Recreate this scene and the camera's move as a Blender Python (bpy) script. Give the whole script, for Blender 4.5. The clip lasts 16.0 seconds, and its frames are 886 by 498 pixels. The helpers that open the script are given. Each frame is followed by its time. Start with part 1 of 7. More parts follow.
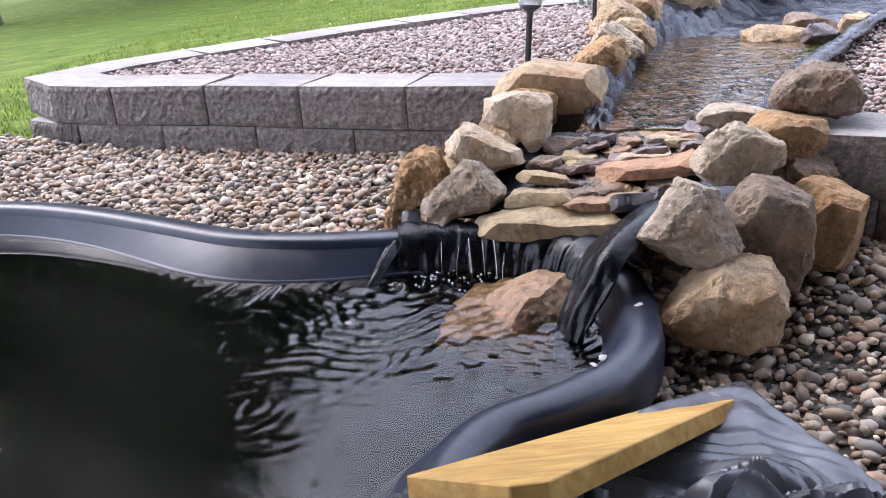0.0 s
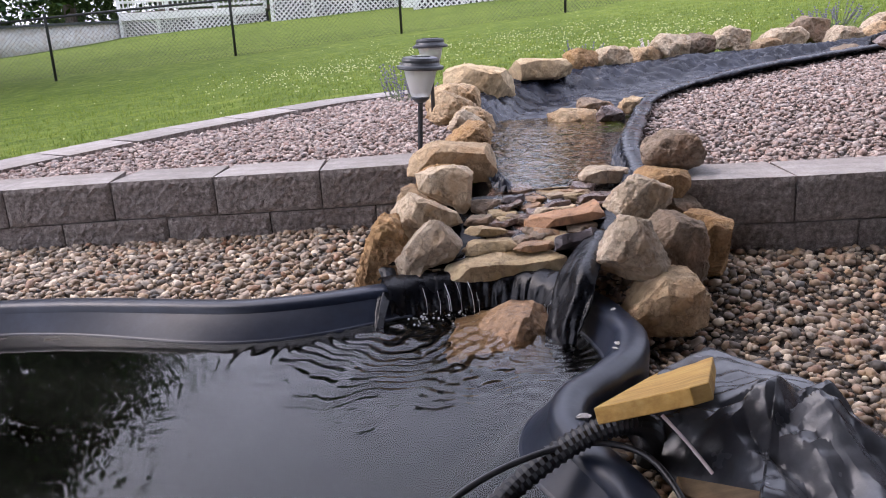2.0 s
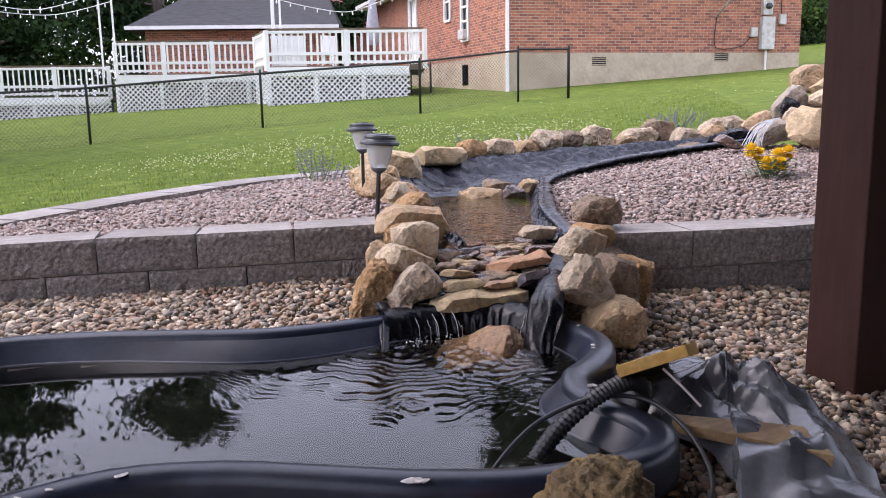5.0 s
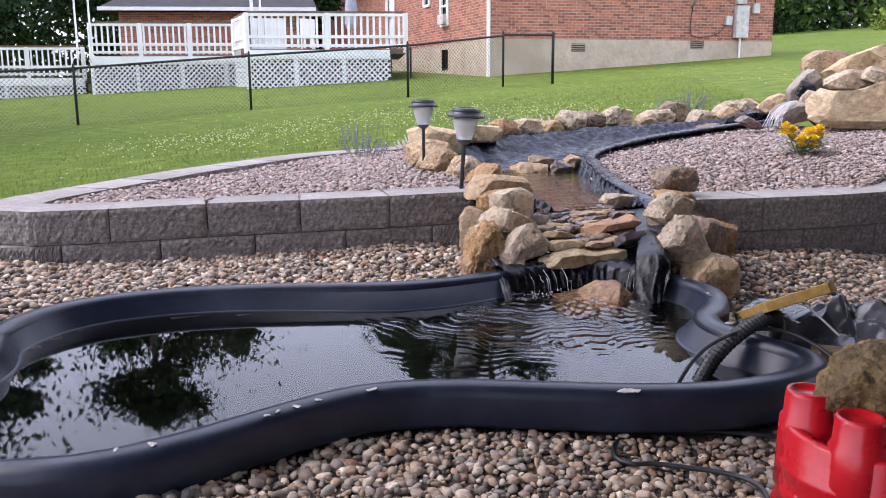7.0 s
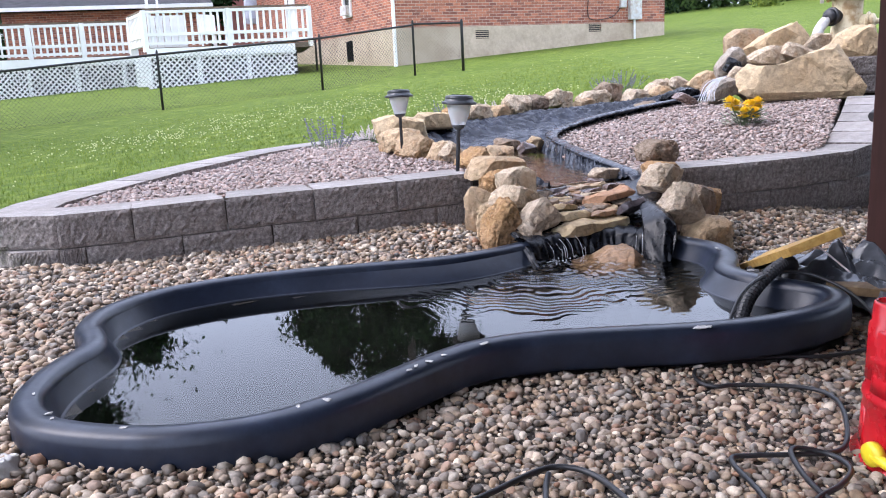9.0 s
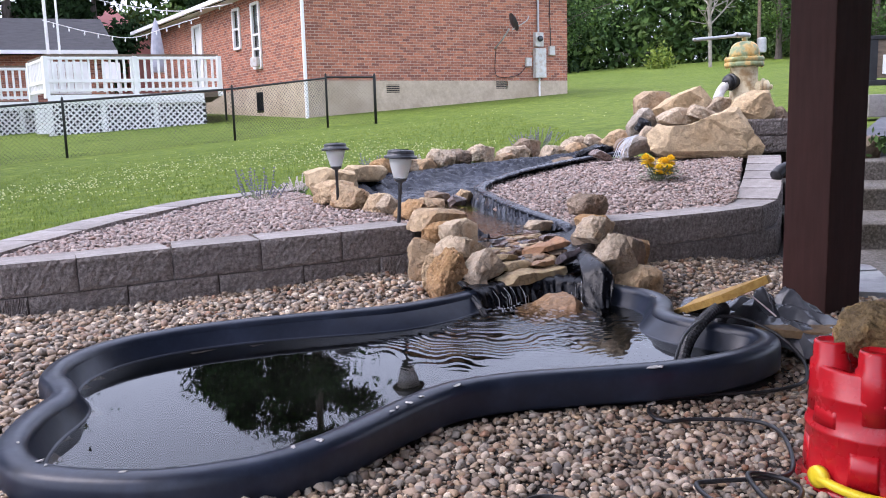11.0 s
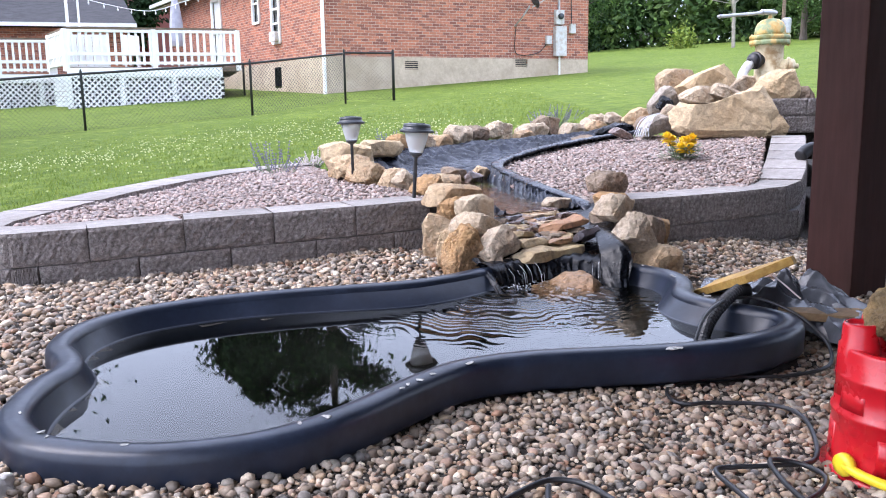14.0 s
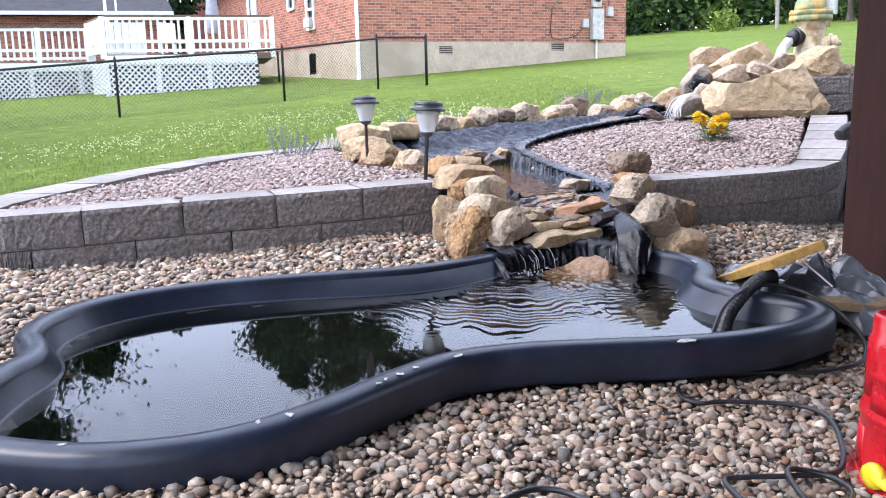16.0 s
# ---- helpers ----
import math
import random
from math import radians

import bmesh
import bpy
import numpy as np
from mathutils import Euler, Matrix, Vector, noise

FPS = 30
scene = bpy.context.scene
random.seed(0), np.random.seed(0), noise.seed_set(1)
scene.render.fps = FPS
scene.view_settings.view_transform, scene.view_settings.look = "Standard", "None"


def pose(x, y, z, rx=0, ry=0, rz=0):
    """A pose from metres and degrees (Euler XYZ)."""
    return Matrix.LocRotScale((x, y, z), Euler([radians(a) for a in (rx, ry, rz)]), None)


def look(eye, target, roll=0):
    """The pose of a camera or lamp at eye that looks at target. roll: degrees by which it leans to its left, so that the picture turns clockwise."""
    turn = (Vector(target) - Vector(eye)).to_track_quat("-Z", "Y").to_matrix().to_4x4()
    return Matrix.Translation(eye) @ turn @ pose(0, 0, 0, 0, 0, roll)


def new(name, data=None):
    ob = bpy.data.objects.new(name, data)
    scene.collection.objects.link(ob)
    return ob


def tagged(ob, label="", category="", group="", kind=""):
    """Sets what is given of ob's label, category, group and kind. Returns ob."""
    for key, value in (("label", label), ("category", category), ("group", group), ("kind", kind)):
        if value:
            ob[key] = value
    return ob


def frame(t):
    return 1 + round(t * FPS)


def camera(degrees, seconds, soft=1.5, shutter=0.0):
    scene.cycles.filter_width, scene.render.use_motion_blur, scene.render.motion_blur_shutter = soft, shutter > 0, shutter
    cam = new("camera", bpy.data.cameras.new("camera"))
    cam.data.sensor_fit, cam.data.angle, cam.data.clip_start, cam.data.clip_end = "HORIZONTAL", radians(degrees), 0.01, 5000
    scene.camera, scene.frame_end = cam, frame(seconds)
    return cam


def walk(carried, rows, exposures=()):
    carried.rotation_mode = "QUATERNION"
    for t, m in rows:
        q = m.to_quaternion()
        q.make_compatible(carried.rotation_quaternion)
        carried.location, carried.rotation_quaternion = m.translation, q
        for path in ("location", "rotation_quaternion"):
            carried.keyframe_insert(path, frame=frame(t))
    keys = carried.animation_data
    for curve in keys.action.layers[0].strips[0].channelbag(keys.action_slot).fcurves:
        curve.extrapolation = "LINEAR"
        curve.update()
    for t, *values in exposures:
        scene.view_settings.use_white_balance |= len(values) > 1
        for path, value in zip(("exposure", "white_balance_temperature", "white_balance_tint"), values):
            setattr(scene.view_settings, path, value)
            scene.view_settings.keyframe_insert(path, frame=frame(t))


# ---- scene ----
cam = camera(56.2, 16.0, 1.0)
PATH = [
    (0, (0.1029, 0.0263, 0.6234), (0.0256, 1.3819, 0.0883), -3.2),
    (0.5, (-0.0270, 0.0234, 0.6161), (0.0182, 1.3885, 0.1000), -3.4),
    (1, (-0.1453, -0.0066, 0.6147), (-0.0022, 1.3651, 0.1380), -2.4),
    (1.5, (-0.2986, -0.1599, 0.6606), (-0.0328, 1.2133, 0.2402), -2.9),
    (2, (-0.3906, -0.2278, 0.6694), (-0.0029, 1.1198, 0.2621), -3.1),
    (2.5, (-0.4482, -0.2029, 0.6723), (0.0124, 1.1359, 0.3161), -2.9),
    (3, (-0.5190, -0.2540, 0.6782), (0.0000, 1.0789, 0.3854), -2),
    (3.5, (-0.6241, -0.3460, 0.6774), (-0.0190, 0.9563, 0.4124), -2),
    (3.7, (-0.6453, -0.3555, 0.6716), (-0.0139, 0.9366, 0.4176), -1.8),
    (5.8, (-1.0169, -0.5088, 0.6154), (-0.3175, 0.7475, 0.3592), 0.2),
    (6, (-1.0556, -0.4935, 0.6103), (-0.3402, 0.7519, 0.3482), 0.5),
    (6.5, (-1.1833, -0.4526, 0.6066), (-0.4701, 0.7906, 0.3307), -0.2),
    (7, (-1.3082, -0.4504, 0.6037), (-0.5920, 0.7920, 0.3292), -0.3),
    (7.5, (-1.4644, -0.4957, 0.5993), (-0.7220, 0.7256, 0.2986), -0.8),
    (8, (-1.5381, -0.4840, 0.5935), (-0.7782, 0.7234, 0.2811), -1.3),
    (8.5, (-1.5965, -0.4380, 0.6066), (-0.7913, 0.7380, 0.2905), -2),
    (9, (-1.7060, -0.4146, 0.6103), (-0.8548, 0.7336, 0.3146), -2.7),
    (9.5, (-1.8235, -0.4044, 0.6220), (-0.9045, 0.6950, 0.3416), -3.1),
    (10, (-1.8717, -0.4037, 0.6234), (-0.9103, 0.6665, 0.3738), -2.8),
    (10.2, (-1.8703, -0.4059, 0.6241), (-0.9052, 0.6650, 0.3891), -2.4),
    (12.5, (-1.8819, -0.3979, 0.6293), (-0.8709, 0.6366, 0.4307), -1),
    (13, (-1.8885, -0.4052, 0.6271), (-0.8826, 0.6329, 0.4183), -1),
    (13.5, (-1.8834, -0.4030, 0.6198), (-0.9096, 0.6599, 0.3884), -0.6),
    (14, (-1.8345, -0.3708, 0.6095), (-0.8702, 0.6971, 0.3599), -0.9),
    (14.5, (-1.7316, -0.3102, 0.5847), (-0.7884, 0.7716, 0.3154), -1),
    (15, (-1.6761, -0.2862, 0.5716), (-0.7475, 0.8081, 0.3022), -0.9),
    (15.5, (-1.6586, -0.2927, 0.5694), (-0.7424, 0.8103, 0.2964), -1.1),
    (16, (-1.6717, -0.3270, 0.5738), (-0.7607, 0.7811, 0.3029), -1.3),
]

EXPOSURE = [(0.0, 2.08, 5750, 18), (1.0, 1.76, 6000, 21), (2.0, 1.48, 6100, 21), (3.5, 1.35, 6150, 23), (6.0, 1.48, 5950, 23), (7.0, 1.5, 5850, 21), (8.5, 1.93, 5650, 17), (9.0, 1.7, 5650, 17), (9.5, 1.78, 5650, 17), (10.0, 1.51, 5700, 19), (12.5, 1.4, 5750, 22), (13.5, 1.68, 5700, 20), (14.5, 1.95, 5550, 16), (16.0, 1.95, 5600, 16)]
walk(cam, [(t, look(eye, target, roll)) for t, eye, target, roll in PATH], EXPOSURE)

# ---------------------------------------------------------------- light
SUN_ELEVATION, SUN_AZIMUTH = 50.0, 310.0          # degrees; azimuth clockwise from +y
world = bpy.data.worlds.new("overcast_sky")
scene.world = world
world.use_nodes = True
wn = world.node_tree
sky = wn.nodes.new("ShaderNodeTexSky")
sky.sky_type, sky.sun_disc = "NISHITA", False
sky.sun_elevation, sky.sun_rotation = radians(SUN_ELEVATION), radians(SUN_AZIMUTH)
sky.air_density, sky.dust_density, sky.ozone_density = 1.0, 6.0, 1.0
back = wn.nodes["Background"]
back.inputs["Strength"].default_value = 0.15
cloud = wn.nodes.new("ShaderNodeMix")              # an even layer of bright cloud over the sky
cloud.data_type = "RGBA"
cloud.inputs[0].default_value = 0.65
cloud.inputs[7].default_value = (6.0, 6.15, 6.6, 1)
wn.links.new(sky.outputs[0], cloud.inputs[6])
wn.links.new(cloud.outputs[2], back.inputs["Color"])
sun = new("sun", bpy.data.lights.new("sun", "SUN"))
sun.data.energy, sun.data.angle, sun.data.color = 0.55, radians(40), (1.0, 0.96, 0.92)
az, el = radians(SUN_AZIMUTH), radians(SUN_ELEVATION)
sun.matrix_world = look(Vector((math.sin(az) * math.cos(el), math.cos(az) * math.cos(el), math.sin(el))) * 50, (0, 0, 0))


# ---------------------------------------------------------------- materials
def grey(v):
    return (v, v, v)


def ramp(tree, fac, stops):
    node = tree.nodes.new("ShaderNodeValToRGB")
    cr = node.color_ramp
    while len(cr.elements) < len(stops):
        cr.elements.new(0.5)
    for e, (p, c) in zip(cr.elements, stops):
        e.position, e.color = p, (*c, 1)
    tree.links.new(fac, node.inputs[0])
    return node.outputs[0]


def noise_tex(tree, scale, detail=6.0, rough=0.6, coords="Object", stretch=None):
    tc = tree.nodes.new("ShaderNodeTexCoord")
    n = tree.nodes.new("ShaderNodeTexNoise")
    n.inputs["Scale"].default_value, n.inputs["Detail"].default_value, n.inputs["Roughness"].default_value = scale, detail, rough
    out = tc.outputs[coords]
    if stretch:
        mp = tree.nodes.new("ShaderNodeMapping")
        mp.inputs["Scale"].default_value = stretch
        tree.links.new(out, mp.inputs[0])
        out = mp.outputs[0]
    tree.links.new(out, n.inputs["Vector"])
    return n.outputs["Fac"]


def mixed(tree, kind, fac, a, b):
    m = tree.nodes.new("ShaderNodeMix")
    m.data_type, m.blend_type = "RGBA", kind
    for socket, value in ((m.inputs[0], fac), (m.inputs[6], a), (m.inputs[7], b)):
        if isinstance(value, bpy.types.NodeSocket):
            tree.links.new(value, socket)
        elif isinstance(value, (int, float)):
            socket.default_value = value
        else:
            socket.default_value = (*value, 1)
    return m.outputs[2]


def material(name, stops, scale=8.0, rough=0.8, bump=0.3, bump_scale=None, metal=0.0, vary=None, stain=None, coords="Object",
             stretch=None, dist=0.01, spec=0.5, per="object", rough_var=0.1, grain=0.0, cracks=0.0):
    """Two scales of noise: colour by stops over a noise, stains over a coarser one, bump over a finer one."""
    m = bpy.data.materials.new(name)
    m.use_nodes = True
    t = m.node_tree
    bsdf = t.nodes["Principled BSDF"]
    fine = noise_tex(t, scale, coords=coords, stretch=stretch)
    colour = ramp(t, fine, stops)
    if stain:
        coarse = noise_tex(t, stain[0], 4.0, coords=coords)
        mask = ramp(t, coarse, [(0.45, (0, 0, 0)), (0.65, (1, 1, 1))])
        colour = mixed(t, "MIX", mask, colour, mixed(t, "MULTIPLY", 1.0, colour, stain[1]))
    if grain:
        colour = mixed(t, "MULTIPLY", 1.0, colour, ramp(t, noise_tex(t, scale * 5.0, 6.0, 0.75, coords=coords), [(0.34, grey(1 - grain)), (0.5, grey(1.0)), (0.68, grey(1 + grain))]))
    if cracks:
        colour = mixed(t, "MULTIPLY", 1.0, colour, ramp(t, noise_tex(t, scale * 1.3, 9.0, 0.62, coords=coords), [(0.43, grey(1.12)), (0.475, grey(1.0)), (0.5, grey(1 - cracks)), (0.52, grey(1.0)), (0.6, grey(1.15))]))
        colour = mixed(t, "MULTIPLY", 1.0, colour, ramp(t, noise_tex(t, scale * 3.1, 5.0, 0.7, coords=coords), [(0.3, grey(1 - cracks * 0.9)), (0.42, grey(1.0)), (0.7, grey(1.1))]))
    if vary:
        if per == "island":
            rnd = t.nodes.new("ShaderNodeNewGeometry").outputs["Random Per Island"]
        else:
            rnd = t.nodes.new("ShaderNodeObjectInfo").outputs["Random"]
        colour = mixed(t, "MULTIPLY", 1.0, colour, ramp(t, rnd, vary))
    t.links.new(colour, bsdf.inputs["Base Color"])
    bsdf.inputs["Metallic"].default_value = metal
    bsdf.inputs["Specular IOR Level"].default_value = spec
    rr = t.nodes.new("ShaderNodeMapRange")
    rr.inputs["To Min"].default_value, rr.inputs["To Max"].default_value = max(0.02, rough - rough_var), min(1, rough + rough_var)
    t.links.new(noise_tex(t, scale * 2.3, 3.0, coords=coords), rr.inputs["Value"])
    t.links.new(rr.outputs[0], bsdf.inputs["Roughness"])
    if bump:
        b = t.nodes.new("ShaderNodeBump")
        b.inputs["Strength"].default_value, b.inputs["Distance"].default_value = bump, dist
        t.links.new(noise_tex(t, bump_scale or scale * 3, 8.0, 0.65, coords=coords), b.inputs["Height"])
        t.links.new(b.outputs[0], bsdf.inputs["Normal"])
    return m


M = {}
M["plastic"] = material("black_pond_plastic", [(0.3, (0.009, 0.0125, 0.022)), (0.7, (0.017, 0.022, 0.036))], 14, 0.34, 0.12, 60, stain=(3.5, (1.5, 1.5, 1.5)), dist=0.002, grain=0.12, spec=0.36)
# darker copy of the pond plastic: the shade under water is put into its colour
M["deep_plastic"] = material("shade_darkened_plastic", [(0.3, (0.0025, 0.003, 0.0025)), (0.7, (0.006, 0.007, 0.0055))], 8, 0.7, 0.2, 40, dist=0.002, spec=0.2)
M["liner"] = material("black_rubber_liner", [(0.3, (0.007, 0.0085, 0.013)), (0.7, (0.016, 0.019, 0.029))], 9, 0.28, 0.4, 30, stain=(5, (1.7, 1.7, 1.7)), dist=0.004, spec=0.32)
M["wetliner"] = material("wet_black_liner", [(0.3, (0.003, 0.0035, 0.005)), (0.7, (0.007, 0.008, 0.011))], 9, 0.26, 0.5, 38, dist=0.004, spec=0.22)
M["block"] = material("concrete_block", [(0.3, (0.1, 0.088, 0.08)), (0.48, (0.195, 0.174, 0.16)), (0.72, (0.36, 0.33, 0.308))], 75, 0.95, 1.0, 190, vary=[(0, (0.9, 0.87, 0.86)), (0.5, (1, 0.97, 0.95)), (1, (1.1, 1.07, 1.05))], stain=(5, (0.78, 0.72, 0.69)), dist=0.006, grain=0.4)
M["cap"] = material("concrete_cap", [(0.25, (0.215, 0.195, 0.182)), (0.75, (0.35, 0.325, 0.305))], 30, 0.9, 0.5, 120, vary=[(0, grey(0.85)), (1, grey(1.12))], stain=(4, (0.8, 0.78, 0.76)), dist=0.003, grain=0.22)
PEBBLE = [(0.0, (0.20, 0.165, 0.135)), (0.1, (0.31, 0.24, 0.175)), (0.2, (0.11, 0.1, 0.095)), (0.32, (0.38, 0.33, 0.285)), (0.42, (0.22, 0.155, 0.115)), (0.52, (0.25, 0.235, 0.22)),
          (0.6, (0.26, 0.14, 0.085)), (0.7, (0.5, 0.45, 0.39)), (0.8, (0.15, 0.15, 0.16)), (0.9, (0.34, 0.25, 0.17)), (1.0, (0.28, 0.23, 0.2))]
PEBBLE_PINK = [(0.0, (0.31, 0.255, 0.235)), (0.12, (0.42, 0.33, 0.295)), (0.24, (0.2, 0.165, 0.155)), (0.36, (0.5, 0.425, 0.39)), (0.5, (0.34, 0.25, 0.22)), (0.62, (0.38, 0.345, 0.33)),
               (0.74, (0.31, 0.205, 0.165)), (0.86, (0.56, 0.5, 0.46)), (1.0, (0.25, 0.225, 0.225))]
PEBBLE = [(p, tuple(v * g for v, g in zip(c, (1.06 * f, f, 0.88 * f)))) for (p, c), f in zip(PEBBLE, (1.0, 1.25, 0.6, 1.3, 0.7, 1.15, 0.9, 1.3, 0.65, 1.2, 0.9))]
M["pebble"] = material("river_pebbles", [(0.3, grey(0.75)), (0.7, grey(1.12))], 60, 0.62, 0.25, 160, vary=PEBBLE, per="island", dist=0.002, grain=0.15)
PEBBLE_PINK = [(p, (c[0] * 0.92, c[1] * 0.88, c[2] * 0.84)) for p, c in PEBBLE_PINK]
M["pebble_pink"] = material("pinkish_pebbles", [(0.3, grey(0.72)), (0.7, grey(1.12))], 60, 0.7, 0.25, 160, vary=PEBBLE_PINK, per="island", dist=0.002, grain=0.15)
M["wetpebble"] = material("wet_brown_pebbles", [(0.3, (0.09, 0.062, 0.038)), (0.7, (0.19, 0.135, 0.085))], 30, 0.3, 0.2, 90, vary=[(0, grey(0.5)), (0.5, (1.0, 0.95, 0.9)), (1, (1.5, 1.4, 1.25))], per="island", dist=0.002)
M["soil"] = material("gravel_soil", [(0.3, (0.03, 0.025, 0.021)), (0.7, (0.09, 0.075, 0.06))], 70, 0.95, 0.8, 110, dist=0.01)
M["grass"] = material("lawn_grass", [(0.25, (0.06, 0.098, 0.012)), (0.5, (0.115, 0.165, 0.02)), (0.75, (0.2, 0.25, 0.04))], 5, 0.9, 0.9, 90, stain=(0.35, (0.8, 0.85, 0.7)), coords="Object", dist=0.02, spec=0.2, grain=0.3)
M["blade"] = material("grass_blades", [(0.3, (0.125, 0.18, 0.022)), (0.7, (0.225, 0.29, 0.045))], 3, 0.7, 0, vary=[(0, (0.6, 0.7, 0.6)), (0.6, (1, 1, 1)), (1, (1.4, 1.25, 1.0))], per="island", spec=0.3)
M["clover"] = material("clover_heads", [(0.3, (0.38, 0.42, 0.15)), (0.7, (0.6, 0.6, 0.34))], 50, 0.8, 0)
M["sandstone"] = material("tan_sandstone", [(0.22, (0.2, 0.135, 0.075)), (0.42, (0.42, 0.31, 0.19)), (0.6, (0.53, 0.41, 0.275)), (0.82, (0.66, 0.56, 0.43))], 9, 0.92, 1.0, 46, stain=(6, (0.58, 0.47, 0.36)), vary=[(0, (0.88, 0.88, 0.88)), (1, (1.06, 1.05, 1.0))], dist=0.016, grain=0.2, cracks=0.28)
M["palestone"] = material("pale_limestone", [(0.25, (0.24, 0.18, 0.12)), (0.46, (0.48, 0.395, 0.29)), (0.6, (0.6, 0.51, 0.4)), (0.8, (0.76, 0.69, 0.58))], 10, 0.92, 1.0, 48, stain=(7, (0.5, 0.42, 0.34)), vary=[(0, (0.88, 0.88, 0.88)), (1, (1.06, 1.05, 1.0))], dist=0.016, grain=0.2, cracks=0.28)
M["orangestone"] = material("rust_orange_stone", [(0.2, (0.16, 0.08, 0.03)), (0.45, (0.37, 0.225, 0.1)), (0.65, (0.49, 0.335, 0.18)), (0.85, (0.59, 0.47, 0.31))], 11, 0.92, 1.0, 52, stain=(8, (0.52, 0.45, 0.4)), dist=0.014, grain=0.2, cracks=0.3)
M["brownstone"] = material("brown_grey_stone", [(0.2, (0.1, 0.078, 0.058)), (0.5, (0.235, 0.185, 0.135)), (0.8, (0.4, 0.33, 0.25))], 10, 0.9, 1.0, 40, stain=(6, (0.6, 0.5, 0.45)), vary=[(0, (0.85, 0.85, 0.85)), (1, (1.1, 1.05, 1.0))], dist=0.012, grain=0.2, cracks=0.3)
M["wetstone"] = material("wet_slate_stone", [(0.2, (0.05, 0.038, 0.034)), (0.5, (0.16, 0.115, 0.095)), (0.8, (0.3, 0.23, 0.19))], 14, 0.28, 0.8, 40, stain=(8, (0.6, 0.55, 0.5)), vary=[(0, (0.8, 0.8, 0.85)), (1, (1.15, 1.05, 1.0))], dist=0.008, grain=0.35)
M["mossrock"] = material("mossy_brown_stone", [(0.25, (0.07, 0.045, 0.022)), (0.5, (0.21, 0.145, 0.065)), (0.75, (0.44, 0.32, 0.16))], 16, 0.92, 1.0, 60, stain=(9, (0.62, 0.52, 0.3)), dist=0.014, grain=0.2, cracks=0.3)
M["redstone"] = material("red_brown_stone", [(0.2, (0.12, 0.066, 0.034)), (0.5, (0.27, 0.165, 0.085)), (0.8, (0.42, 0.29, 0.17))], 12, 0.55, 0.9, 40, stain=(6, (0.6, 0.5, 0.42)), dist=0.01, grain=0.2, cracks=0.3)
M["yellowstone"] = material("yellow_tan_stone", [(0.2, (0.16, 0.11, 0.06)), (0.45, (0.36, 0.275, 0.16)), (0.65, (0.47, 0.385, 0.25)), (0.85, (0.6, 0.53, 0.4))], 10, 0.9, 1.0, 46, stain=(7, (0.58, 0.52, 0.42)), dist=0.012, grain=0.2, cracks=0.3)
M["rustslab"] = material("rust_brown_slab", [(0.2, (0.16, 0.07, 0.035)), (0.5, (0.36, 0.2, 0.1)), (0.8, (0.5, 0.34, 0.2))], 12, 0.7, 0.9, 40, stain=(6, (0.55, 0.45, 0.4)), dist=0.01, grain=0.2, cracks=0.3)
M["whitestone"] = material("whitish_stone", [(0.25, (0.36, 0.34, 0.31)), (0.5, (0.52, 0.5, 0.47)), (0.8, (0.68, 0.66, 0.63))], 8, 0.9, 0.6, 40, stain=(5, (0.8, 0.78, 0.75)), dist=0.008, grain=0.15)
M["smoothsand"] = material("smooth_tan_sandstone", [(0.25, (0.34, 0.255, 0.145)), (0.5, (0.47, 0.365, 0.225)), (0.78, (0.59, 0.49, 0.335))], 7, 0.9, 0.9, 34, stain=(3.5, (0.78, 0.7, 0.6)), dist=0.014, grain=0.2, cracks=0.14)
M["darkslate"] = material("dark_purple_slate", [(0.2, (0.04, 0.034, 0.038)), (0.8, (0.12, 0.1, 0.105))], 8, 0.4, 0.7, 30, dist=0.006, grain=0.3)
M["greystone"] = material("weathered_grey_stone", [(0.25, (0.19, 0.16, 0.125)), (0.5, (0.38, 0.335, 0.275)), (0.8, (0.56, 0.51, 0.44))], 11, 0.85, 1.0, 44, stain=(7, (0.6, 0.55, 0.5)), dist=0.014, grain=0.25, cracks=0.28)
M["slate"] = material("grey_slate", [(0.2, (0.15, 0.155, 0.165)), (0.5, (0.27, 0.28, 0.29)), (0.8, (0.42, 0.43, 0.43))], 6, 0.6, 0.7, 30, stain=(5, (0.6, 0.6, 0.62)), dist=0.006)
M["board"] = material("yellow_pine_board", [(0.25, (0.3, 0.16, 0.03)), (0.5, (0.44, 0.265, 0.06)), (0.75, (0.53, 0.36, 0.11))], 5, 0.7, 0.35, 60, stretch=(2, 14, 14), stain=(7, (0.8, 0.75, 0.65)), dist=0.002, grain=0.15)
M["oldboard"] = material("brown_weathered_board", [(0.25, (0.16, 0.1, 0.045)), (0.75, (0.32, 0.22, 0.11))], 5, 0.8, 0.35, 60, stretch=(2, 14, 14), stain=(7, (0.7, 0.65, 0.6)), dist=0.002, grain=0.2)
M["post"] = material("dark_brown_paint", [(0.3, (0.026, 0.009, 0.0065)), (0.7, (0.042, 0.015, 0.011))], 6, 0.7, 0.25, 40, stretch=(8, 8, 0.8), dist=0.002, spec=0.25)
M["red"] = material("red_plastic", [(0.3, (0.42, 0.006, 0.012)), (0.7, (0.5, 0.01, 0.016))], 9, 0.28, 0.06, 50, dist=0.002)
M["yellow"] = material("yellow_plastic", [(0.3, (0.75, 0.55, 0.01)), (0.7, (0.85, 0.66, 0.02))], 9, 0.35, 0.05, 40, dist=0.001)
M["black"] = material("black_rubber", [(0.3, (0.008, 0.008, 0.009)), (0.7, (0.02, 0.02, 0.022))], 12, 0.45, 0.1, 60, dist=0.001)
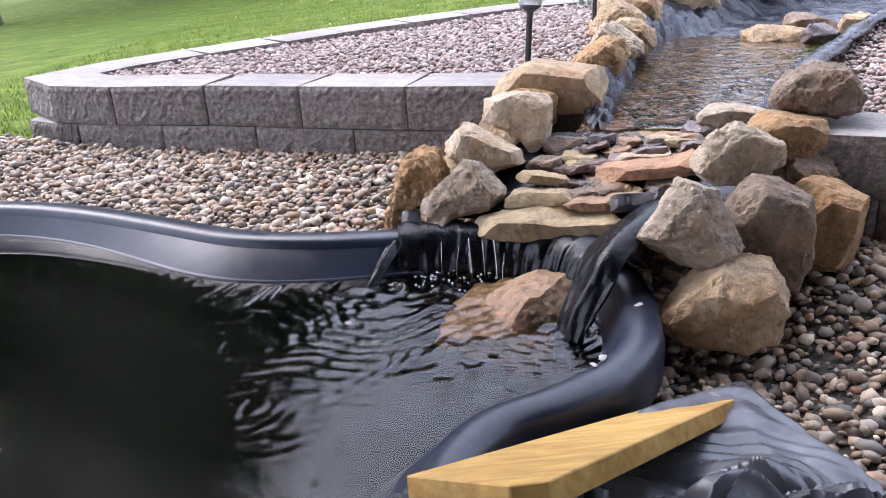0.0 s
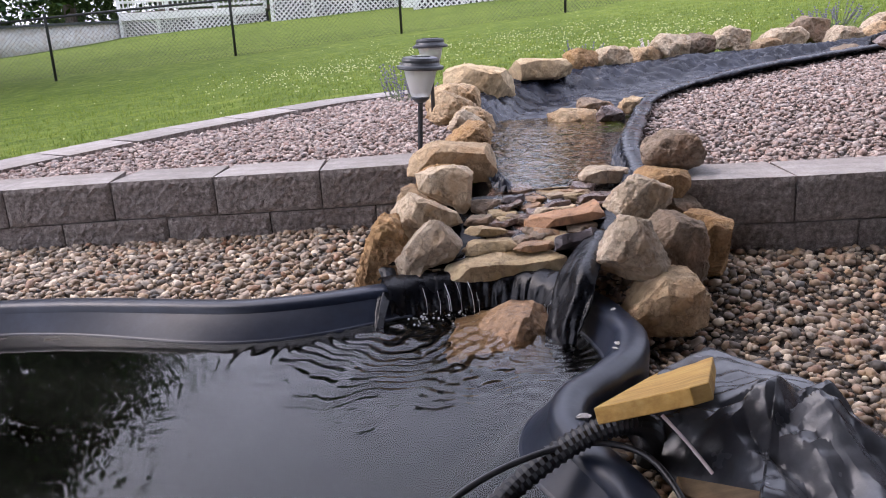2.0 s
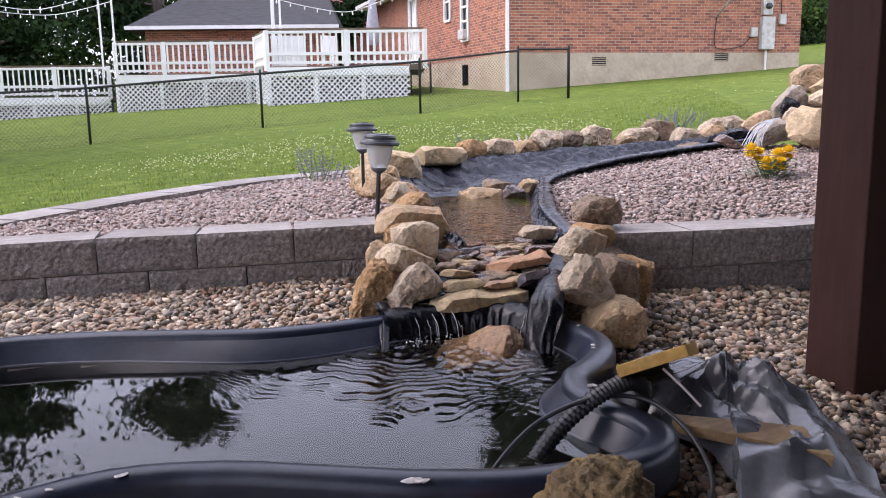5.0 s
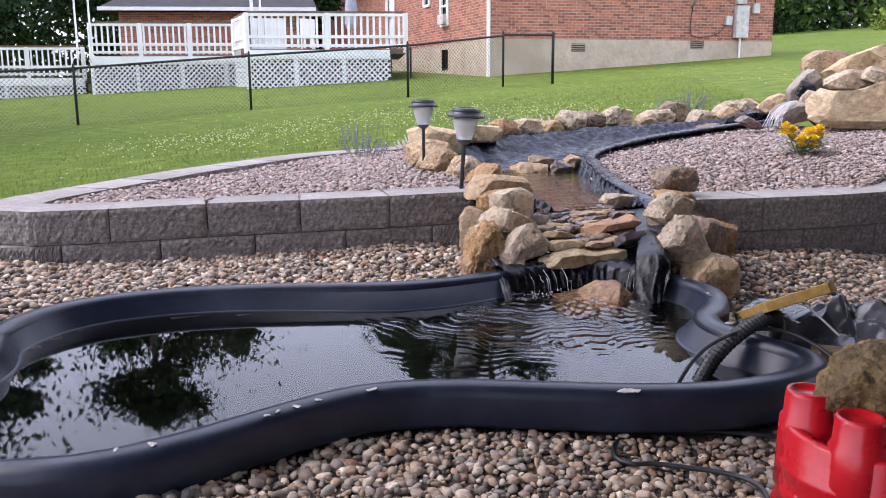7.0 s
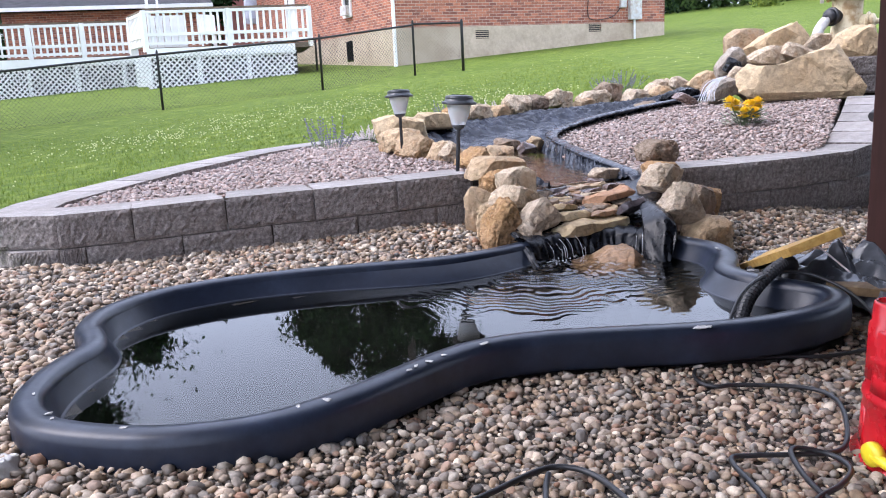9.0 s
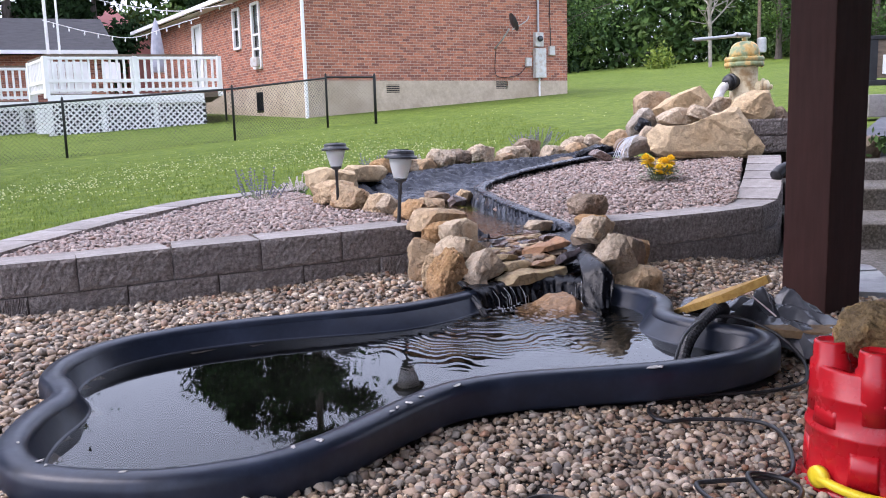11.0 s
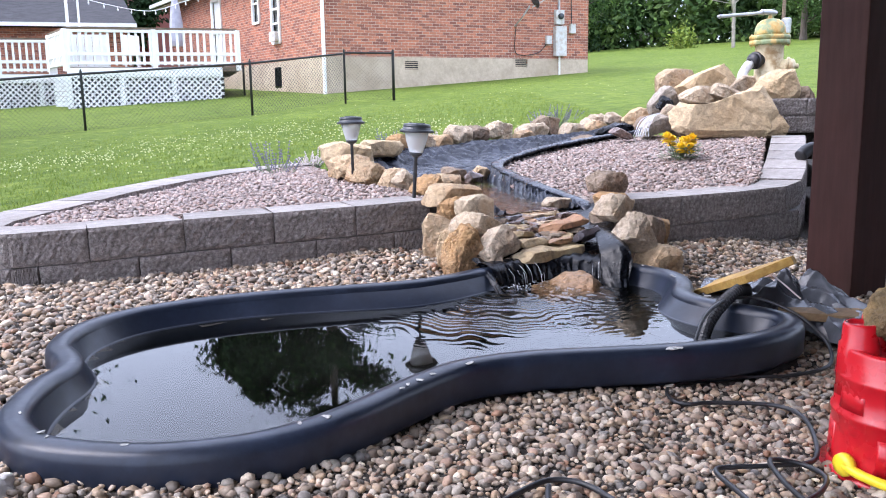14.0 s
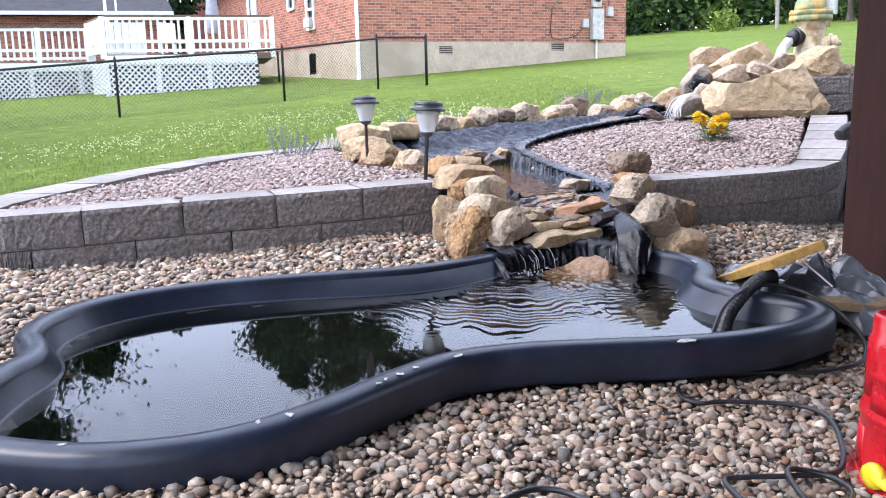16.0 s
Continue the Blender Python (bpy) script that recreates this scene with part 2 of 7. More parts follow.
M["lampcap"] = material("dark_grey_plastic", [(0.3, (0.03, 0.034, 0.04)), (0.7, (0.06, 0.066, 0.075))], 12, 0.4, 0.1, 60, dist=0.001)
M["white"] = material("white_paint", [(0.3, (0.8, 0.8, 0.785)), (0.7, (0.88, 0.88, 0.865))], 3, 0.6, 0.15, 30, stain=(1.2, (0.92, 0.92, 0.9)), dist=0.003)
M["oldplastic"] = material("weathered_white_plastic", [(0.3, (0.5, 0.49, 0.46)), (0.7, (0.64, 0.63, 0.6))], 14, 0.5, 0.1, stain=(12, (0.7, 0.66, 0.6)), dist=0.001)
M["fence"] = material("black_fence_steel", [(0.3, grey(0.012)), (0.7, grey(0.03))], 8, 0.5, 0.1, metal=0.3, dist=0.001)
M["foundation"] = material("foundation_concrete", [(0.3, (0.41, 0.335, 0.24)), (0.7, (0.55, 0.46, 0.345))], 2.2, 0.92, 0.4, 30, stain=(0.7, (0.82, 0.8, 0.78)), dist=0.004, grain=0.12)
M["shingle"] = material("asphalt_shingle", [(0.3, (0.022, 0.022, 0.025)), (0.7, (0.055, 0.055, 0.06))], 3, 0.95, 0.6, 20, stretch=(1, 1, 7), dist=0.01)
M["glass"] = material("window_glass", [(0.3, (0.03, 0.035, 0.04)), (0.7, (0.06, 0.07, 0.08))], 0.8, 0.05, 0, rough_var=0.02)
M["blind"] = material("glass_over_blinds", [(0.35, (0.1, 0.11, 0.105)), (0.65, (0.24, 0.25, 0.235))], 1.2, 0.1, 0, stretch=(1, 1, 6), rough_var=0.04)
M["leaf"] = material("tree_leaves", [(0.3, (0.024, 0.052, 0.014)), (0.7, (0.06, 0.105, 0.026))], 0.6, 0.85, 0, spec=0.15, vary=[(0, grey(0.55)), (0.6, grey(1.0)), (1, (1.5, 1.4, 1.1))], per="island")
M["needle"] = material("conifer_foliage", [(0.3, (0.018, 0.04, 0.016)), (0.7, (0.04, 0.075, 0.028))], 0.6, 0.85, 0, spec=0.15, vary=[(0, grey(0.5)), (0.6, grey(1.0)), (1, (1.4, 1.35, 1.2))], per="island")
M["woodleaf"] = material("woodland_leaves", [(0.36, (0.036, 0.074, 0.024)), (0.5, (0.085, 0.15, 0.043)), (0.64, (0.16, 0.24, 0.068))], 0.45, 0.8, 0, spec=0.2, vary=[(0, grey(0.6)), (0.6, grey(1.0)), (1, (1.4, 1.35, 1.1))], per="island")
M["bark"] = material("bark", [(0.3, (0.07, 0.055, 0.045)), (0.7, (0.17, 0.14, 0.12))], 4, 0.95, 0.9, 14, stretch=(4, 4, 0.6), dist=0.03)
M["concrete"] = material("exposed_aggregate", [(0.32, (0.055, 0.048, 0.04)), (0.5, (0.14, 0.127, 0.11)), (0.7, (0.28, 0.26, 0.235))], 90, 0.9, 1.0, 140, stain=(3, (0.6, 0.58, 0.5)), dist=0.004, grain=0.3)
M["steel"] = material("galvanised_steel", [(0.3, grey(0.35)), (0.7, grey(0.5))], 6, 0.45, 0.1, metal=0.8, dist=0.001)
M["greybox"] = material("grey_enamel", [(0.3, (0.5, 0.5, 0.48)), (0.7, (0.62, 0.62, 0.6))], 5, 0.5, 0.1, stain=(9, (0.8, 0.7, 0.6)), dist=0.001)
M["hydrant"] = material("cream_hydrant_paint", [(0.3, (0.6, 0.5, 0.3)), (0.7, (0.74, 0.66, 0.45))], 10, 0.6, 0.35, 60, stain=(14, (0.55, 0.42, 0.3)), dist=0.003)
M["hydrant_green"] = material("green_hydrant_paint", [(0.3, (0.2, 0.27, 0.13)), (0.47, (0.3, 0.36, 0.2)), (0.56, (0.6, 0.42, 0.15))], 13, 0.6, 0.35, 60, stain=(16, (0.8, 0.6, 0.3)), dist=0.003)
M["petal"] = material("yellow_petals", [(0.3, (0.8, 0.5, 0.005)), (0.7, (0.88, 0.66, 0.01))], 30, 0.6, 0)
M["lavender"] = material("lavender_flowers", [(0.3, (0.13, 0.12, 0.18)), (0.7, (0.21, 0.195, 0.27))], 20, 0.8, 0)
M["herb"] = material("grey_green_stems", [(0.3, (0.12, 0.17, 0.09)), (0.7, (0.22, 0.27, 0.16))], 12, 0.8, 0)
M["paleflower"] = material("pale_pink_flowers", [(0.3, (0.5, 0.42, 0.42)), (0.7, (0.66, 0.58, 0.56))], 20, 0.8, 0)
M["chip"] = material("white_paint_flakes", [(0.3, (0.28, 0.27, 0.25)), (0.7, (0.55, 0.54, 0.52))], 90, 0.8, 0.4, dist=0.002)
M["redroof"] = material("red_metal_roof", [(0.3, (0.33, 0.1, 0.09)), (0.7, (0.42, 0.15, 0.13))], 2, 0.6, 0.1)
M["cloth"] = material("grey_canopy_cloth", [(0.3, (0.32, 0.33, 0.38)), (0.7, (0.42, 0.43, 0.48))], 8, 0.9, 0.2)
M["oldwood"] = material("weathered_wood", [(0.3, (0.09, 0.065, 0.045)), (0.7, (0.22, 0.165, 0.115))], 6, 0.85, 0.5, 30, stretch=(1, 1, 8), dist=0.004)
M["bulb"] = material("string_bulb_glass", [(0.3, grey(0.75)), (0.7, grey(0.85))], 5, 0.2, 0)


def water_material(name, bump, scale, tint):
    m = bpy.data.materials.new(name)
    m.use_nodes = True
    t = m.node_tree
    b = t.nodes["Principled BSDF"]
    b.inputs["Base Color"].default_value = tint
    b.inputs["Roughness"].default_value = 0.02
    b.inputs["IOR"].default_value = 1.33
    b.inputs["Transmission Weight"].default_value = 1.0
    if bump:
        bp = t.nodes.new("ShaderNodeBump")
        bp.inputs["Strength"].default_value, bp.inputs["Distance"].default_value = bump, 0.01
        t.links.new(noise_tex(t, scale, 3.0, 0.5), bp.inputs["Height"])
        t.links.new(bp.outputs[0], b.inputs["Normal"])
    return m


M["water"] = water_material("pond_water", 0, 6, (0.62, 0.6, 0.5, 1))
M["stream"] = water_material("stream_water", 0.4, 30, (0.66, 0.56, 0.42, 1))


def brick_material():
    m = bpy.data.materials.new("red_brick")
    m.use_nodes = True
    t = m.node_tree
    b = t.nodes["Principled BSDF"]
    tc = t.nodes.new("ShaderNodeTexCoord")
    br = t.nodes.new("ShaderNodeTexBrick")
    br.inputs["Scale"].default_value = 1.0
    br.inputs["Mortar Size"].default_value, br.inputs["Brick Width"].default_value, br.inputs["Row Height"].default_value = 0.006, 0.215, 0.075
    br.inputs["Mortar Smooth"].default_value = 0.2
    br.inputs["Bias"].default_value = -0.1
    br.inputs["Color1"].default_value, br.inputs["Color2"].default_value = (0.42, 0.165, 0.098, 1), (0.17, 0.07, 0.054, 1)
    br.inputs["Mortar"].default_value = (0.44, 0.345, 0.28, 1)
    t.links.new(tc.outputs["UV"], br.inputs["Vector"])
    n = noise_tex(t, 14, 4, coords="UV")
    c = mixed(t, "MULTIPLY", 1.0, br.outputs["Color"], ramp(t, n, [(0.3, (0.85, 0.85, 0.85)), (0.7, (1.3, 1.25, 1.2))]))
    t.links.new(c, b.inputs["Base Color"])
    b.inputs["Roughness"].default_value = 0.9
    bp = t.nodes.new("ShaderNodeBump")
    bp.inputs["Strength"].default_value, bp.inputs["Distance"].default_value, bp.invert = 0.6, 0.008, True
    t.links.new(br.outputs["Fac"], bp.inputs["Height"])
    t.links.new(bp.outputs[0], b.inputs["Normal"])
    return m


M["brick"] = brick_material()


def clear_plastic():
    m = bpy.data.materials.new("frosted_clear_plastic")
    m.use_nodes = True
    b = m.node_tree.nodes["Principled BSDF"]
    b.inputs["Base Color"].default_value = (0.85, 0.86, 0.85, 1)
    b.inputs["Roughness"].default_value = 0.3
    b.inputs["Transmission Weight"].default_value = 0.55
    b.inputs["IOR"].default_value = 1.3
    return m


M["clear"] = clear_plastic()


# ---------------------------------------------------------------- helpers
def mesh_object(name, bm, mat, parent=None, label="", smooth=False, m=None):
    me = bpy.data.meshes.new(name)
    bmesh.ops.recalc_face_normals(bm, faces=bm.faces) if len(bm.faces) < 60000 else None
    bm.to_mesh(me)
    bm.free()
    return mesh_ob(name, me, mat, parent, label, smooth, m)


def mesh_ob(name, me, mat, parent=None, label="", smooth=False, m=None):
    for k in (mat if isinstance(mat, (list, tuple)) else [mat]):
        me.materials.append(k)
    if smooth:
        me.shade_smooth()
    ob = new(name, me)
    if m is not None:
        ob.matrix_world = m
    if parent:
        ob.parent = parent
    if label:
        ob["label"] = label
    return ob


def part(name, bm, mat, parent, label="", smooth=False, m=None):
    return mesh_object(name, bm, mat, parent, label, smooth, m)


def raw_mesh(name, verts, faces, mat, smooth=False):
    me = bpy.data.meshes.new(name)
    me.from_pydata(verts, [], faces)
    me.update()
    return mesh_ob(name, me, mat, smooth=smooth)


def thing(name, label, category, at=(0, 0, 0), rz=0, group="", kind=""):
    e = new(name)
    e.empty_display_size = 0.05
    e.matrix_world = pose(*at, 0, 0, rz)
    return tagged(e, label, category, group, kind)


def box(bm, x0, x1, y0, y1, z0, z1, bevel=0.0, m=None):
    r = bmesh.ops.create_cube(bm, size=1)
    mat = Matrix.Translation(((x0 + x1) / 2, (y0 + y1) / 2, (z0 + z1) / 2)) @ Matrix.Diagonal((x1 - x0, y1 - y0, z1 - z0, 1))
    bmesh.ops.transform(bm, matrix=(m or Matrix()) @ mat, verts=r["verts"])
    if bevel:
        edges = list({e for v in r["verts"] for e in v.link_edges})
        bmesh.ops.bevel(bm, geom=edges, offset=bevel, segments=2, affect="EDGES", profile=0.5)


def boxed(x0, x1, y0, y1, z0, z1, bevel=0.0, m=None):
    bm = bmesh.new()
    box(bm, x0, x1, y0, y1, z0, z1, bevel, m)
    return bm


def lathe(bm, profile, seg=24, m=None, closed=False):
    """Turns (r, z) rows round the z axis."""
    rings = []
    for r, z in profile:
        rings.append([bm.verts.new((m or Matrix()) @ Vector((r * math.cos(2 * math.pi * k / seg), r * math.sin(2 * math.pi * k / seg), z))) for k in range(seg)])
    for a, b in zip(rings, rings[1:]):
        for k in range(seg):
            bm.faces.new((a[k], a[(k + 1) % seg], b[(k + 1) % seg], b[k]))
    bm.faces.new(list(reversed(rings[0])))
    bm.faces.new(rings[-1])


def turned(profile, seg=24, m=None):
    bm = bmesh.new()
    lathe(bm, profile, seg, m)
    return bm


def spline(points, n, closed=False):
    """Catmull-Rom through points, n samples."""
    pts = [Vector(p) for p in points]
    out, k = [], len(pts)
    spans = k if closed else k - 1
    for i in range(n):
        u = i / (n if closed else n - 1) * spans
        s = min(int(u), spans - 1)
        f = u - s
        g = (lambda j: pts[j % k]) if closed else (lambda j: pts[max(0, min(k - 1, j))])
        a, b, c, d = g(s - 1), g(s), g(s + 1), g(s + 2)
        out.append(0.5 * ((2 * b) + (c - a) * f + (2 * a - 5 * b + 4 * c - d) * f * f + (3 * b - a - 3 * c + d) * f ** 3))
    return out


def tube(points, radius, seg=8, n=None, bm=None, ridged=0.0):
    """A round hose along a smooth line."""
    bm = bm or bmesh.new()
    pts = spline(points, n or len(points) * 8)
    rings = []
    for i, p in enumerate(pts):
        d = (pts[min(i + 1, len(pts) - 1)] - pts[max(i - 1, 0)]).normalized()
        u = d.cross(Vector((0, 0, 1)) if abs(d.z) < 0.95 else Vector((1, 0, 0))).normalized()
        v = d.cross(u)
        r = radius * (1 + ridged * (i % 2))
        rings.append([bm.verts.new(p + r * (math.cos(2 * math.pi * k / seg) * u + math.sin(2 * math.pi * k / seg) * v)) for k in range(seg)])
    for a, b in zip(rings, rings[1:]):
        for k in range(seg):
            bm.faces.new((a[k], a[(k + 1) % seg], b[(k + 1) % seg], b[k]))
    bm.faces.new(list(reversed(rings[0])))
    bm.faces.new(rings[-1])
    return bm


def bar(bm, a, b, w):
    """A thin square bar from a to b."""
    a, b = Vector(a), Vector(b)
    d = b - a
    m = Matrix.Translation((a + b) / 2) @ d.to_track_quat("Z", "Y").to_matrix().to_4x4() @ Matrix.Diagonal((w, w, d.length, 1))
    r = bmesh.ops.create_cube(bm, size=1)
    bmesh.ops.transform(bm, matrix=m, verts=r["verts"])


def inside_np(poly, x, y):
    c = np.zeros(x.shape, bool)
    j = len(poly) - 1
    for i in range(len(poly)):
        xi, yi, xj, yj = poly[i][0], poly[i][1], poly[j][0], poly[j][1]
        if yi != yj:
            c ^= ((yi > y) != (yj > y)) & (x < (xj - xi) * (y - yi) / (yj - yi) + xi)
        j = i
    return c


def edge_distance(poly, x, y):
    best = np.full(x.shape, 1e9)
    for i in range(len(poly)):
        ax, ay = poly[i - 1][0], poly[i - 1][1]
        bx, by = poly[i][0], poly[i][1]
        dx, dy = bx - ax, by - ay
        l2 = dx * dx + dy * dy + 1e-12
        u = np.clip(((x - ax) * dx + (y - ay) * dy) / l2, 0, 1)
        best = np.minimum(best, np.hypot(x - ax - u * dx, y - ay - u * dy))
    return best


def smooth01(v, a, b):
    f = np.clip((v - a) / (b - a), 0, 1)
    return f * f * (3 - 2 * f)


# ---------------------------------------------------------------- plan
POND = spline([(-1.525, 1.04, 0), (-1.515, 0.95, 0), (-1.46, 0.855, 0), (-1.38, 0.77, 0), (-1.27, 0.71, 0), (-1.17, 0.69, 0), (-1.05, 0.70, 0), (-0.92, 0.727, 0), (-0.80, 0.745, 0),
               (-0.72, 0.735, 0), (-0.62, 0.69, 0), (-0.50, 0.605, 0), (-0.38, 0.52, 0), (-0.25, 0.455, 0), (-0.11, 0.425, 0), (0.0, 0.435, 0), (0.065, 0.485, 0), (0.085, 0.56, 0),
               (0.08, 0.65, 0), (0.085, 0.73, 0), (0.125, 0.795, 0), (0.2, 0.84, 0), (0.275, 0.9, 0), (0.325, 0.98, 0), (0.34, 1.06, 0), (0.345, 1.15, 0), (0.33, 1.25, 0), (0.27, 1.36, 0),
               (0.17, 1.425, 0), (0.05, 1.45, 0), (-0.07, 1.445, 0), (-0.2, 1.445, 0), (-0.34, 1.47, 0), (-0.49, 1.545, 0), (-0.66, 1.63, 0), (-0.82, 1.69, 0), (-0.95, 1.713, 0), (-1.06, 1.71, 0),
               (-1.17, 1.67, 0), (-1.26, 1.595, 0), (-1.315, 1.5, 0), (-1.325, 1.42, 0), (-1.345, 1.345, 0), (-1.41, 1.28, 0), (-1.47, 1.2, 0), (-1.51, 1.12, 0)], 260, True)
RIM, WATER = 0.11, 0.055
WALL_L = [(0.205, 1.955), (-0.08, 2.03), (-0.36, 2.125), (-0.63, 2.225), (-0.915, 2.295), (-1.143, 2.383)]
BACK_L = [(-1.143, 2.383), (-1.26, 2.45), (-1.33, 2.57), (-1.27, 2.73), (-1.08, 2.94), (-0.82, 3.16), (-0.55, 3.41), (-0.26, 3.62), (0.05, 3.83), (0.35, 4.0), (0.72, 4.12), (1.08, 4.2)]
WALL_R = [(0.62, 1.42), (0.78, 1.36), (0.94, 1.3), (1.16, 1.24), (1.4, 1.2), (1.6, 1.2), (1.76, 1.26), (1.92, 1.32), (2.17, 1.43), (2.48, 1.57), (2.84, 1.74), (3.2, 1.91)]
TOP = 0.263
BED_L = [(-0.98, 2.52), (-0.3, 2.31), (0.2, 2.12), (0.36, 2.06), (0.45, 2.3), (0.5, 2.75), (0.72, 3.2), (1.0, 3.95), (0.72, 3.95), (0.4, 3.85), (-0.18, 3.46), (-0.68, 3.08), (-0.93, 2.78), (-1.04, 2.6)]
BED_R = [(0.66, 1.5), (0.95, 1.4), (1.4, 1.32), (1.6, 1.38), (1.8, 1.47), (2.28, 1.71), (3.06, 2.09), (3.12, 2.3), (3.1, 2.85), (3.0, 3.08), (2.5, 3.09), (2.0, 3.03), (1.56, 2.91), (1.28, 2.67), (1.03, 2.33), (0.83, 2.0), (0.7, 1.68)]


def lawn_height(x, y):
    return 0.078 * x + 0.10 * (1 - smooth01(y, 4, 13)) + 0.03 * np.maximum(0, y - 15) * (1 - smooth01(y, 30, 60)) + 0.8 * smooth01(y, 30, 60) * 0.5


def gravel_height(x, y):
    """The lower gravel lies deeper round the pond's west end and is heaped against both block walls."""
    z = 0.006 + 0.043 * smooth01(y, 1.2, 2.1) + 0.017 * smooth01(y, 0.38, 0.58) * (1 - smooth01(x, 0.0, 0.2))
    z = z + 0.03 * (1 - smooth01(x, -1.45, -0.85)) * smooth01(y, 0.2, 0.7)
    z = z + 0.055 * smooth01(y, 0.95, 1.28) * smooth01(x, 0.42, 0.6) * (1 - smooth01(x, 1.15, 1.7))
    return z + 0.018 * smooth01(x, 0.5, 0.68) * smooth01(y, 0.35, 0.6) * (1 - smooth01(x, 1.0, 1.4)) + 0.02 * smooth01(y, 1.6, 2.0) * smooth01(x, -0.5, 0.0)


def lower_gravel(x, y):
    """1 where the lower gravel lies, 0 on the lawn."""
    return (y < 2.42) & (x > -2.4) & (x < 4.2) & (y > -4.2)


def bed_r_height(x, y):
    return 0.15 + 0.07 * np.clip(x, 0.9, 4)


# ---------------------------------------------------------------- ground
def build_ground():
    fine_x, fine_y = np.arange(-2.2, 2.0, 0.05), np.arange(-0.6, 2.6, 0.05)
    far = np.array([3, 4, 5, 6.5, 8, 10, 13, 17, 22, 30, 45, 70, 120, 250, 600])
    xs = np.concatenate([-far[::-1] - 0.0, fine_x, np.array([2.2, 2.5]), far])
    ys = np.concatenate([-far[::-1] - 0.0, np.array([-2, -1.2]), fine_y, np.array([2.8]), far])
    gx, gy = np.meshgrid(xs, ys, indexing="ij")
    low = lower_gravel(gx, gy)
    z = np.where(low, gravel_height(gx, gy), lawn_height(gx, gy))
    under = inside_np(BED_L, gx, gy) | inside_np(BED_R, gx, gy)
    z = np.where(under, np.minimum(z, 0.05), z)
    n, k = len(xs), len(ys)
    verts = np.stack([gx, gy, z], -1).reshape(-1, 3).tolist()
    hole = inside_np(POND, (gx[1:, 1:] + gx[:-1, :-1]) / 2, (gy[1:, 1:] + gy[:-1, :-1]) / 2) & (edge_distance(POND, (gx[1:, 1:] + gx[:-1, :-1]) / 2, (gy[1:, 1:] + gy[:-1, :-1]) / 2) > 0.078)
    faces, mats = [], []
    for i in range(n - 1):
        for j in range(k - 1):
            if hole[i, j]:
                continue
            faces.append((i * k + j, (i + 1) * k + j, (i + 1) * k + j + 1, i * k + j + 1))
            mats.append(1 if low[i, j] and low[i + 1, j + 1] else 0)
    ob = raw_mesh("ground", verts, faces, [M["grass"], M["soil"]], smooth=True)
    ob.data.polygons.foreach_set("material_index", mats)
    tagged(ob, "green mown lawn meeting a gravel garden floor", "ground", kind="structure")


build_ground()


def bed(name, poly, height, label):
    """A raised bed of soil: a flat-topped solid down to the ground."""
    xs = np.arange(min(p[0] for p in poly) - 0.1, max(p[0] for p in poly) + 0.1, 0.06)
    bm = bmesh.new()
    top = [bm.verts.new((p[0], p[1], height(p[0], p[1]))) for p in poly]
    low = [bm.verts.new((p[0], p[1], -0.05)) for p in poly]
    bm.faces.new(top)
    for i in range(len(poly)):
        bm.faces.new((top[i - 1], top[i], low[i], low[i - 1]))
    bmesh.ops.triangulate(bm, faces=bm.faces)
    return tagged(mesh_object(name, bm, M["soil"]), label, "ground", kind="structure")


bed("ground_bed_west", BED_L, lambda x, y: 0.215, "raised soil bed behind the block wall")
bed("ground_bed_east", BED_R, lambda x, y: float(bed_r_height(x, y)), "raised soil bed beside the stream")


# ---------------------------------------------------------------- pond
def pond_rings():
    n = len(POND)
    nor = []
    for i in range(n):
        d = POND[(i + 2) % n] - POND[i - 2]
        nor.append(Vector((-d.y, d.x, 0)).normalized())
    return nor


NORMALS = pond_rings()


def inset(i):
    """How far the inner wall runs in at the waterline."""
    p = POND[i]
    v = 0.035
    v += 0.085 * math.exp(-((p.x + 0.32) / 0.26) ** 2) * (p.y > 1.2)
    v += 0.06 * math.exp(-((p.x - 0.0) ** 2 + (p.y - 0.75) ** 2) / 0.03)
    return v


def offset_ring(amounts, z):
    pts = [POND[i] + NORMALS[i] * amounts[i] for i in range(len(POND))]
    for _ in range(6):
        pts = [(pts[i - 1] + pts[i] * 2 + pts[(i + 1) % len(pts)]) / 4 for i in range(len(pts))] if max(amounts) > 0.1 else pts
    return [Vector((p.x, p.y, z)) for p in pts]


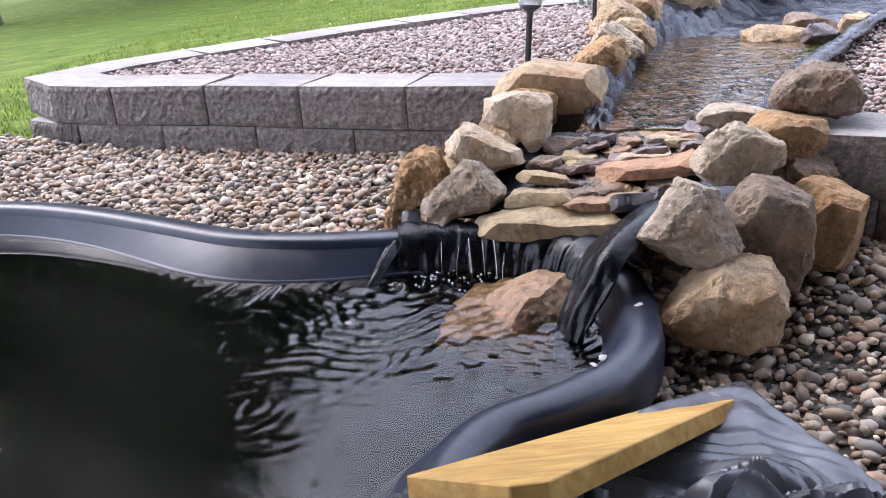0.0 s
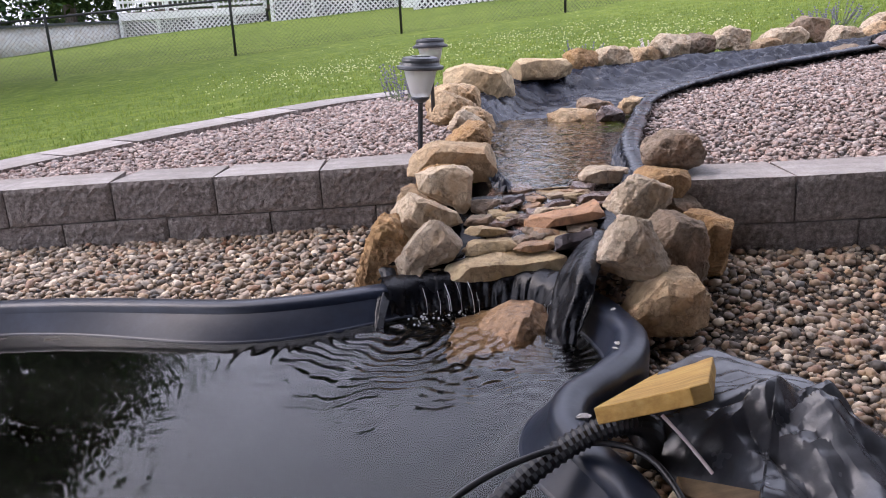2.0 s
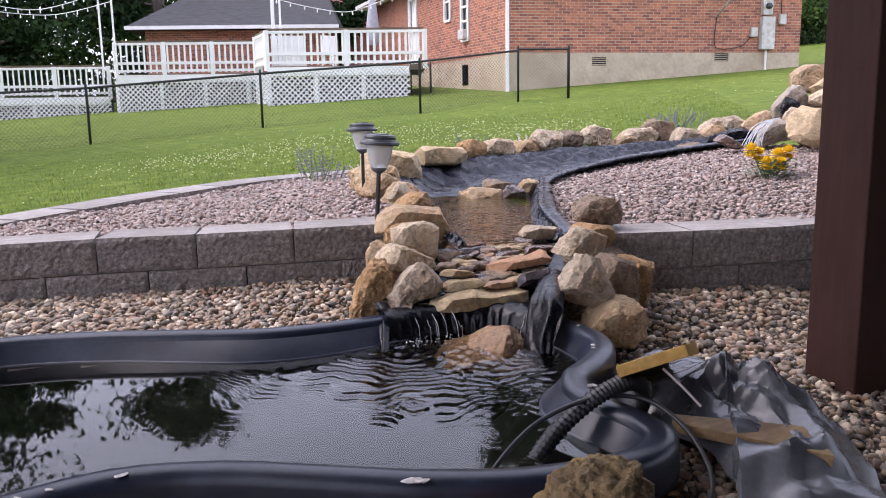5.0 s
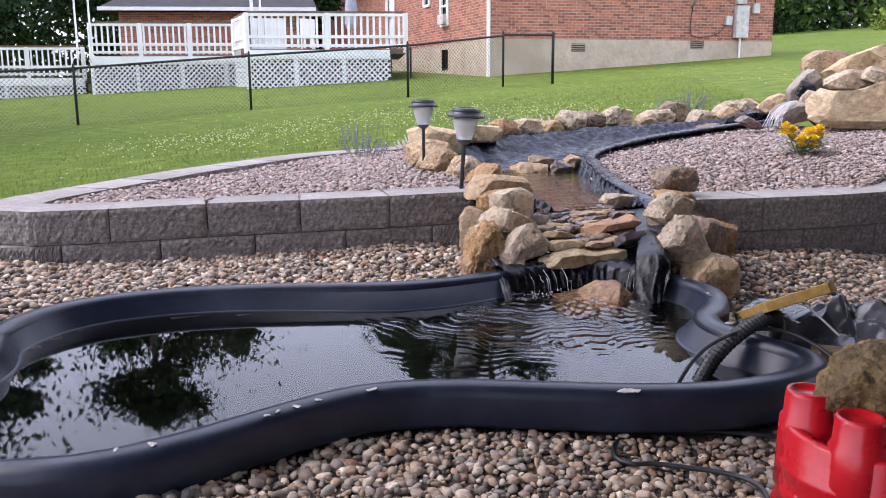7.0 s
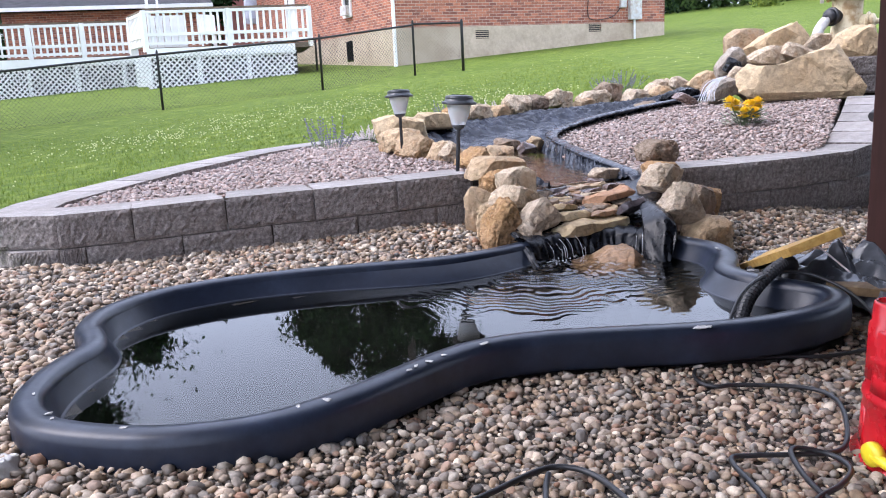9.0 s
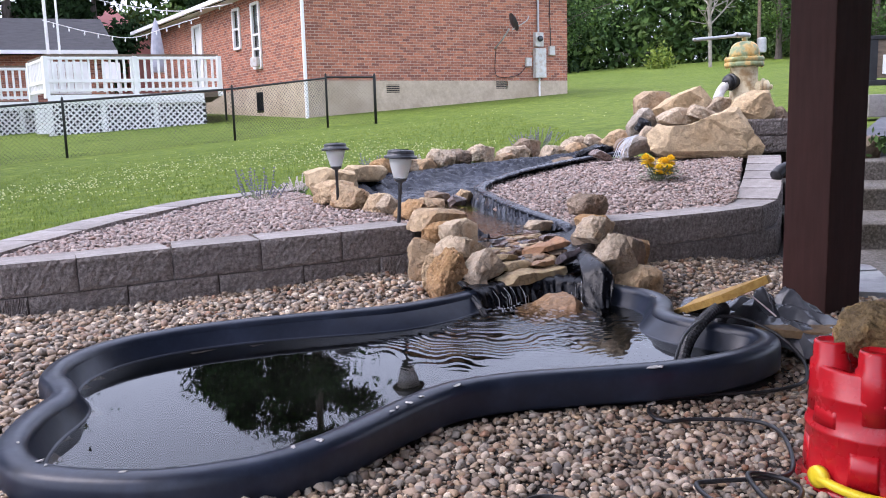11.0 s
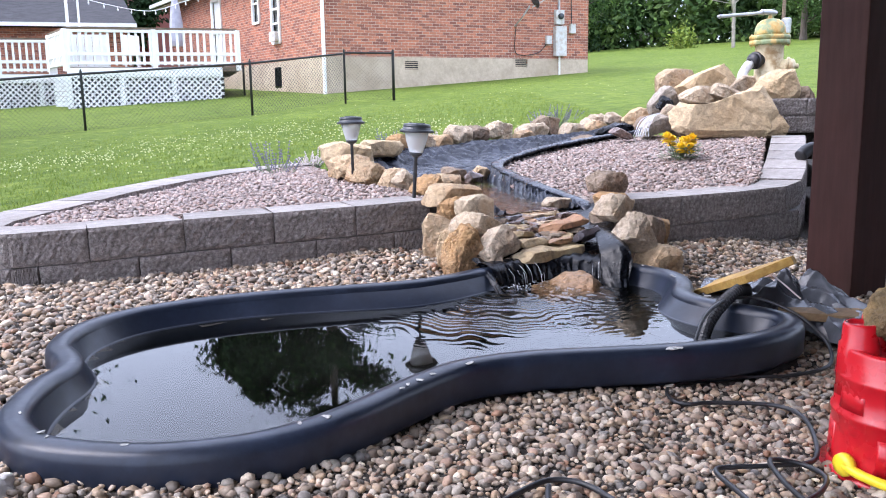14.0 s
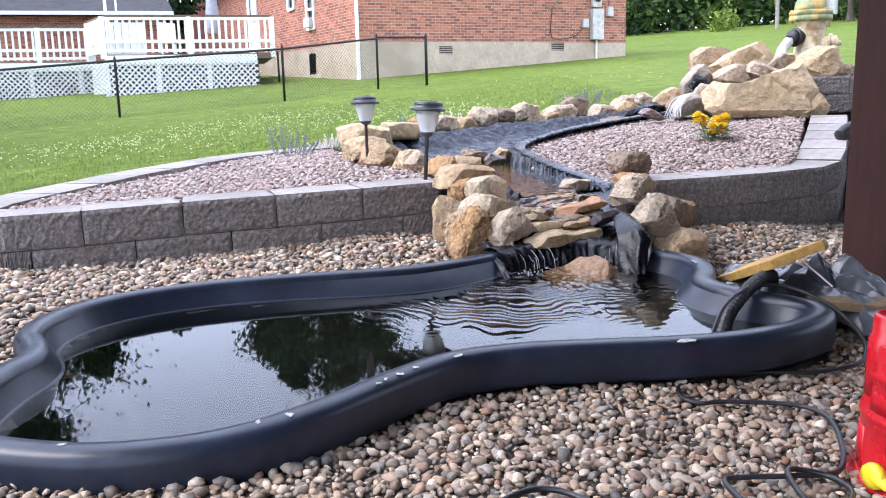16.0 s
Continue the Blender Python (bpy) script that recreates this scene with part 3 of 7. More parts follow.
def build_pond():
    ins = [inset(i) for i in range(len(POND))]
    w = 0.058
    profile = [(lambda i: 0.045, -0.03), (lambda i: 0.036, 0.034), (lambda i: 0.012, 0.036), (lambda i: 0.002, 0.039), (lambda i: 0.0, 0.046), (lambda i: 0.0, RIM - 0.02), (lambda i: 0.003, RIM - 0.008), (lambda i: 0.01, RIM - 0.001), (lambda i: 0.03, RIM + 0.002),
               (lambda i: w - 0.012, RIM), (lambda i: w - 0.003, RIM - 0.006), (lambda i: w, RIM - 0.016), (lambda i: w + ins[i] * 0.5, WATER + 0.0035), (lambda i: w + ins[i] * 0.5 + 0.001, WATER + 0.0024), (lambda i: w + ins[i] * 0.5 + 0.0045, WATER + 0.002),
               (lambda i: w + ins[i] * 0.5 + 0.006, WATER - 0.004), (lambda i: w + ins[i] + 0.01, -0.02), (lambda i: w + ins[i] + 0.03, -0.12), (lambda i: w + ins[i] + 0.08, -0.125), (lambda i: w + ins[i] + 0.12, -0.38)]
    pond = thing("preformed_pond", "black moulded plastic garden pond with a rounded rim", "pond")
    rows = [offset_ring([f(i) for i in range(len(POND))], z) for f, z in profile]
    n, cut, low = len(POND), 12, 16
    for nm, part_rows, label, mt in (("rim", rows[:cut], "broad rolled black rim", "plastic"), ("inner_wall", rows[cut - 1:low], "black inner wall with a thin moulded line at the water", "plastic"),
                                     ("basin", rows[low - 1:], "black plastic basin under water, coloured darker for the shade of the depth", "deep_plastic")):
        bm = bmesh.new()
        rings = [[bm.verts.new(p) for p in r] for r in part_rows]
        for a, b in zip(rings, rings[1:]):
            for i in range(n):
                bm.faces.new((a[i - 1], a[i], b[i], b[i - 1]))
        if nm == "basin":
            bm.faces.new(rings[-1])
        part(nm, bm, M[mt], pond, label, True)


build_pond()


def ripple(x, y):
    """Small waves that run out from the foot of the waterfall."""
    z = 0.0
    warp = 0.05 * np.sin(23 * x + 11 * y) + 0.04 * np.sin(-17 * x + 29 * y + 1.3) + 0.02 * np.sin(61 * x - 43 * y)
    for cx, cy, amp, k, reach in ((-0.06, 1.3, 0.0015, 190, 0.3), (0.2, 1.12, 0.0011, 220, 0.24), (0.06, 1.34, 0.0009, 210, 0.2), (0.1, 1.1, 0.0006, 190, 0.2), (-0.2, 0.95, 0.0006, 300, 0.05), (0.0, 1.33, 0.0008, 125, 0.3), (0.22, 1.3, 0.0006, 145, 0.26)):
        r = np.hypot(x - cx, y - cy) + warp * 0.35
        z = z + amp * np.sin(k * r) * np.exp(-(r / reach) ** 2)
    near = np.exp(-(np.hypot(x - 0.1, (y - 1.2) * 1.1) / 0.28) ** 2)
    return z + near * (0.0007 * np.sin(95 * x + 60 * y + 40 * warp) + 0.0006 * np.sin(-70 * x + 130 * y + 60 * warp))


def build_water():
    xs, ys = np.arange(-1.55, 0.36, 0.0055), np.arange(0.42, 1.72, 0.0055)
    gx, gy = np.meshgrid(xs, ys, indexing="ij")
    ok = inside_np(POND, gx, gy)
    d = edge_distance(POND, gx, gy)
    ok &= d > 0.025
    z = WATER + ripple(gx, gy)
    idx = -np.ones(gx.shape, int)
    idx[ok] = np.arange(ok.sum())
    verts = np.stack([gx[ok], gy[ok], z[ok]], -1).tolist()
    faces = [(idx[i, j], idx[i + 1, j], idx[i + 1, j + 1], idx[i, j + 1]) for i in range(len(xs) - 1) for j in range(len(ys) - 1)
             if ok[i, j] and ok[i + 1, j] and ok[i + 1, j + 1] and ok[i, j + 1]]
    ob = raw_mesh("water", verts, faces, M["water"], smooth=True)
    ob.visible_shadow = False
    tagged(ob, "dark still pond water rippling below the waterfall", "water", kind="structure")


build_water()

# ---------------------------------------------------------------- block walls
def block_mesh(name, w, h, d, seed, mat):
    """A split-face block: w along the wall (x), front at y=0 facing -y, depth d."""
    rnd = random.Random(seed)
    nx, nz = 22, 9
    bm = bmesh.new()
    grid = []
    for i in range(nx + 1):
        row = []
        for k in range(nz + 1):
            x, z = -w / 2 + w * i / nx, h * k / nz
            edge = min(i, nx - i, k, nz - k)
            y = 0.0025 if edge == 0 else -0.002 - 0.0045 * noise.noise(Vector((x * 30 + seed * 7.3, z * 30, seed))) - 0.0045 * noise.noise(Vector((x * 110, z * 110, seed)))
            row.append(bm.verts.new((x + (0.0012 if i == 0 else -0.0012 if i == nx else 0), y + rnd.uniform(-0.0012, 0.0012), z + (0.0008 if k == 0 else -0.0008 if k == nz else 0))))
        grid.append(row)
    for i in range(nx):
        for k in range(nz):
            bm.faces.new((grid[i][k], grid[i + 1][k], grid[i + 1][k + 1], grid[i][k + 1]))
    bl, br = bm.verts.new((-w / 2 + 0.012, d, 0.002)), bm.verts.new((w / 2 - 0.012, d, 0.002))
    tl, tr = bm.verts.new((-w / 2 + 0.012, d, h - 0.002)), bm.verts.new((w / 2 - 0.012, d, h - 0.002))
    bm.faces.new([grid[0][k] for k in range(nz + 1)] + [tl, bl])
    bm.faces.new([br, tr] + [grid[nx][k] for k in range(nz, -1, -1)])
    top = bm.faces.new([grid[i][nz] for i in range(nx + 1)] + [tr, tl])
    bm.faces.new([grid[i][0] for i in range(nx, -1, -1)] + [bl, br])
    bm.faces.new([bl, tl, tr, br])
    bmesh.ops.recalc_face_normals(bm, faces=bm.faces)
    me = bpy.data.meshes.new(name)
    bm.to_mesh(me)
    bm.free()
    me.materials.append(mat)
    me.materials.append(M["cap"])
    for p in me.polygons:
        if p.normal.z > 0.9:
            p.material_index = 1
    return me


def along(line, step, start=0.0):
    """Blocks laid along a plan line: middle, heading and share of a full block."""
    pts = [Vector((p[0], p[1], 0)) for p in spline([(*p, 0) for p in line], 400)]
    marks = [0.0]
    for a, b in zip(pts, pts[1:]):
        marks.append(marks[-1] + (b - a).length)
    xs, ys = [p.x for p in pts], [p.y for p in pts]
    out, s = [], start
    while s < marks[-1] - 0.05:
        s0, s1 = max(0.0, s), min(marks[-1], s + step)
        if s1 - s0 > 0.05:
            a = Vector((np.interp(s0, marks, xs), np.interp(s0, marks, ys), 0))
            b = Vector((np.interp(s1, marks, xs), np.interp(s1, marks, ys), 0))
            out.append(((a + b) / 2, math.degrees(math.atan2(b.y - a.y, b.x - a.x)), (b - a).length / step))
        s += step
    return out


BLOCKS = [block_mesh("block", 0.2958, 0.1088, 0.19, s, M["block"]) for s in range(5)]


def block_wall(name, line, courses, z0, label, flip=False, step=0.297, slope=None):
    root = thing(name, label, "retaining wall", kind="structure")
    rnd = random.Random(len(name))
    for c in range(courses):
        for p, ang, share in along(line, step, -0.148 if (courses - c) % 2 == 0 else 0.0):
            ob = new("block", rnd.choice(BLOCKS))
            z = z0 + 0.11 * c + (slope(p.x) if slope else 0)
            tilt = math.degrees(math.atan((slope(p.x + 0.05) - slope(p.x - 0.05)) * 10 * math.cos(radians(ang)))) if slope else 0
            ob.matrix_world = pose(p.x, p.y, z, 0, tilt if flip else -tilt, ang + (180 if flip else 0) + rnd.uniform(-0.5, 0.5)) @ Matrix.Diagonal((share, 1, 1, 1))
            ob.parent = root
    return root


block_wall("wall_west", WALL_L, 2, TOP - 0.22, "grey split-face concrete block retaining wall, two courses", flip=True, slope=lambda x: 0.015 * min(0, x - 0.2))
block_wall("wall_east", WALL_R, 3, TOP - 0.33, "grey split-face concrete block retaining wall with smooth caps", slope=lambda x: 0.09 * max(0, x - 1.7))
block_wall("wall_back", BACK_L, 2, TOP - 0.22, "low back edge of grey concrete cap blocks", flip=True, slope=lambda x: 0.015 * min(0, x - 0.2))


# ---------------------------------------------------------------- rocks
def rock_mesh(seed, size, cuts=9, lump=0.12, sub=3, box_like=3.2):
    """A broken stone: the hull of scattered corner points, bevelled, then roughened at three scales."""
    rnd = random.Random(seed)
    bm = bmesh.new()
    for _ in range(cuts + 9):
        p = Vector((rnd.uniform(-1, 1), rnd.uniform(-1, 1), rnd.uniform(-1, 1)))
        q = sum(abs(c) ** box_like for c in p) ** (1 / box_like)
        bm.verts.new(p / q * rnd.uniform(0.86, 1.0))
    bmesh.ops.convex_hull(bm, input=bm.verts)
    bmesh.ops.delete(bm, geom=[v for v in bm.verts if not v.link_faces], context="VERTS")
    bmesh.ops.dissolve_limit(bm, angle_limit=radians(9), verts=bm.verts, edges=bm.edges)
    bmesh.ops.bevel(bm, geom=list(bm.edges), offset=0.035, segments=1, affect="EDGES", profile=0.6, clamp_overlap=True)
    bmesh.ops.triangulate(bm, faces=bm.faces)
    lo = [min(v.co[k] for v in bm.verts) for k in range(3)]
    hi = [max(v.co[k] for v in bm.verts) for k in range(3)]
    for v in bm.verts:
        v.co = Vector([((v.co[k] - lo[k]) / (hi[k] - lo[k]) - 0.5) * size[k] for k in range(3)])
    roughen(bm, size, rnd, lump, sub)
    return bm


def roughen(bm, size, rnd, lump, sub):
    """Splits long edges, then wears the faces at three scales with pits and chipped steps."""
    goal = max(size) / (26 if sub >= 4 else 12 if sub == 3 else 4)
    for _ in range(4):
        long_ = [e for e in bm.edges if e.calc_length() > goal]
        if not long_:
            break
        bmesh.ops.subdivide_edges(bm, edges=long_, cuts=1)
        bmesh.ops.triangulate(bm, faces=[f for f in bm.faces if len(f.verts) > 3])
    if sub >= 3:
        bmesh.ops.smooth_vert(bm, verts=bm.verts, factor=0.1, use_axis_x=True, use_axis_y=True, use_axis_z=True)
    off = Vector((rnd.uniform(0, 50), rnd.uniform(0, 50), rnd.uniform(0, 50)))
    mean = (size[0] * size[1] * size[2]) ** (1 / 3)
    bm.normal_update()
    for v in bm.verts:
        p = v.co / mean
        n1, n2, n3 = noise.noise(p * 2.1 + off), noise.noise(p * 5.5 + off), noise.noise(p * 13 + off)
        pit = max(0.0, noise.noise(p * 7.5 + off * 2) - 0.25)
        chip = abs(noise.noise(p * 3.4 + off * 3))
        n4 = noise.noise(p * 26 + off)
        v.co += v.normal * mean * (lump * (0.3 * n1 + 0.22 * n2 - 0.6 * pit + 0.25 * chip) + (0.25 * lump + 0.014) * (0.5 * n3 + 0.35 * n4))


def break_off(bm, rnd, cuts):
    """Breaks flat chips off a stone, which leaves plane faces and crisp ridges."""
    for _ in range(cuts):
        d = Vector((rnd.uniform(-1, 1), rnd.uniform(-1, 0.7), rnd.uniform(-0.4, 1))).normalized()
        reach = [v.co.dot(d) for v in bm.verts]
        hi, lo = max(reach), min(reach)
        bmesh.ops.bisect_plane(bm, geom=bm.verts[:] + bm.edges[:] + bm.faces[:], plane_co=d * (hi - (hi - lo) * rnd.uniform(0.03, 0.14)), plane_no=d, clear_outer=True)
        bmesh.ops.holes_fill(bm, edges=[e for e in bm.edges if e.is_boundary])
    bmesh.ops.recalc_face_normals(bm, faces=bm.faces)
    bmesh.ops.triangulate(bm, faces=bm.faces)


def hewn(seed, outline, size, lump=0.08, sub=4):
    """A broken stone with a given face: the outline drawn in x and z, its depth along y."""
    rnd = random.Random(seed)
    bm = bmesh.new()
    rings = []
    for y, f in ((-0.5, 0.8), (-0.34, 1.0), (0.28, 1.0), (0.5, 0.78)):
        sx, sz = rnd.uniform(-0.06, 0.06), rnd.uniform(-0.05, 0.05)
        rings.append([bm.verts.new(((px_ * f * rnd.uniform(0.94, 1.05) + sx) * size[0] / 2, (y + rnd.uniform(-0.07, 0.07)) * size[1], (pz * f * rnd.uniform(0.94, 1.05) + sz) * size[2] / 2)) for px_, pz in outline])
    for a, b in zip(rings, rings[1:]):
        for i in range(len(outline)):
            bm.faces.new((a[i - 1], a[i], b[i], b[i - 1]))
    bm.faces.new(rings[0])
    bm.faces.new(rings[-1])
    bmesh.ops.recalc_face_normals(bm, faces=bm.faces)
    bmesh.ops.triangulate(bm, faces=bm.faces)
    break_off(bm, rnd, 9 if sub >= 4 else 6)
    roughen(bm, size, rnd, lump, sub)
    return bm


def shaped(name, at, size, rot, mat, seed, label, outline, lump=0.08, sub=4, group="", category="rock"):
    ob = mesh_object(name, hewn(seed, outline, size, lump, sub), M[mat], smooth=True, m=pose(*at, *rot))
    ob.data.set_sharp_from_angle(angle=radians(25))
    return tagged(ob, label, category, group)


def rock(name, at, size, rot, mat, seed, label, cuts=9, lump=0.12, sub=4, group=""):
    ob = mesh_object(name, rock_mesh(seed, size, cuts, lump, sub, 5.0 if name in ("slab", "slate") else 3.2), M[mat], smooth=True, m=pose(*at, *rot))
    ob.data.set_sharp_from_angle(angle=radians(25))
    return tagged(ob, label, "rock", group)


R = "rocks of the waterfall"
LEAN = [(0.15, 1), (0.6, 0.7), (1, 0), (0.75, -0.3), (-0.3, -0.65), (-0.45, -1), (-0.9, -0.9), (-1, -0.3), (-0.45, 0.4)]
WEDGE = [(-1, 0.75), (-0.4, 1), (0.95, 0.95), (0.9, 0.5), (0.75, -0.7), (0.5, -1), (0.2, -0.6), (-0.95, 0.1)]
SLOPE = [(-0.65, 1), (-0.2, 0.85), (0.9, -0.1), (1, -0.6), (0.4, -1), (-0.3, -0.7), (-1, -0.1), (-0.95, 0.4)]
BROAD = [(-1, 0.6), (-0.3, 1), (0.95, 0.75), (1, 0.1), (0.9, -0.8), (0.2, -1), (-0.35, -0.4), (-1, -0.5)]
LEDGE = [(-1, -0.3), (-0.6, 0.6), (-0.1, 0.75), (0.3, 0.6), (0.95, 1), (1, 0), (0.9, -0.6), (0.2, -0.75), (-0.2, -1), (-0.7, -0.6)]
BLADE = [(-1, 0.1), (-0.5, 0.25), (0.3, 0.45), (0.85, 1), (1, 0.2), (0.6, -0.3), (-0.2, -0.5), (-0.95, -0.8)]
KNOB = [(-1, -0.5), (-0.65, 0.5), (-0.3, 1), (0.3, 0.75), (0.95, 0.25), (1, -0.4), (0.55, -1), (-0.5, -0.9)]
PEAK = [(-0.35, 1), (0.4, 0.75), (0.75, 0.1), (1, -0.35), (0.6, -0.9), (0.1, -1), (-1, -0.45), (-0.7, 0.0)]
LOAF = [(-1, -0.3), (-0.5, 0.5), (0, 1), (0.75, 0.9), (1, 0.1), (0.9, -0.6), (0.4, -1), (-0.6, -0.75)]
CUBE = [(-1, 0.55), (-0.35, 1), (1, 0.7), (0.95, -0.6), (0.5, -1), (-0.6, -0.85), (-0.9, -0.2)]
DOME = [(-1, -0.45), (-0.75, 0.15), (-0.35, 0.6), (0.1, 0.95), (0.55, 1), (0.9, 0.6), (1, 0.1), (0.95, -1), (-0.9, -1)]
EGG = [(-0.5, 0.5), (0, 1), (0.6, 0.85), (0.95, 0.4), (0.9, -0.5), (0.6, -1), (-0.6, -1), (-1, -0.4)]
TURN = -12
shaped("boulder", (-0.02, 1.555, 0.13), (0.118, 0.12, 0.2), (6, 0, TURN), "orangestone", 11, "pitted rust-orange boulder beside the pond rim", EGG, 0.2, group=R)
shaped("boulder", (0.07, 1.475, 0.163), (0.166, 0.11, 0.15), (-14, 0, TURN), "palestone", 12, "tan angular boulder leaning at the waterfall lip", LEAN, 0.06, group=R)
shaped("boulder", (0.095, 1.6, 0.212), (0.172, 0.13, 0.1), (-10, 0, TURN), "palestone", 13, "pale tan rock stacked above the fall", SLOPE, 0.08, group=R)
shaped("boulder", (0.178, 1.69, 0.237), (0.146, 0.09, 0.125), (-16, 0, TURN), "palestone", 14, "pale wedge-shaped rock on the stack", WEDGE, 0.05, group=R)
shaped("boulder", (0.262, 1.885, 0.27), (0.245, 0.18, 0.105), (0, 2, -16), "sandstone", 15, "broad flat-topped sandstone boulder on the wall end", BROAD, 0.05, group=R)
shaped("slab", (0.21, 1.385, 0.124), (0.305, 0.085, 0.062), (0, 2, -12), "yellowstone", 16, "long yellow-tan stone slab at the lip of the waterfall", LEDGE, 0.07, group=R)
shaped("slab", (0.405, 1.465, 0.197), (0.205, 0.075, 0.052), (0, -2, -10), "rustslab", 17, "red-brown stone slab lying across the cascade", BLADE, 0.05, group=R)
shaped("boulder", (0.515, 1.345, 0.254), (0.142, 0.12, 0.1), (0, 0, TURN), "palestone", 18, "whitish knobbly limestone rock on the stack", KNOB, 0.13, group=R)
shaped("boulder", (0.398, 1.185, 0.194), (0.158, 0.12, 0.138), (-8, 4, TURN), "palestone", 19, "large beige angular boulder above the pond rim", PEAK, 0.09, group=R)
shaped("boulder", (0.44, 1.13, 0.095), (0.178, 0.15, 0.122), (0, 0, TURN), "sandstone", 20, "rough tan boulder resting on the gravel by the rim", LOAF, 0.1, group=R)
shaped("boulder", (0.636, 1.275, 0.15), (0.128, 0.11, 0.14), (0, 0, TURN), "orangestone", 21, "blocky orange-tan stone against the block wall", CUBE, 0.05, group=R)
rock("boulder", (0.525, 1.235, 0.15), (0.135, 0.12, 0.18), (0, 10, 0), "brownstone", 22, "dark brown boulder behind the stack", 9, 0.12, group=R)
shaped("boulder", (0.688, 1.52, 0.315), (0.18, 0.13, 0.082), (0, 0, TURN), "brownstone", 23, "pitted grey-brown rock on the bed edge", LOAF, 0.16, group=R)
shaped("boulder", (0.615, 1.435, 0.252), (0.128, 0.11, 0.08), (0, 0, -8), "orangestone", 24, "squared tan stone under the pitted rock", CUBE, 0.05, group=R)
rock("boulder", (0.645, 1.375, 0.214), (0.08, 0.07, 0.05), (0, 0, -8), "brownstone", 28, "small brown stone tucked under the stack", 8, 0.1, group=R)
rock("boulder", (0.6, 1.43, 0.16), (0.16, 0.12, 0.14), (0, 0, -8), "brownstone", 29, "dark stone packed at the foot of the stack", 8, 0.1, group=R)
shaped("boulder", (0.142, 1.235, 0.006), (0.25, 0.22, 0.165), (0, 0, -30), "redstone", 25, "red-brown boulder half under the pond water", DOME, 0.08, group=R)

rock("boulder", (0.15, 1.835, 0.13), (0.12, 0.13, 0.19), (0, 6, 15), "sandstone", 26, "tan boulder filling the end of the block wall", 8, 0.1, group=R)
rock("boulder", (0.085, 1.69, 0.12), (0.12, 0.12, 0.14), (0, -6, 40), "sandstone", 27, "tan rock packed behind the orange boulder", 8, 0.1, group=R)

# ---------------------------------------------------------------- post
post = thing("porch_post", "dark red-brown painted square wooden porch post", "post", (0.745, 0.65, 0), -15)
part("shaft", boxed(-0.08, 0.08, -0.08, 0.08, 0.0, 2.3, 0.004), M["post"], post)


# ---------------------------------------------------------------- pebbles
def pebble_shape(sub):
    bm = bmesh.new()
    bmesh.ops.create_icosphere(bm, subdivisions=sub, radius=1)
    v = np.array([p.co[:] for p in bm.verts])
    f = np.array([[q.index for q in p.verts] for p in bm.faces])
    bm.free()
    return v, f


def pebbles(name, label, centres, radius, mat, sub, seed, spread=0.4):
    """Many rounded stones in one mesh, each its own island."""
    rng = np.random.default_rng(seed)
    base, tri = pebble_shape(sub)
    n = len(centres)
    r = radius * np.exp(rng.normal(0, spread, n))
    r = np.clip(r, radius * 0.5, radius * 1.75)
    sx, sy, sz = r * rng.uniform(0.95, 1.5, n), r * rng.uniform(0.75, 1.1, n), r * rng.uniform(0.5, 0.8, n)
    a = rng.uniform(0, 2 * np.pi, n)
    ti, tj = rng.normal(0, 0.3, n), rng.normal(0, 0.3, n)
    shapes = np.stack([base * (1 + 0.17 * np.sin(base @ rng.normal(0, 1.6, 3) + rng.uniform(0, 6)) + 0.1 * np.sin(base @ rng.normal(0, 3.2, 3) + rng.uniform(0, 6)) + rng.normal(0, 0.03, len(base)))[:, None] for _ in range(24)])
    v = shapes[rng.integers(0, 24, n)] * np.stack([sx, sy, sz], -1)[:, None, :]
    x, y, z = v[..., 0].copy(), v[..., 1].copy(), v[..., 2].copy()
    y, z = y * np.cos(ti)[:, None] - z * np.sin(ti)[:, None], y * np.sin(ti)[:, None] + z * np.cos(ti)[:, None]
    x, z = x * np.cos(tj)[:, None] + z * np.sin(tj)[:, None], -x * np.sin(tj)[:, None] + z * np.cos(tj)[:, None]
    x, y = x * np.cos(a)[:, None] - y * np.sin(a)[:, None], x * np.sin(a)[:, None] + y * np.cos(a)[:, None]
    v = np.stack([x, y, z], -1) + centres[:, None, :]
    v[..., 2] += (sz * 0.35)[:, None]
    faces = (tri[None] + (np.arange(n) * len(base))[:, None, None]).reshape(-1, 3)
    me = bpy.data.meshes.new(name)
    me.vertices.add(n * len(base))
    me.vertices.foreach_set("co", v.reshape(-1))
    me.loops.add(faces.size)
    me.loops.foreach_set("vertex_index", faces.reshape(-1).astype(np.int32))
    me.polygons.add(len(faces))
    me.polygons.foreach_set("loop_start", np.arange(0, faces.size, 3, dtype=np.int32))
    me.update(calc_edges=True)
    ob = mesh_ob(name, me, mat, smooth=True)
    return tagged(ob, label, "gravel", kind="stuff")


def scatter(x0, x1, y0, y1, step, seed, keep):
    rng = np.random.default_rng(seed)
    xs, ys = np.arange(x0, x1, step), np.arange(y0, y1, step * 0.87)
    gx, gy = np.meshgrid(xs, ys, indexing="ij")
    gx = gx + (np.arange(len(ys)) % 2) * step / 2
    gx, gy = (gx + rng.normal(0, step * 0.24, gx.shape)).ravel(), (gy + rng.normal(0, step * 0.24, gy.shape)).ravel()
    ok = keep(gx, gy)
    return gx[ok], gy[ok], rng


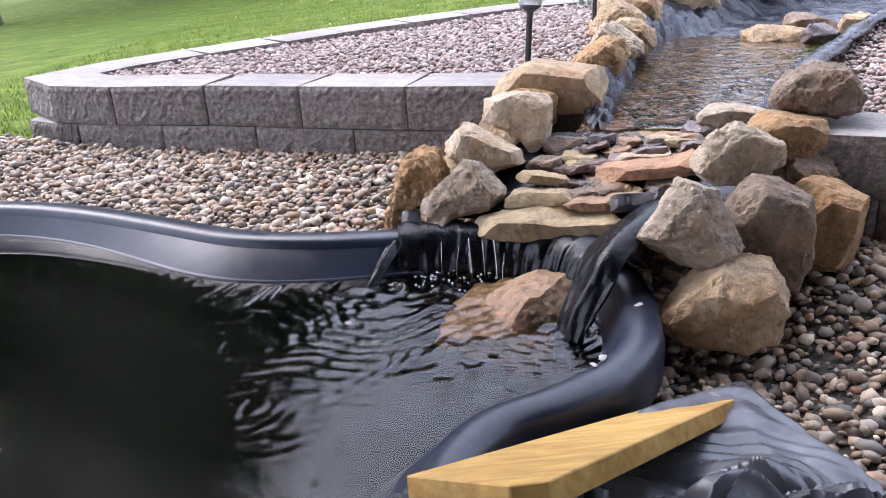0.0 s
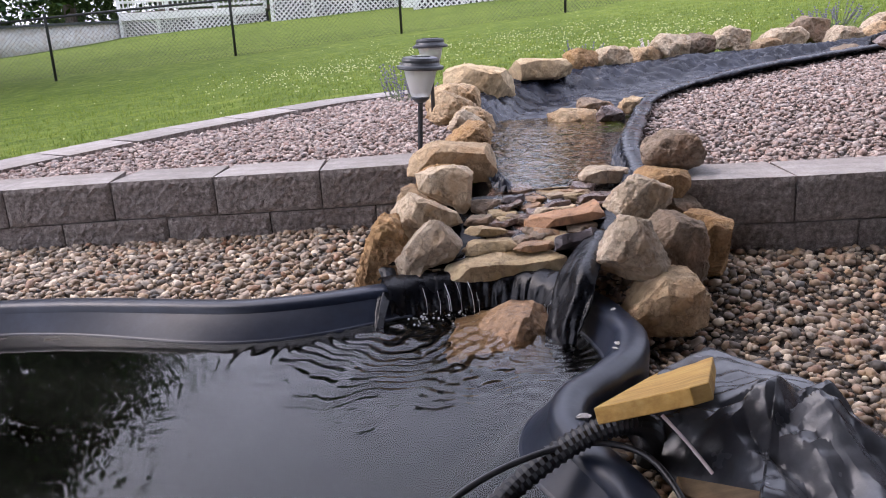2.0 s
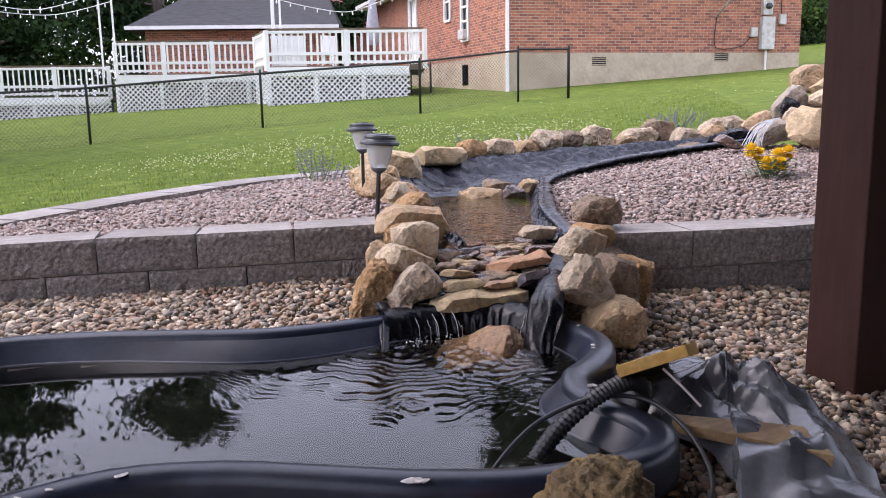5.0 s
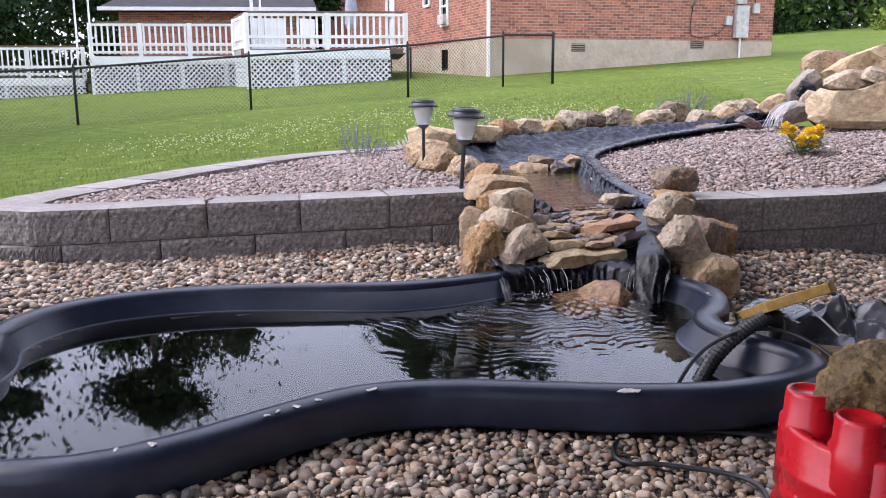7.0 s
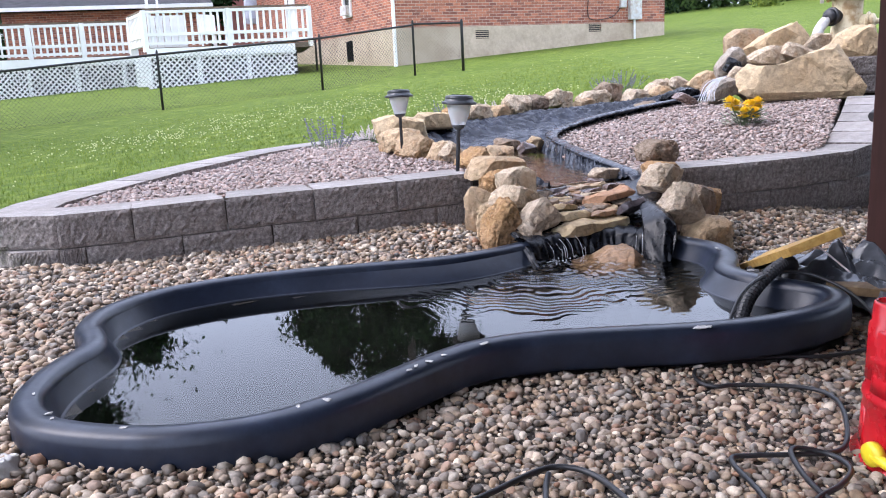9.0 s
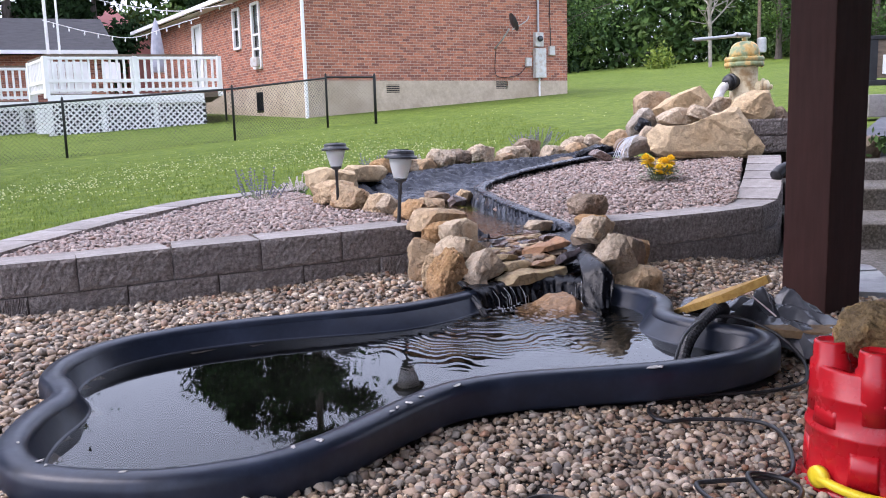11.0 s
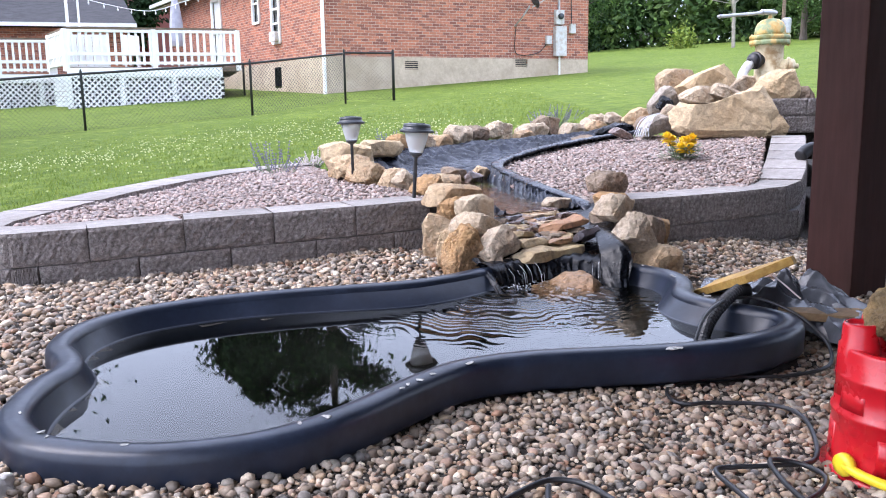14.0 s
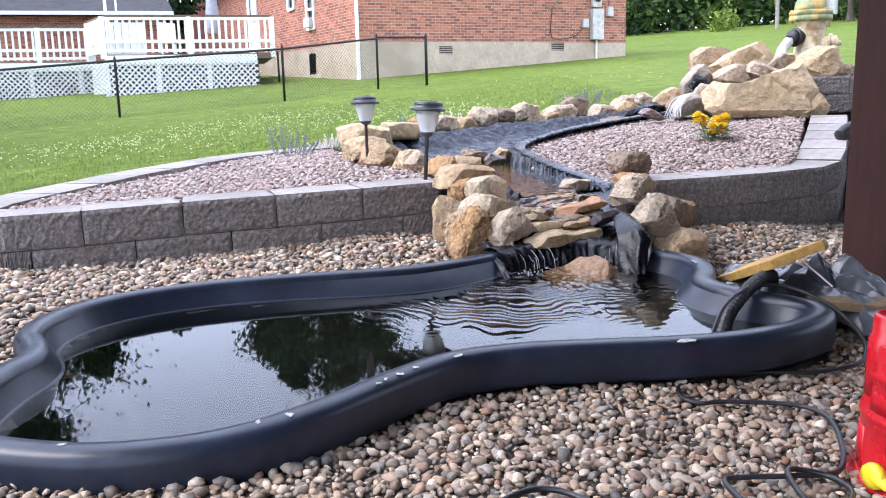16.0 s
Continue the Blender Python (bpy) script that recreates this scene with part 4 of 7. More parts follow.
def build_pebbles():
    def lower(x, y):
        wall = np.interp(x, [-1.3, -1.1, -0.92, -0.63, -0.36, -0.08, 0.22, 0.62, 0.94, 1.4, 1.76, 2.4], [2.4, 2.33, 2.31, 2.24, 2.15, 2.05, 1.99, 1.45, 1.33, 1.23, 1.28, 1.5])
        free = ~inside_np(POND, x, y) | (edge_distance(POND, x, y) < 0.012)
        return (y < wall) & free & ~((x > 1.0) & (y < 0.95 - 0.3 * (x - 1.0)))
    x, y, rng = scatter(-2.2, 1.7, 0.0, 2.4, 0.0149, 5, lower)
    def close(x, y):
        return (y < 0.66) & (x < 0.02) & (x > -1.4) & (y > 0.05)
    far = ~close(x, y)
    c = np.stack([x[far], y[far], gravel_height(x[far], y[far]) + rng.uniform(-0.003, 0.007, far.sum())], -1)
    pebbles("gravel", "rounded river pebbles in tan, grey, white and rust", c, 0.0075, M["pebble"], 1, 21, 0.42)
    x, y, rng = scatter(-1.42, 0.04, 0.04, 0.68, 0.0122, 9, lambda x, y: close(x, y) & lower(x, y))
    c = np.stack([x, y, gravel_height(x, y) + rng.uniform(-0.002, 0.006, len(x))], -1)
    pebbles("gravel", "rounded river pebbles beside the pond rim", c, 0.0056, M["pebble"], 2, 20, 0.42)
    x, y, rng = scatter(-1.2, 1.1, 1.95, 4.0, 0.0146, 6, lambda x, y: inside_np(BED_L, x, y) | (inside_np(BED_L, x + 0.03, y - 0.03)))
    c = np.stack([x, y, 0.222 + 0.02 * smooth01(x, -0.2, 0.5) + rng.uniform(-0.004, 0.009, len(x))], -1)
    pebbles("gravel", "pinkish-grey rounded pebbles filling the raised bed", c, 0.0067, M["pebble_pink"], 1, 31)
    x, y, rng = scatter(0.6, 3.4, 1.2, 3.2, 0.015, 7, lambda x, y: inside_np(BED_R, x, y))
    c = np.stack([x, y, bed_r_height(x, y) + 0.006 + rng.uniform(-0.004, 0.009, len(x))], -1)
    pebbles("gravel", "pinkish-grey rounded pebbles beside the stream liner", c, 0.0067, M["pebble_pink"], 1, 32)


build_pebbles()

# ---------------------------------------------------------------- stream, liner and cascade
LEFT = [(0.31, 1.70, 0.214), (0.36, 1.95, 0.262), (0.45, 2.25, 0.27), (0.54, 2.6, 0.28), (0.72, 3.05, 0.3), (1.0, 3.6, 0.315), (1.5, 3.74, 0.33), (2.1, 3.72, 0.355), (2.8, 3.53, 0.385), (3.08, 3.27, 0.43)]
RIGHT = [(0.655, 1.6, 0.23), (0.8, 1.93, 0.262), (1.03, 2.29, 0.272), (1.3, 2.68, 0.288), (1.48, 2.83, 0.3), (1.7, 2.93, 0.315), (2.0, 2.99, 0.345), (2.4, 3.04, 0.37), (2.8, 3.05, 0.395), (3.05, 2.95, 0.42)]
FLOOR = [0.185, 0.165, 0.165, 0.17, 0.185, 0.225, 0.25, 0.29, 0.335, 0.37]


def build_liner():
    n, k = 340, 56
    l, r = spline(LEFT, n), spline(RIGHT, n)
    fl = spline([(f, 0, 0) for f in FLOOR], n)
    verts, faces = [], []
    for i in range(n):
        a, b, f = l[i], r[i], fl[i].x
        out = (b - a)
        out.z = 0
        out.normalize()
        for j in range(k + 1):
            u = 0.5 - 0.5 * math.cos(math.pi * j / k)
            side = min(u, 1 - u)
            p = a.lerp(b, u)
            ramp_l = 0.075 + 0.24 * max(0.0, min(1.0, (i / n - 0.42) / 0.15))
            depth = min(1.0, u * (b - a).length / ramp_l, (1 - u) * (b - a).length / 0.075)
            z = p.z * (1 - depth) + f * depth if depth < 1 else f
            z += 0.012 * math.sin(math.pi * depth)
            fold = 0.012 * noise.noise(Vector((p.x * 9, p.y * 9, u * 5))) + 0.024 * (abs(noise.noise(Vector((i * 0.55 + u * 5, u * 3.2, 3.1)))) - 0.2)
            slope = math.sin(math.pi * min(1.0, depth)) + 0.25
            q = Vector((p.x * 1.7 + 3.0 * u, p.y * 1.7, u * 2.0))
            pleat = abs(noise.noise(Vector((i * 0.15 + 13 * side, u * 1.5, 9.0)))) + 0.6 * abs(noise.noise(Vector((i * 0.33 - 19 * side, u * 2.0, 4.0))))
            fold = fold * 0.7 + slope * (0.046 * (0.35 - pleat)) + 0.012 * (0.3 - abs(noise.noise(q * 5.0)))
            fold *= 1.0 if 0 < j < k else 0.8
            verts.append((p.x, p.y, z + fold))
        e = b + out * 0.022
        verts.append((e.x, e.y, b.z - 0.02))
    w = k + 2
    for i in range(n - 1):
        for j in range(w - 1):
            faces.append((i * w + j, (i + 1) * w + j, (i + 1) * w + j + 1, i * w + j + 1))
    ob = raw_mesh("bed_sheet", verts, faces, M["liner"], smooth=True)
    ob.parent = LINER
    ob["label"] = "creased black rubber sheet"


LINER = thing("stream_liner", "creased black rubber liner lining the stream bed", "pond liner")
build_liner()


def edge_roll():
    """The liner's folded edge along the gravel bed."""
    pts = [(0.63, 1.49, 0.14)] + [(p[0] + 0.012, p[1] - 0.008, p[2] - 0.002) for p in RIGHT]
    bm = bmesh.new()
    line = spline(pts, 300)
    rings = []
    for i, p in enumerate(line):
        d = (line[min(i + 2, 299)] - line[max(i - 2, 0)]).normalized()
        u = d.cross(Vector((0, 0, 1))).normalized()
        r = 0.019 + 0.006 * noise.noise(Vector((i * 0.12, 1.7, 0))) + 0.011 * (0.3 - abs(noise.noise(Vector((i * 0.34, 4.7, 0)))))
        rings.append([bm.verts.new(p + u * r * 1.5 * math.cos(2 * math.pi * k / 10) + Vector((0, 0, 1)) * (r * 0.55 * math.sin(2 * math.pi * k / 10)) + Vector((0.004 * noise.noise(Vector((i * 0.6, k, 0))), 0, 0))) for k in range(10)])
    for a, b in zip(rings, rings[1:]):
        for k in range(10):
            bm.faces.new((a[k], a[(k + 1) % 10], b[(k + 1) % 10], b[k]))
    return bm


part("rolled_edge", edge_roll(), M["liner"], LINER, "puckered rolled edge beside the gravel", True)


def build_stream_water():
    """Level water in the pool above the fall, and a film over the cascade."""
    n, k = 60, 24
    l = spline([(0.3, 1.7, 0), (0.36, 1.95, 0), (0.46, 2.25, 0), (0.56, 2.6, 0), (0.74, 2.95, 0)], n)
    r = spline([(0.66, 1.62, 0), (0.8, 1.93, 0), (0.99, 2.29, 0), (1.2, 2.6, 0), (1.36, 2.82, 0)], n)
    verts, faces = [], []
    for i in range(n):
        for j in range(k + 1):
            p = l[i].lerp(r[i], j / k)
            verts.append((p.x, p.y, 0.218 + 0.0012 * noise.noise(Vector((p.x * 40, p.y * 60, 0)))))
    for i in range(n - 1):
        for j in range(k):
            faces.append((i * (k + 1) + j, i * (k + 1) + j + 1, (i + 1) * (k + 1) + j + 1, (i + 1) * (k + 1) + j))
    ob = raw_mesh("stream_water", verts, faces, M["stream"], smooth=True)
    ob.visible_shadow = False
    tagged(ob, "shallow rippled water in the upper stream pool", "water", kind="structure")


build_stream_water()
STREAM = [(0.34, 1.75), (0.42, 2.05), (0.52, 2.4), (0.64, 2.75), (0.8, 2.95), (1.2, 2.8), (1.0, 2.45), (0.8, 2.08), (0.64, 1.7)]
x, y, rng = scatter(0.3, 1.25, 1.7, 3.0, 0.024, 8, lambda x, y: inside_np(STREAM, x, y))
bed_z = np.interp(y, [1.66, 1.95, 2.25, 2.6, 3.05], FLOOR[:5])
pebbles("stream_gravel", "wet brown pebbles on the bottom of the stream", np.stack([x, y, bed_z + 0.012 + rng.uniform(-0.002, 0.006, len(x))], -1), 0.012, M["wetpebble"], 1, 33)


def sheet_between(name, rows, n, m, mat, label, fold):
    """A wrinkled sheet lofted through rows of points, from top to bottom."""
    rows = [spline(r, n) for r in rows]
    verts, faces = [], []
    for i in range(n):
        for j, p in enumerate(spline([r[i] for r in rows], m)):
            f = fold * (noise.noise(Vector((i * 0.2, j * 0.1, 2))) + 0.7 * (0.3 - abs(noise.noise(Vector((i * 0.1, j * 0.1, 7))))) + 0.35 * (0.3 - abs(noise.noise(Vector((i * 0.24, j * 0.3, 3))))))
            verts.append((p.x + f * 0.4, p.y + f, p.z + f * 0.4))
    for i in range(n - 1):
        for j in range(m - 1):
            faces.append((i * m + j, i * m + j + 1, (i + 1) * m + j + 1, (i + 1) * m + j))
    return tagged(raw_mesh(name, verts, faces, M[mat], smooth=True), label, "pond liner")


def build_cascade():
    """The wet liner under the cascade stones, and its curtain over the rim into the pond."""
    top = [(0.2, 1.72, 0.21), (0.33, 1.68, 0.208), (0.46, 1.64, 0.206), (0.6, 1.6, 0.21), (0.7, 1.56, 0.24)]
    mid = [(0.1, 1.57, 0.17), (0.22, 1.54, 0.16), (0.35, 1.5, 0.16), (0.46, 1.44, 0.165), (0.56, 1.38, 0.19)]
    lip = [(-0.03, 1.47, 0.135), (0.07, 1.45, 0.12), (0.2, 1.41, 0.117), (0.31, 1.33, 0.12), (0.37, 1.22, 0.16)]
    sheet_between("cascade_liner", (top, mid, lip), 60, 24, "wetliner", "wet black liner under the cascade stones", 0.01)
    mark = [i for i, p in enumerate(POND) if p.y > 1.2 and p.x > -0.06]
    rows = []
    for off, z in ((-0.012, 0.108), (0.02, 0.124), (0.062, 0.113), (0.085, 0.075), (0.1, 0.02), (0.115, -0.08)):
        rows.append([(POND[i].x + NORMALS[i].x * off, POND[i].y + NORMALS[i].y * off, z) for i in mark[::3]])
    sheet_between("waterfall_curtain", rows, 130, 40, "wetliner", "wet black liner hanging over the rim behind the waterfall", 0.012)


build_cascade()


def cascade_film():
    """A thin sheet of running water over the cascade stones."""
    rows = [[(0.31, 1.7, 0.213), (0.44, 1.67, 0.213), (0.6, 1.62, 0.214)], [(0.25, 1.6, 0.186), (0.37, 1.56, 0.188), (0.5, 1.53, 0.198)], [(0.2, 1.5, 0.165), (0.3, 1.46, 0.165), (0.41, 1.4, 0.172)], [(0.1, 1.44, 0.14), (0.2, 1.41, 0.146), (0.33, 1.34, 0.15)]]
    grid = [spline(r, 46) for r in rows]
    verts, faces, m = [], [], 60
    for i in range(46):
        for j, p in enumerate(spline([g[i] for g in grid], m)):
            verts.append((p.x, p.y, p.z + 0.005 * noise.noise(Vector((p.x * 26, p.y * 26, 4))) + 0.002 * noise.noise(Vector((p.x * 80, p.y * 60, 8)))))
    for i in range(45):
        for j in range(m - 1):
            faces.append((i * m + j, i * m + j + 1, (i + 1) * m + j + 1, (i + 1) * m + j))
    ob = raw_mesh("cascade_water", verts, faces, M["stream"], smooth=True)
    ob.visible_shadow = False
    tagged(ob, "thin sparkling water running over the cascade stones", "water", kind="structure")


cascade_film()


def flap(name, rows, label):
    """A stiff fold of liner: rows of points from top to bottom, given thickness."""
    n, m = 30, 44
    crumple = 0.13 * (Vector(rows[1][2]) - Vector(rows[1][0])).length
    grid = [spline(r, n) for r in rows]
    verts, faces = [], []
    for i in range(n):
        for j, p in enumerate(spline([g[i] for g in grid], m)):
            f = crumple * (noise.noise(Vector((i * 0.09, j * 0.05, len(label)))) + 0.9 * (0.25 - abs(noise.noise(Vector((i * 0.11, j * 0.07, 3))))) + 0.2 * (0.25 - abs(noise.noise(Vector((i * 0.3, j * 0.25, 5))))))
            verts.append((p.x + f, p.y + f, p.z))
    for i in range(n - 1):
        for j in range(m - 1):
            faces.append((i * m + j, i * m + j + 1, (i + 1) * m + j + 1, (i + 1) * m + j))
    ob = raw_mesh(name, verts, faces, M["wetliner"], smooth=True)
    sol = ob.modifiers.new("thick", "SOLIDIFY")
    sol.thickness = 0.004
    tagged(ob, label, "pond liner")


flap("liner_fold", [[(0.38, 1.33, 0.19), (0.4, 1.31, 0.2), (0.41, 1.28, 0.195)], [(0.265, 1.22, 0.15), (0.285, 1.165, 0.18), (0.31, 1.14, 0.165)], [(0.22, 1.175, 0.09), (0.245, 1.12, 0.125), (0.268, 1.095, 0.12)],
                    [(0.195, 1.155, 0.04), (0.212, 1.1, 0.058), (0.235, 1.08, 0.07)], [(0.19, 1.14, -0.03), (0.2, 1.09, -0.02), (0.215, 1.075, -0.02)]], "tall pleated fold of black liner draped over the rim")
flap("liner_fold", [[(-0.052, 1.47, 0.13), (-0.04, 1.465, 0.136), (-0.02, 1.46, 0.13)], [(-0.054, 1.435, 0.116), (-0.042, 1.428, 0.118), (-0.022, 1.425, 0.112)], [(-0.085, 1.36, 0.084), (-0.075, 1.352, 0.088), (-0.062, 1.35, 0.08)],
                    [(-0.108, 1.295, 0.045), (-0.102, 1.29, 0.048), (-0.092, 1.29, 0.044)]], "narrow stiff strip of black liner hanging over the pond rim")


def water_strand(points, r, label):
    tagged(mesh_object("water_strand", tube(points, r, 7, 26), M["strand"], smooth=True), label, "water", "strands of falling water")


M["strand"] = water_material("falling_water", 0.6, 60, (0.95, 0.97, 1.0, 1))
M["strand"].node_tree.nodes["Principled BSDF"].inputs["Transmission Weight"].default_value = 0.55
M["strand"].node_tree.nodes["Principled BSDF"].inputs["Roughness"].default_value = 0.15
rw = random.Random(4)
for k in range(8):
    x = 0.012 + 0.27 * rw.random() ** 1.3
    y = 1.385 - 0.5 * max(0, x - 0.05) ** 1.2 + rw.uniform(-0.012, 0.006)
    z0 = 0.112 + rw.uniform(-0.03, 0.004)
    dx = rw.uniform(-0.006, 0.006)
    water_strand([(x, y, z0), (x + dx * 0.4, y - 0.016, z0 - 0.014), (x + dx * 0.7, y - 0.026, 0.08), (x + dx, y - 0.03, 0.05)], rw.uniform(0.0004, 0.0011), "thin glassy strand of falling water")
for k in range(4):
    f = rw.random()
    x, y = 0.235 + 0.05 * f + rw.uniform(-0.008, 0.008), 1.3 - 0.13 * f + rw.uniform(-0.01, 0.01)
    z0 = 0.12 + rw.uniform(-0.03, 0.01)
    dx = rw.uniform(-0.006, 0.004)
    water_strand([(x, y, z0), (x - 0.012, y - 0.008, z0 - 0.022), (x - 0.018 + dx * 0.5, y - 0.014, 0.082), (x - 0.02 + dx, y - 0.018, 0.05)], rw.uniform(0.0004, 0.001), "thin glassy strand of falling water")
rng = np.random.default_rng(12)
base, tri = pebble_shape(2)
fr = rng.uniform(0.0008, 0.0024, 80)
spot = np.array([(0.0, 1.335), (0.03, 1.33), (0.08, 1.325), (0.24, 1.2), (0.28, 1.14)])[rng.integers(0, 5, 80)] + rng.normal(0, 0.022, (80, 2))
fv = base[None] * fr[:, None, None] + np.concatenate([spot, np.full((80, 1), WATER + 0.001)], 1)[:, None, :]
tagged(raw_mesh("foam", fv.reshape(-1, 3).tolist(), (tri[None] + (np.arange(80) * len(base))[:, None, None]).reshape(-1, 3).tolist(), M["strand"], smooth=True), "small bubbles where the water falls into the pond", "foam", kind="stuff")

C = "flat stones of the cascade"
FLATS = (LEDGE, BLADE, CUBE, SLOPE, BROAD)
for k, (x, y, z, sx, sy, sz, rz, rx, mt) in enumerate((
        (0.36, 1.725, 0.207, 0.125, 0.07, 0.024, -6, 0, "wetstone"), (0.465, 1.645, 0.203, 0.14, 0.09, 0.036, -14, -6, "palestone"), (0.265, 1.66, 0.188, 0.09, 0.08, 0.045, 0, -8, "brownstone"),
        (0.21, 1.495, 0.178, 0.1, 0.06, 0.028, 4, -8, "yellowstone"), (0.197, 1.45, 0.152, 0.14, 0.07, 0.036, -4, -6, "yellowstone"), (0.285, 1.4, 0.157, 0.09, 0.055, 0.024, -16, -5, "redstone"),
        (0.36, 1.345, 0.172, 0.1, 0.08, 0.055, -20, -30, "darkslate"), (0.595, 1.675, 0.235, 0.14, 0.07, 0.042, 2, 0, "palestone"), (0.345, 1.455, 0.166, 0.085, 0.07, 0.03, 10, -6, "redstone"),
        (0.29, 1.56, 0.175, 0.12, 0.08, 0.024, 20, -10, "wetstone"), (0.4, 1.57, 0.188, 0.12, 0.09, 0.024, -8, -8, "palestone"), (0.33, 1.51, 0.166, 0.1, 0.07, 0.022, -24, -10, "wetstone"),
        (0.52, 1.58, 0.2, 0.12, 0.08, 0.03, -12, -5, "wetstone"), (0.25, 1.5, 0.16, 0.08, 0.06, 0.02, 34, -10, "wetstone"), (0.3, 1.45, 0.152, 0.09, 0.06, 0.018, 6, -8, "wetstone"),
        (0.22, 1.58, 0.18, 0.07, 0.06, 0.03, -30, 0, "brownstone"), (0.44, 1.53, 0.187, 0.1, 0.06, 0.022, 16, -6, "wetstone"), (0.53, 1.65, 0.215, 0.08, 0.06, 0.026, 40, 0, "wetstone"), (0.4, 1.66, 0.198, 0.07, 0.05, 0.02, 12, 0, "wetstone"))):
    shaped("flat_stone", (x, y, z), (sx, sy, sz), (rx, 0, rz), mt, 60 + k, {"wetstone": "thin wet brown stone laid in the cascade", "palestone": "thin pale stone laid in the cascade", "darkslate": "dark slate leaning beside the fall", "redstone": "small red-brown flat stone in the cascade",
           "yellowstone": "yellow-tan flat stone beside the cascade", "brownstone": "brown stone at the edge of the cascade"}[mt], FLATS[k % 5], 0.1, 3, C)

FALL = [((0.3, 1.69, 0.21), (0.6, 1.61, 0.212)), ((0.24, 1.6, 0.184), (0.5, 1.52, 0.192)), ((0.19, 1.5, 0.162), (0.42, 1.41, 0.166)), ((0.12, 1.45, 0.14), (0.36, 1.37, 0.148))]
rs = random.Random(91)
for k in range(30):
    a, b = rs.random() * 2.95, rs.random()
    lo, hi, f = FALL[int(a)], FALL[int(a) + 1], a - int(a)
    p = Vector(lo[0]).lerp(Vector(lo[1]), b).lerp(Vector(hi[0]).lerp(Vector(hi[1]), b), f)
    mt = rs.choice(("wetstone", "wetstone", "redstone", "brownstone", "yellowstone", "darkslate"))
    shaped("flat_stone", (p.x, p.y, p.z + rs.uniform(-0.006, 0.004)), (rs.uniform(0.045, 0.085), rs.uniform(0.035, 0.06), rs.uniform(0.014, 0.026)), (rs.uniform(-12, 2), rs.uniform(-8, 8), rs.uniform(-40, 40)), mt, 800 + k,
           "small wet flat stone packed in the cascade", FLATS[k % 5], 0.12, 3, C)

# left bank, back row and stones in the stream
B = "rocks along the stream bank"
BANK = [(0.2, 1.82, 0.235, 0.12, 0.1, 0.09, "orangestone"), (0.41, 2.2, 0.28, 0.15, 0.13, 0.08, "orangestone"), (0.49, 2.42, 0.285, 0.13, 0.13, 0.1, "palestone"), (0.545, 2.58, 0.28, 0.15, 0.14, 0.1, "sandstone"),
        (0.55, 2.8, 0.295, 0.17, 0.2, 0.13, "sandstone"), (0.63, 3.04, 0.3, 0.2, 0.2, 0.13, "sandstone"), (0.85, 3.36, 0.33, 0.3, 0.24, 0.17, "smoothsand"), (1.22, 3.6, 0.36, 0.38, 0.15, 0.1, "smoothsand"),
        (1.56, 3.82, 0.385, 0.16, 0.13, 0.13, "orangestone"), (1.76, 3.86, 0.39, 0.19, 0.14, 0.12, "palestone"), (1.95, 3.87, 0.395, 0.18, 0.13, 0.1, "sandstone"), (2.12, 3.86, 0.42, 0.2, 0.15, 0.15, "palestone"),
        (2.3, 3.86, 0.42, 0.19, 0.14, 0.13, "brownstone"), (2.45, 3.8, 0.435, 0.2, 0.14, 0.15, "palestone"), (2.6, 3.72, 0.41, 0.18, 0.13, 0.08, "sandstone"), (2.74, 3.74, 0.43, 0.26, 0.14, 0.12, "palestone"),
        (2.93, 3.78, 0.46, 0.22, 0.15, 0.16, "brownstone"), (3.0, 3.58, 0.44, 0.22, 0.14, 0.1, "palestone"), (3.2, 3.56, 0.47, 0.24, 0.16, 0.15, "palestone")]
for k, (x, y, z, sx, sy, sz, mt) in enumerate(BANK):
    rr = random.Random(100 + k)
    shaped("bank_rock", (x, y - (0.03 if x > 1.4 else 0), z - (0.025 if x > 1.4 else 0)), (sx * 1.06, sy, sz * 1.06), (rr.uniform(-5, 5), rr.uniform(-6, 6), rr.uniform(-25, 5)), mt, 100 + k, {"sandstone": "tan sandstone rock edging the stream", "smoothsand": "large flat-topped tan block edging the stream", "palestone": "pale limestone rock edging the stream",
         "orangestone": "rusty orange rock edging the stream", "brownstone": "brown-grey rock edging the stream"}[mt], rr.choice((BROAD, KNOB, LOAF, CUBE, SLOPE)) if sx < 0.28 else CUBE, 0.14 if sx < 0.28 else 0.07, 4, B)
for k, (x, y, z, sx, sy, sz, mt) in enumerate(((1.05, 2.8, 0.225, 0.2, 0.12, 0.07, "sandstone"), (1.2, 2.88, 0.245, 0.2, 0.13, 0.08, "brownstone"), (1.32, 2.8, 0.25, 0.19, 0.1, 0.07, "sandstone"), (1.16, 2.7, 0.235, 0.13, 0.1, 0.07, "wetstone"),
                                              (2.75, 3.25, 0.36, 0.22, 0.12, 0.07, "brownstone"))):
    rock("stream_stone", (x, y, z), (sx, sy, sz), (0, 4, 15 * k), mt, 140 + k, "stone set across the stream bed", 8, 0.12, 3, "stones in the stream")

tagged(mesh_object("hose_coupling", tube([(2.25, 1.5, 0.33), (2.3, 1.49, 0.36), (2.36, 1.46, 0.37), (2.42, 1.42, 0.34)], 0.03, 12, 20, ridged=0.1), M["black"], smooth=True), "black hose coupling lying on the wall caps", "hose")

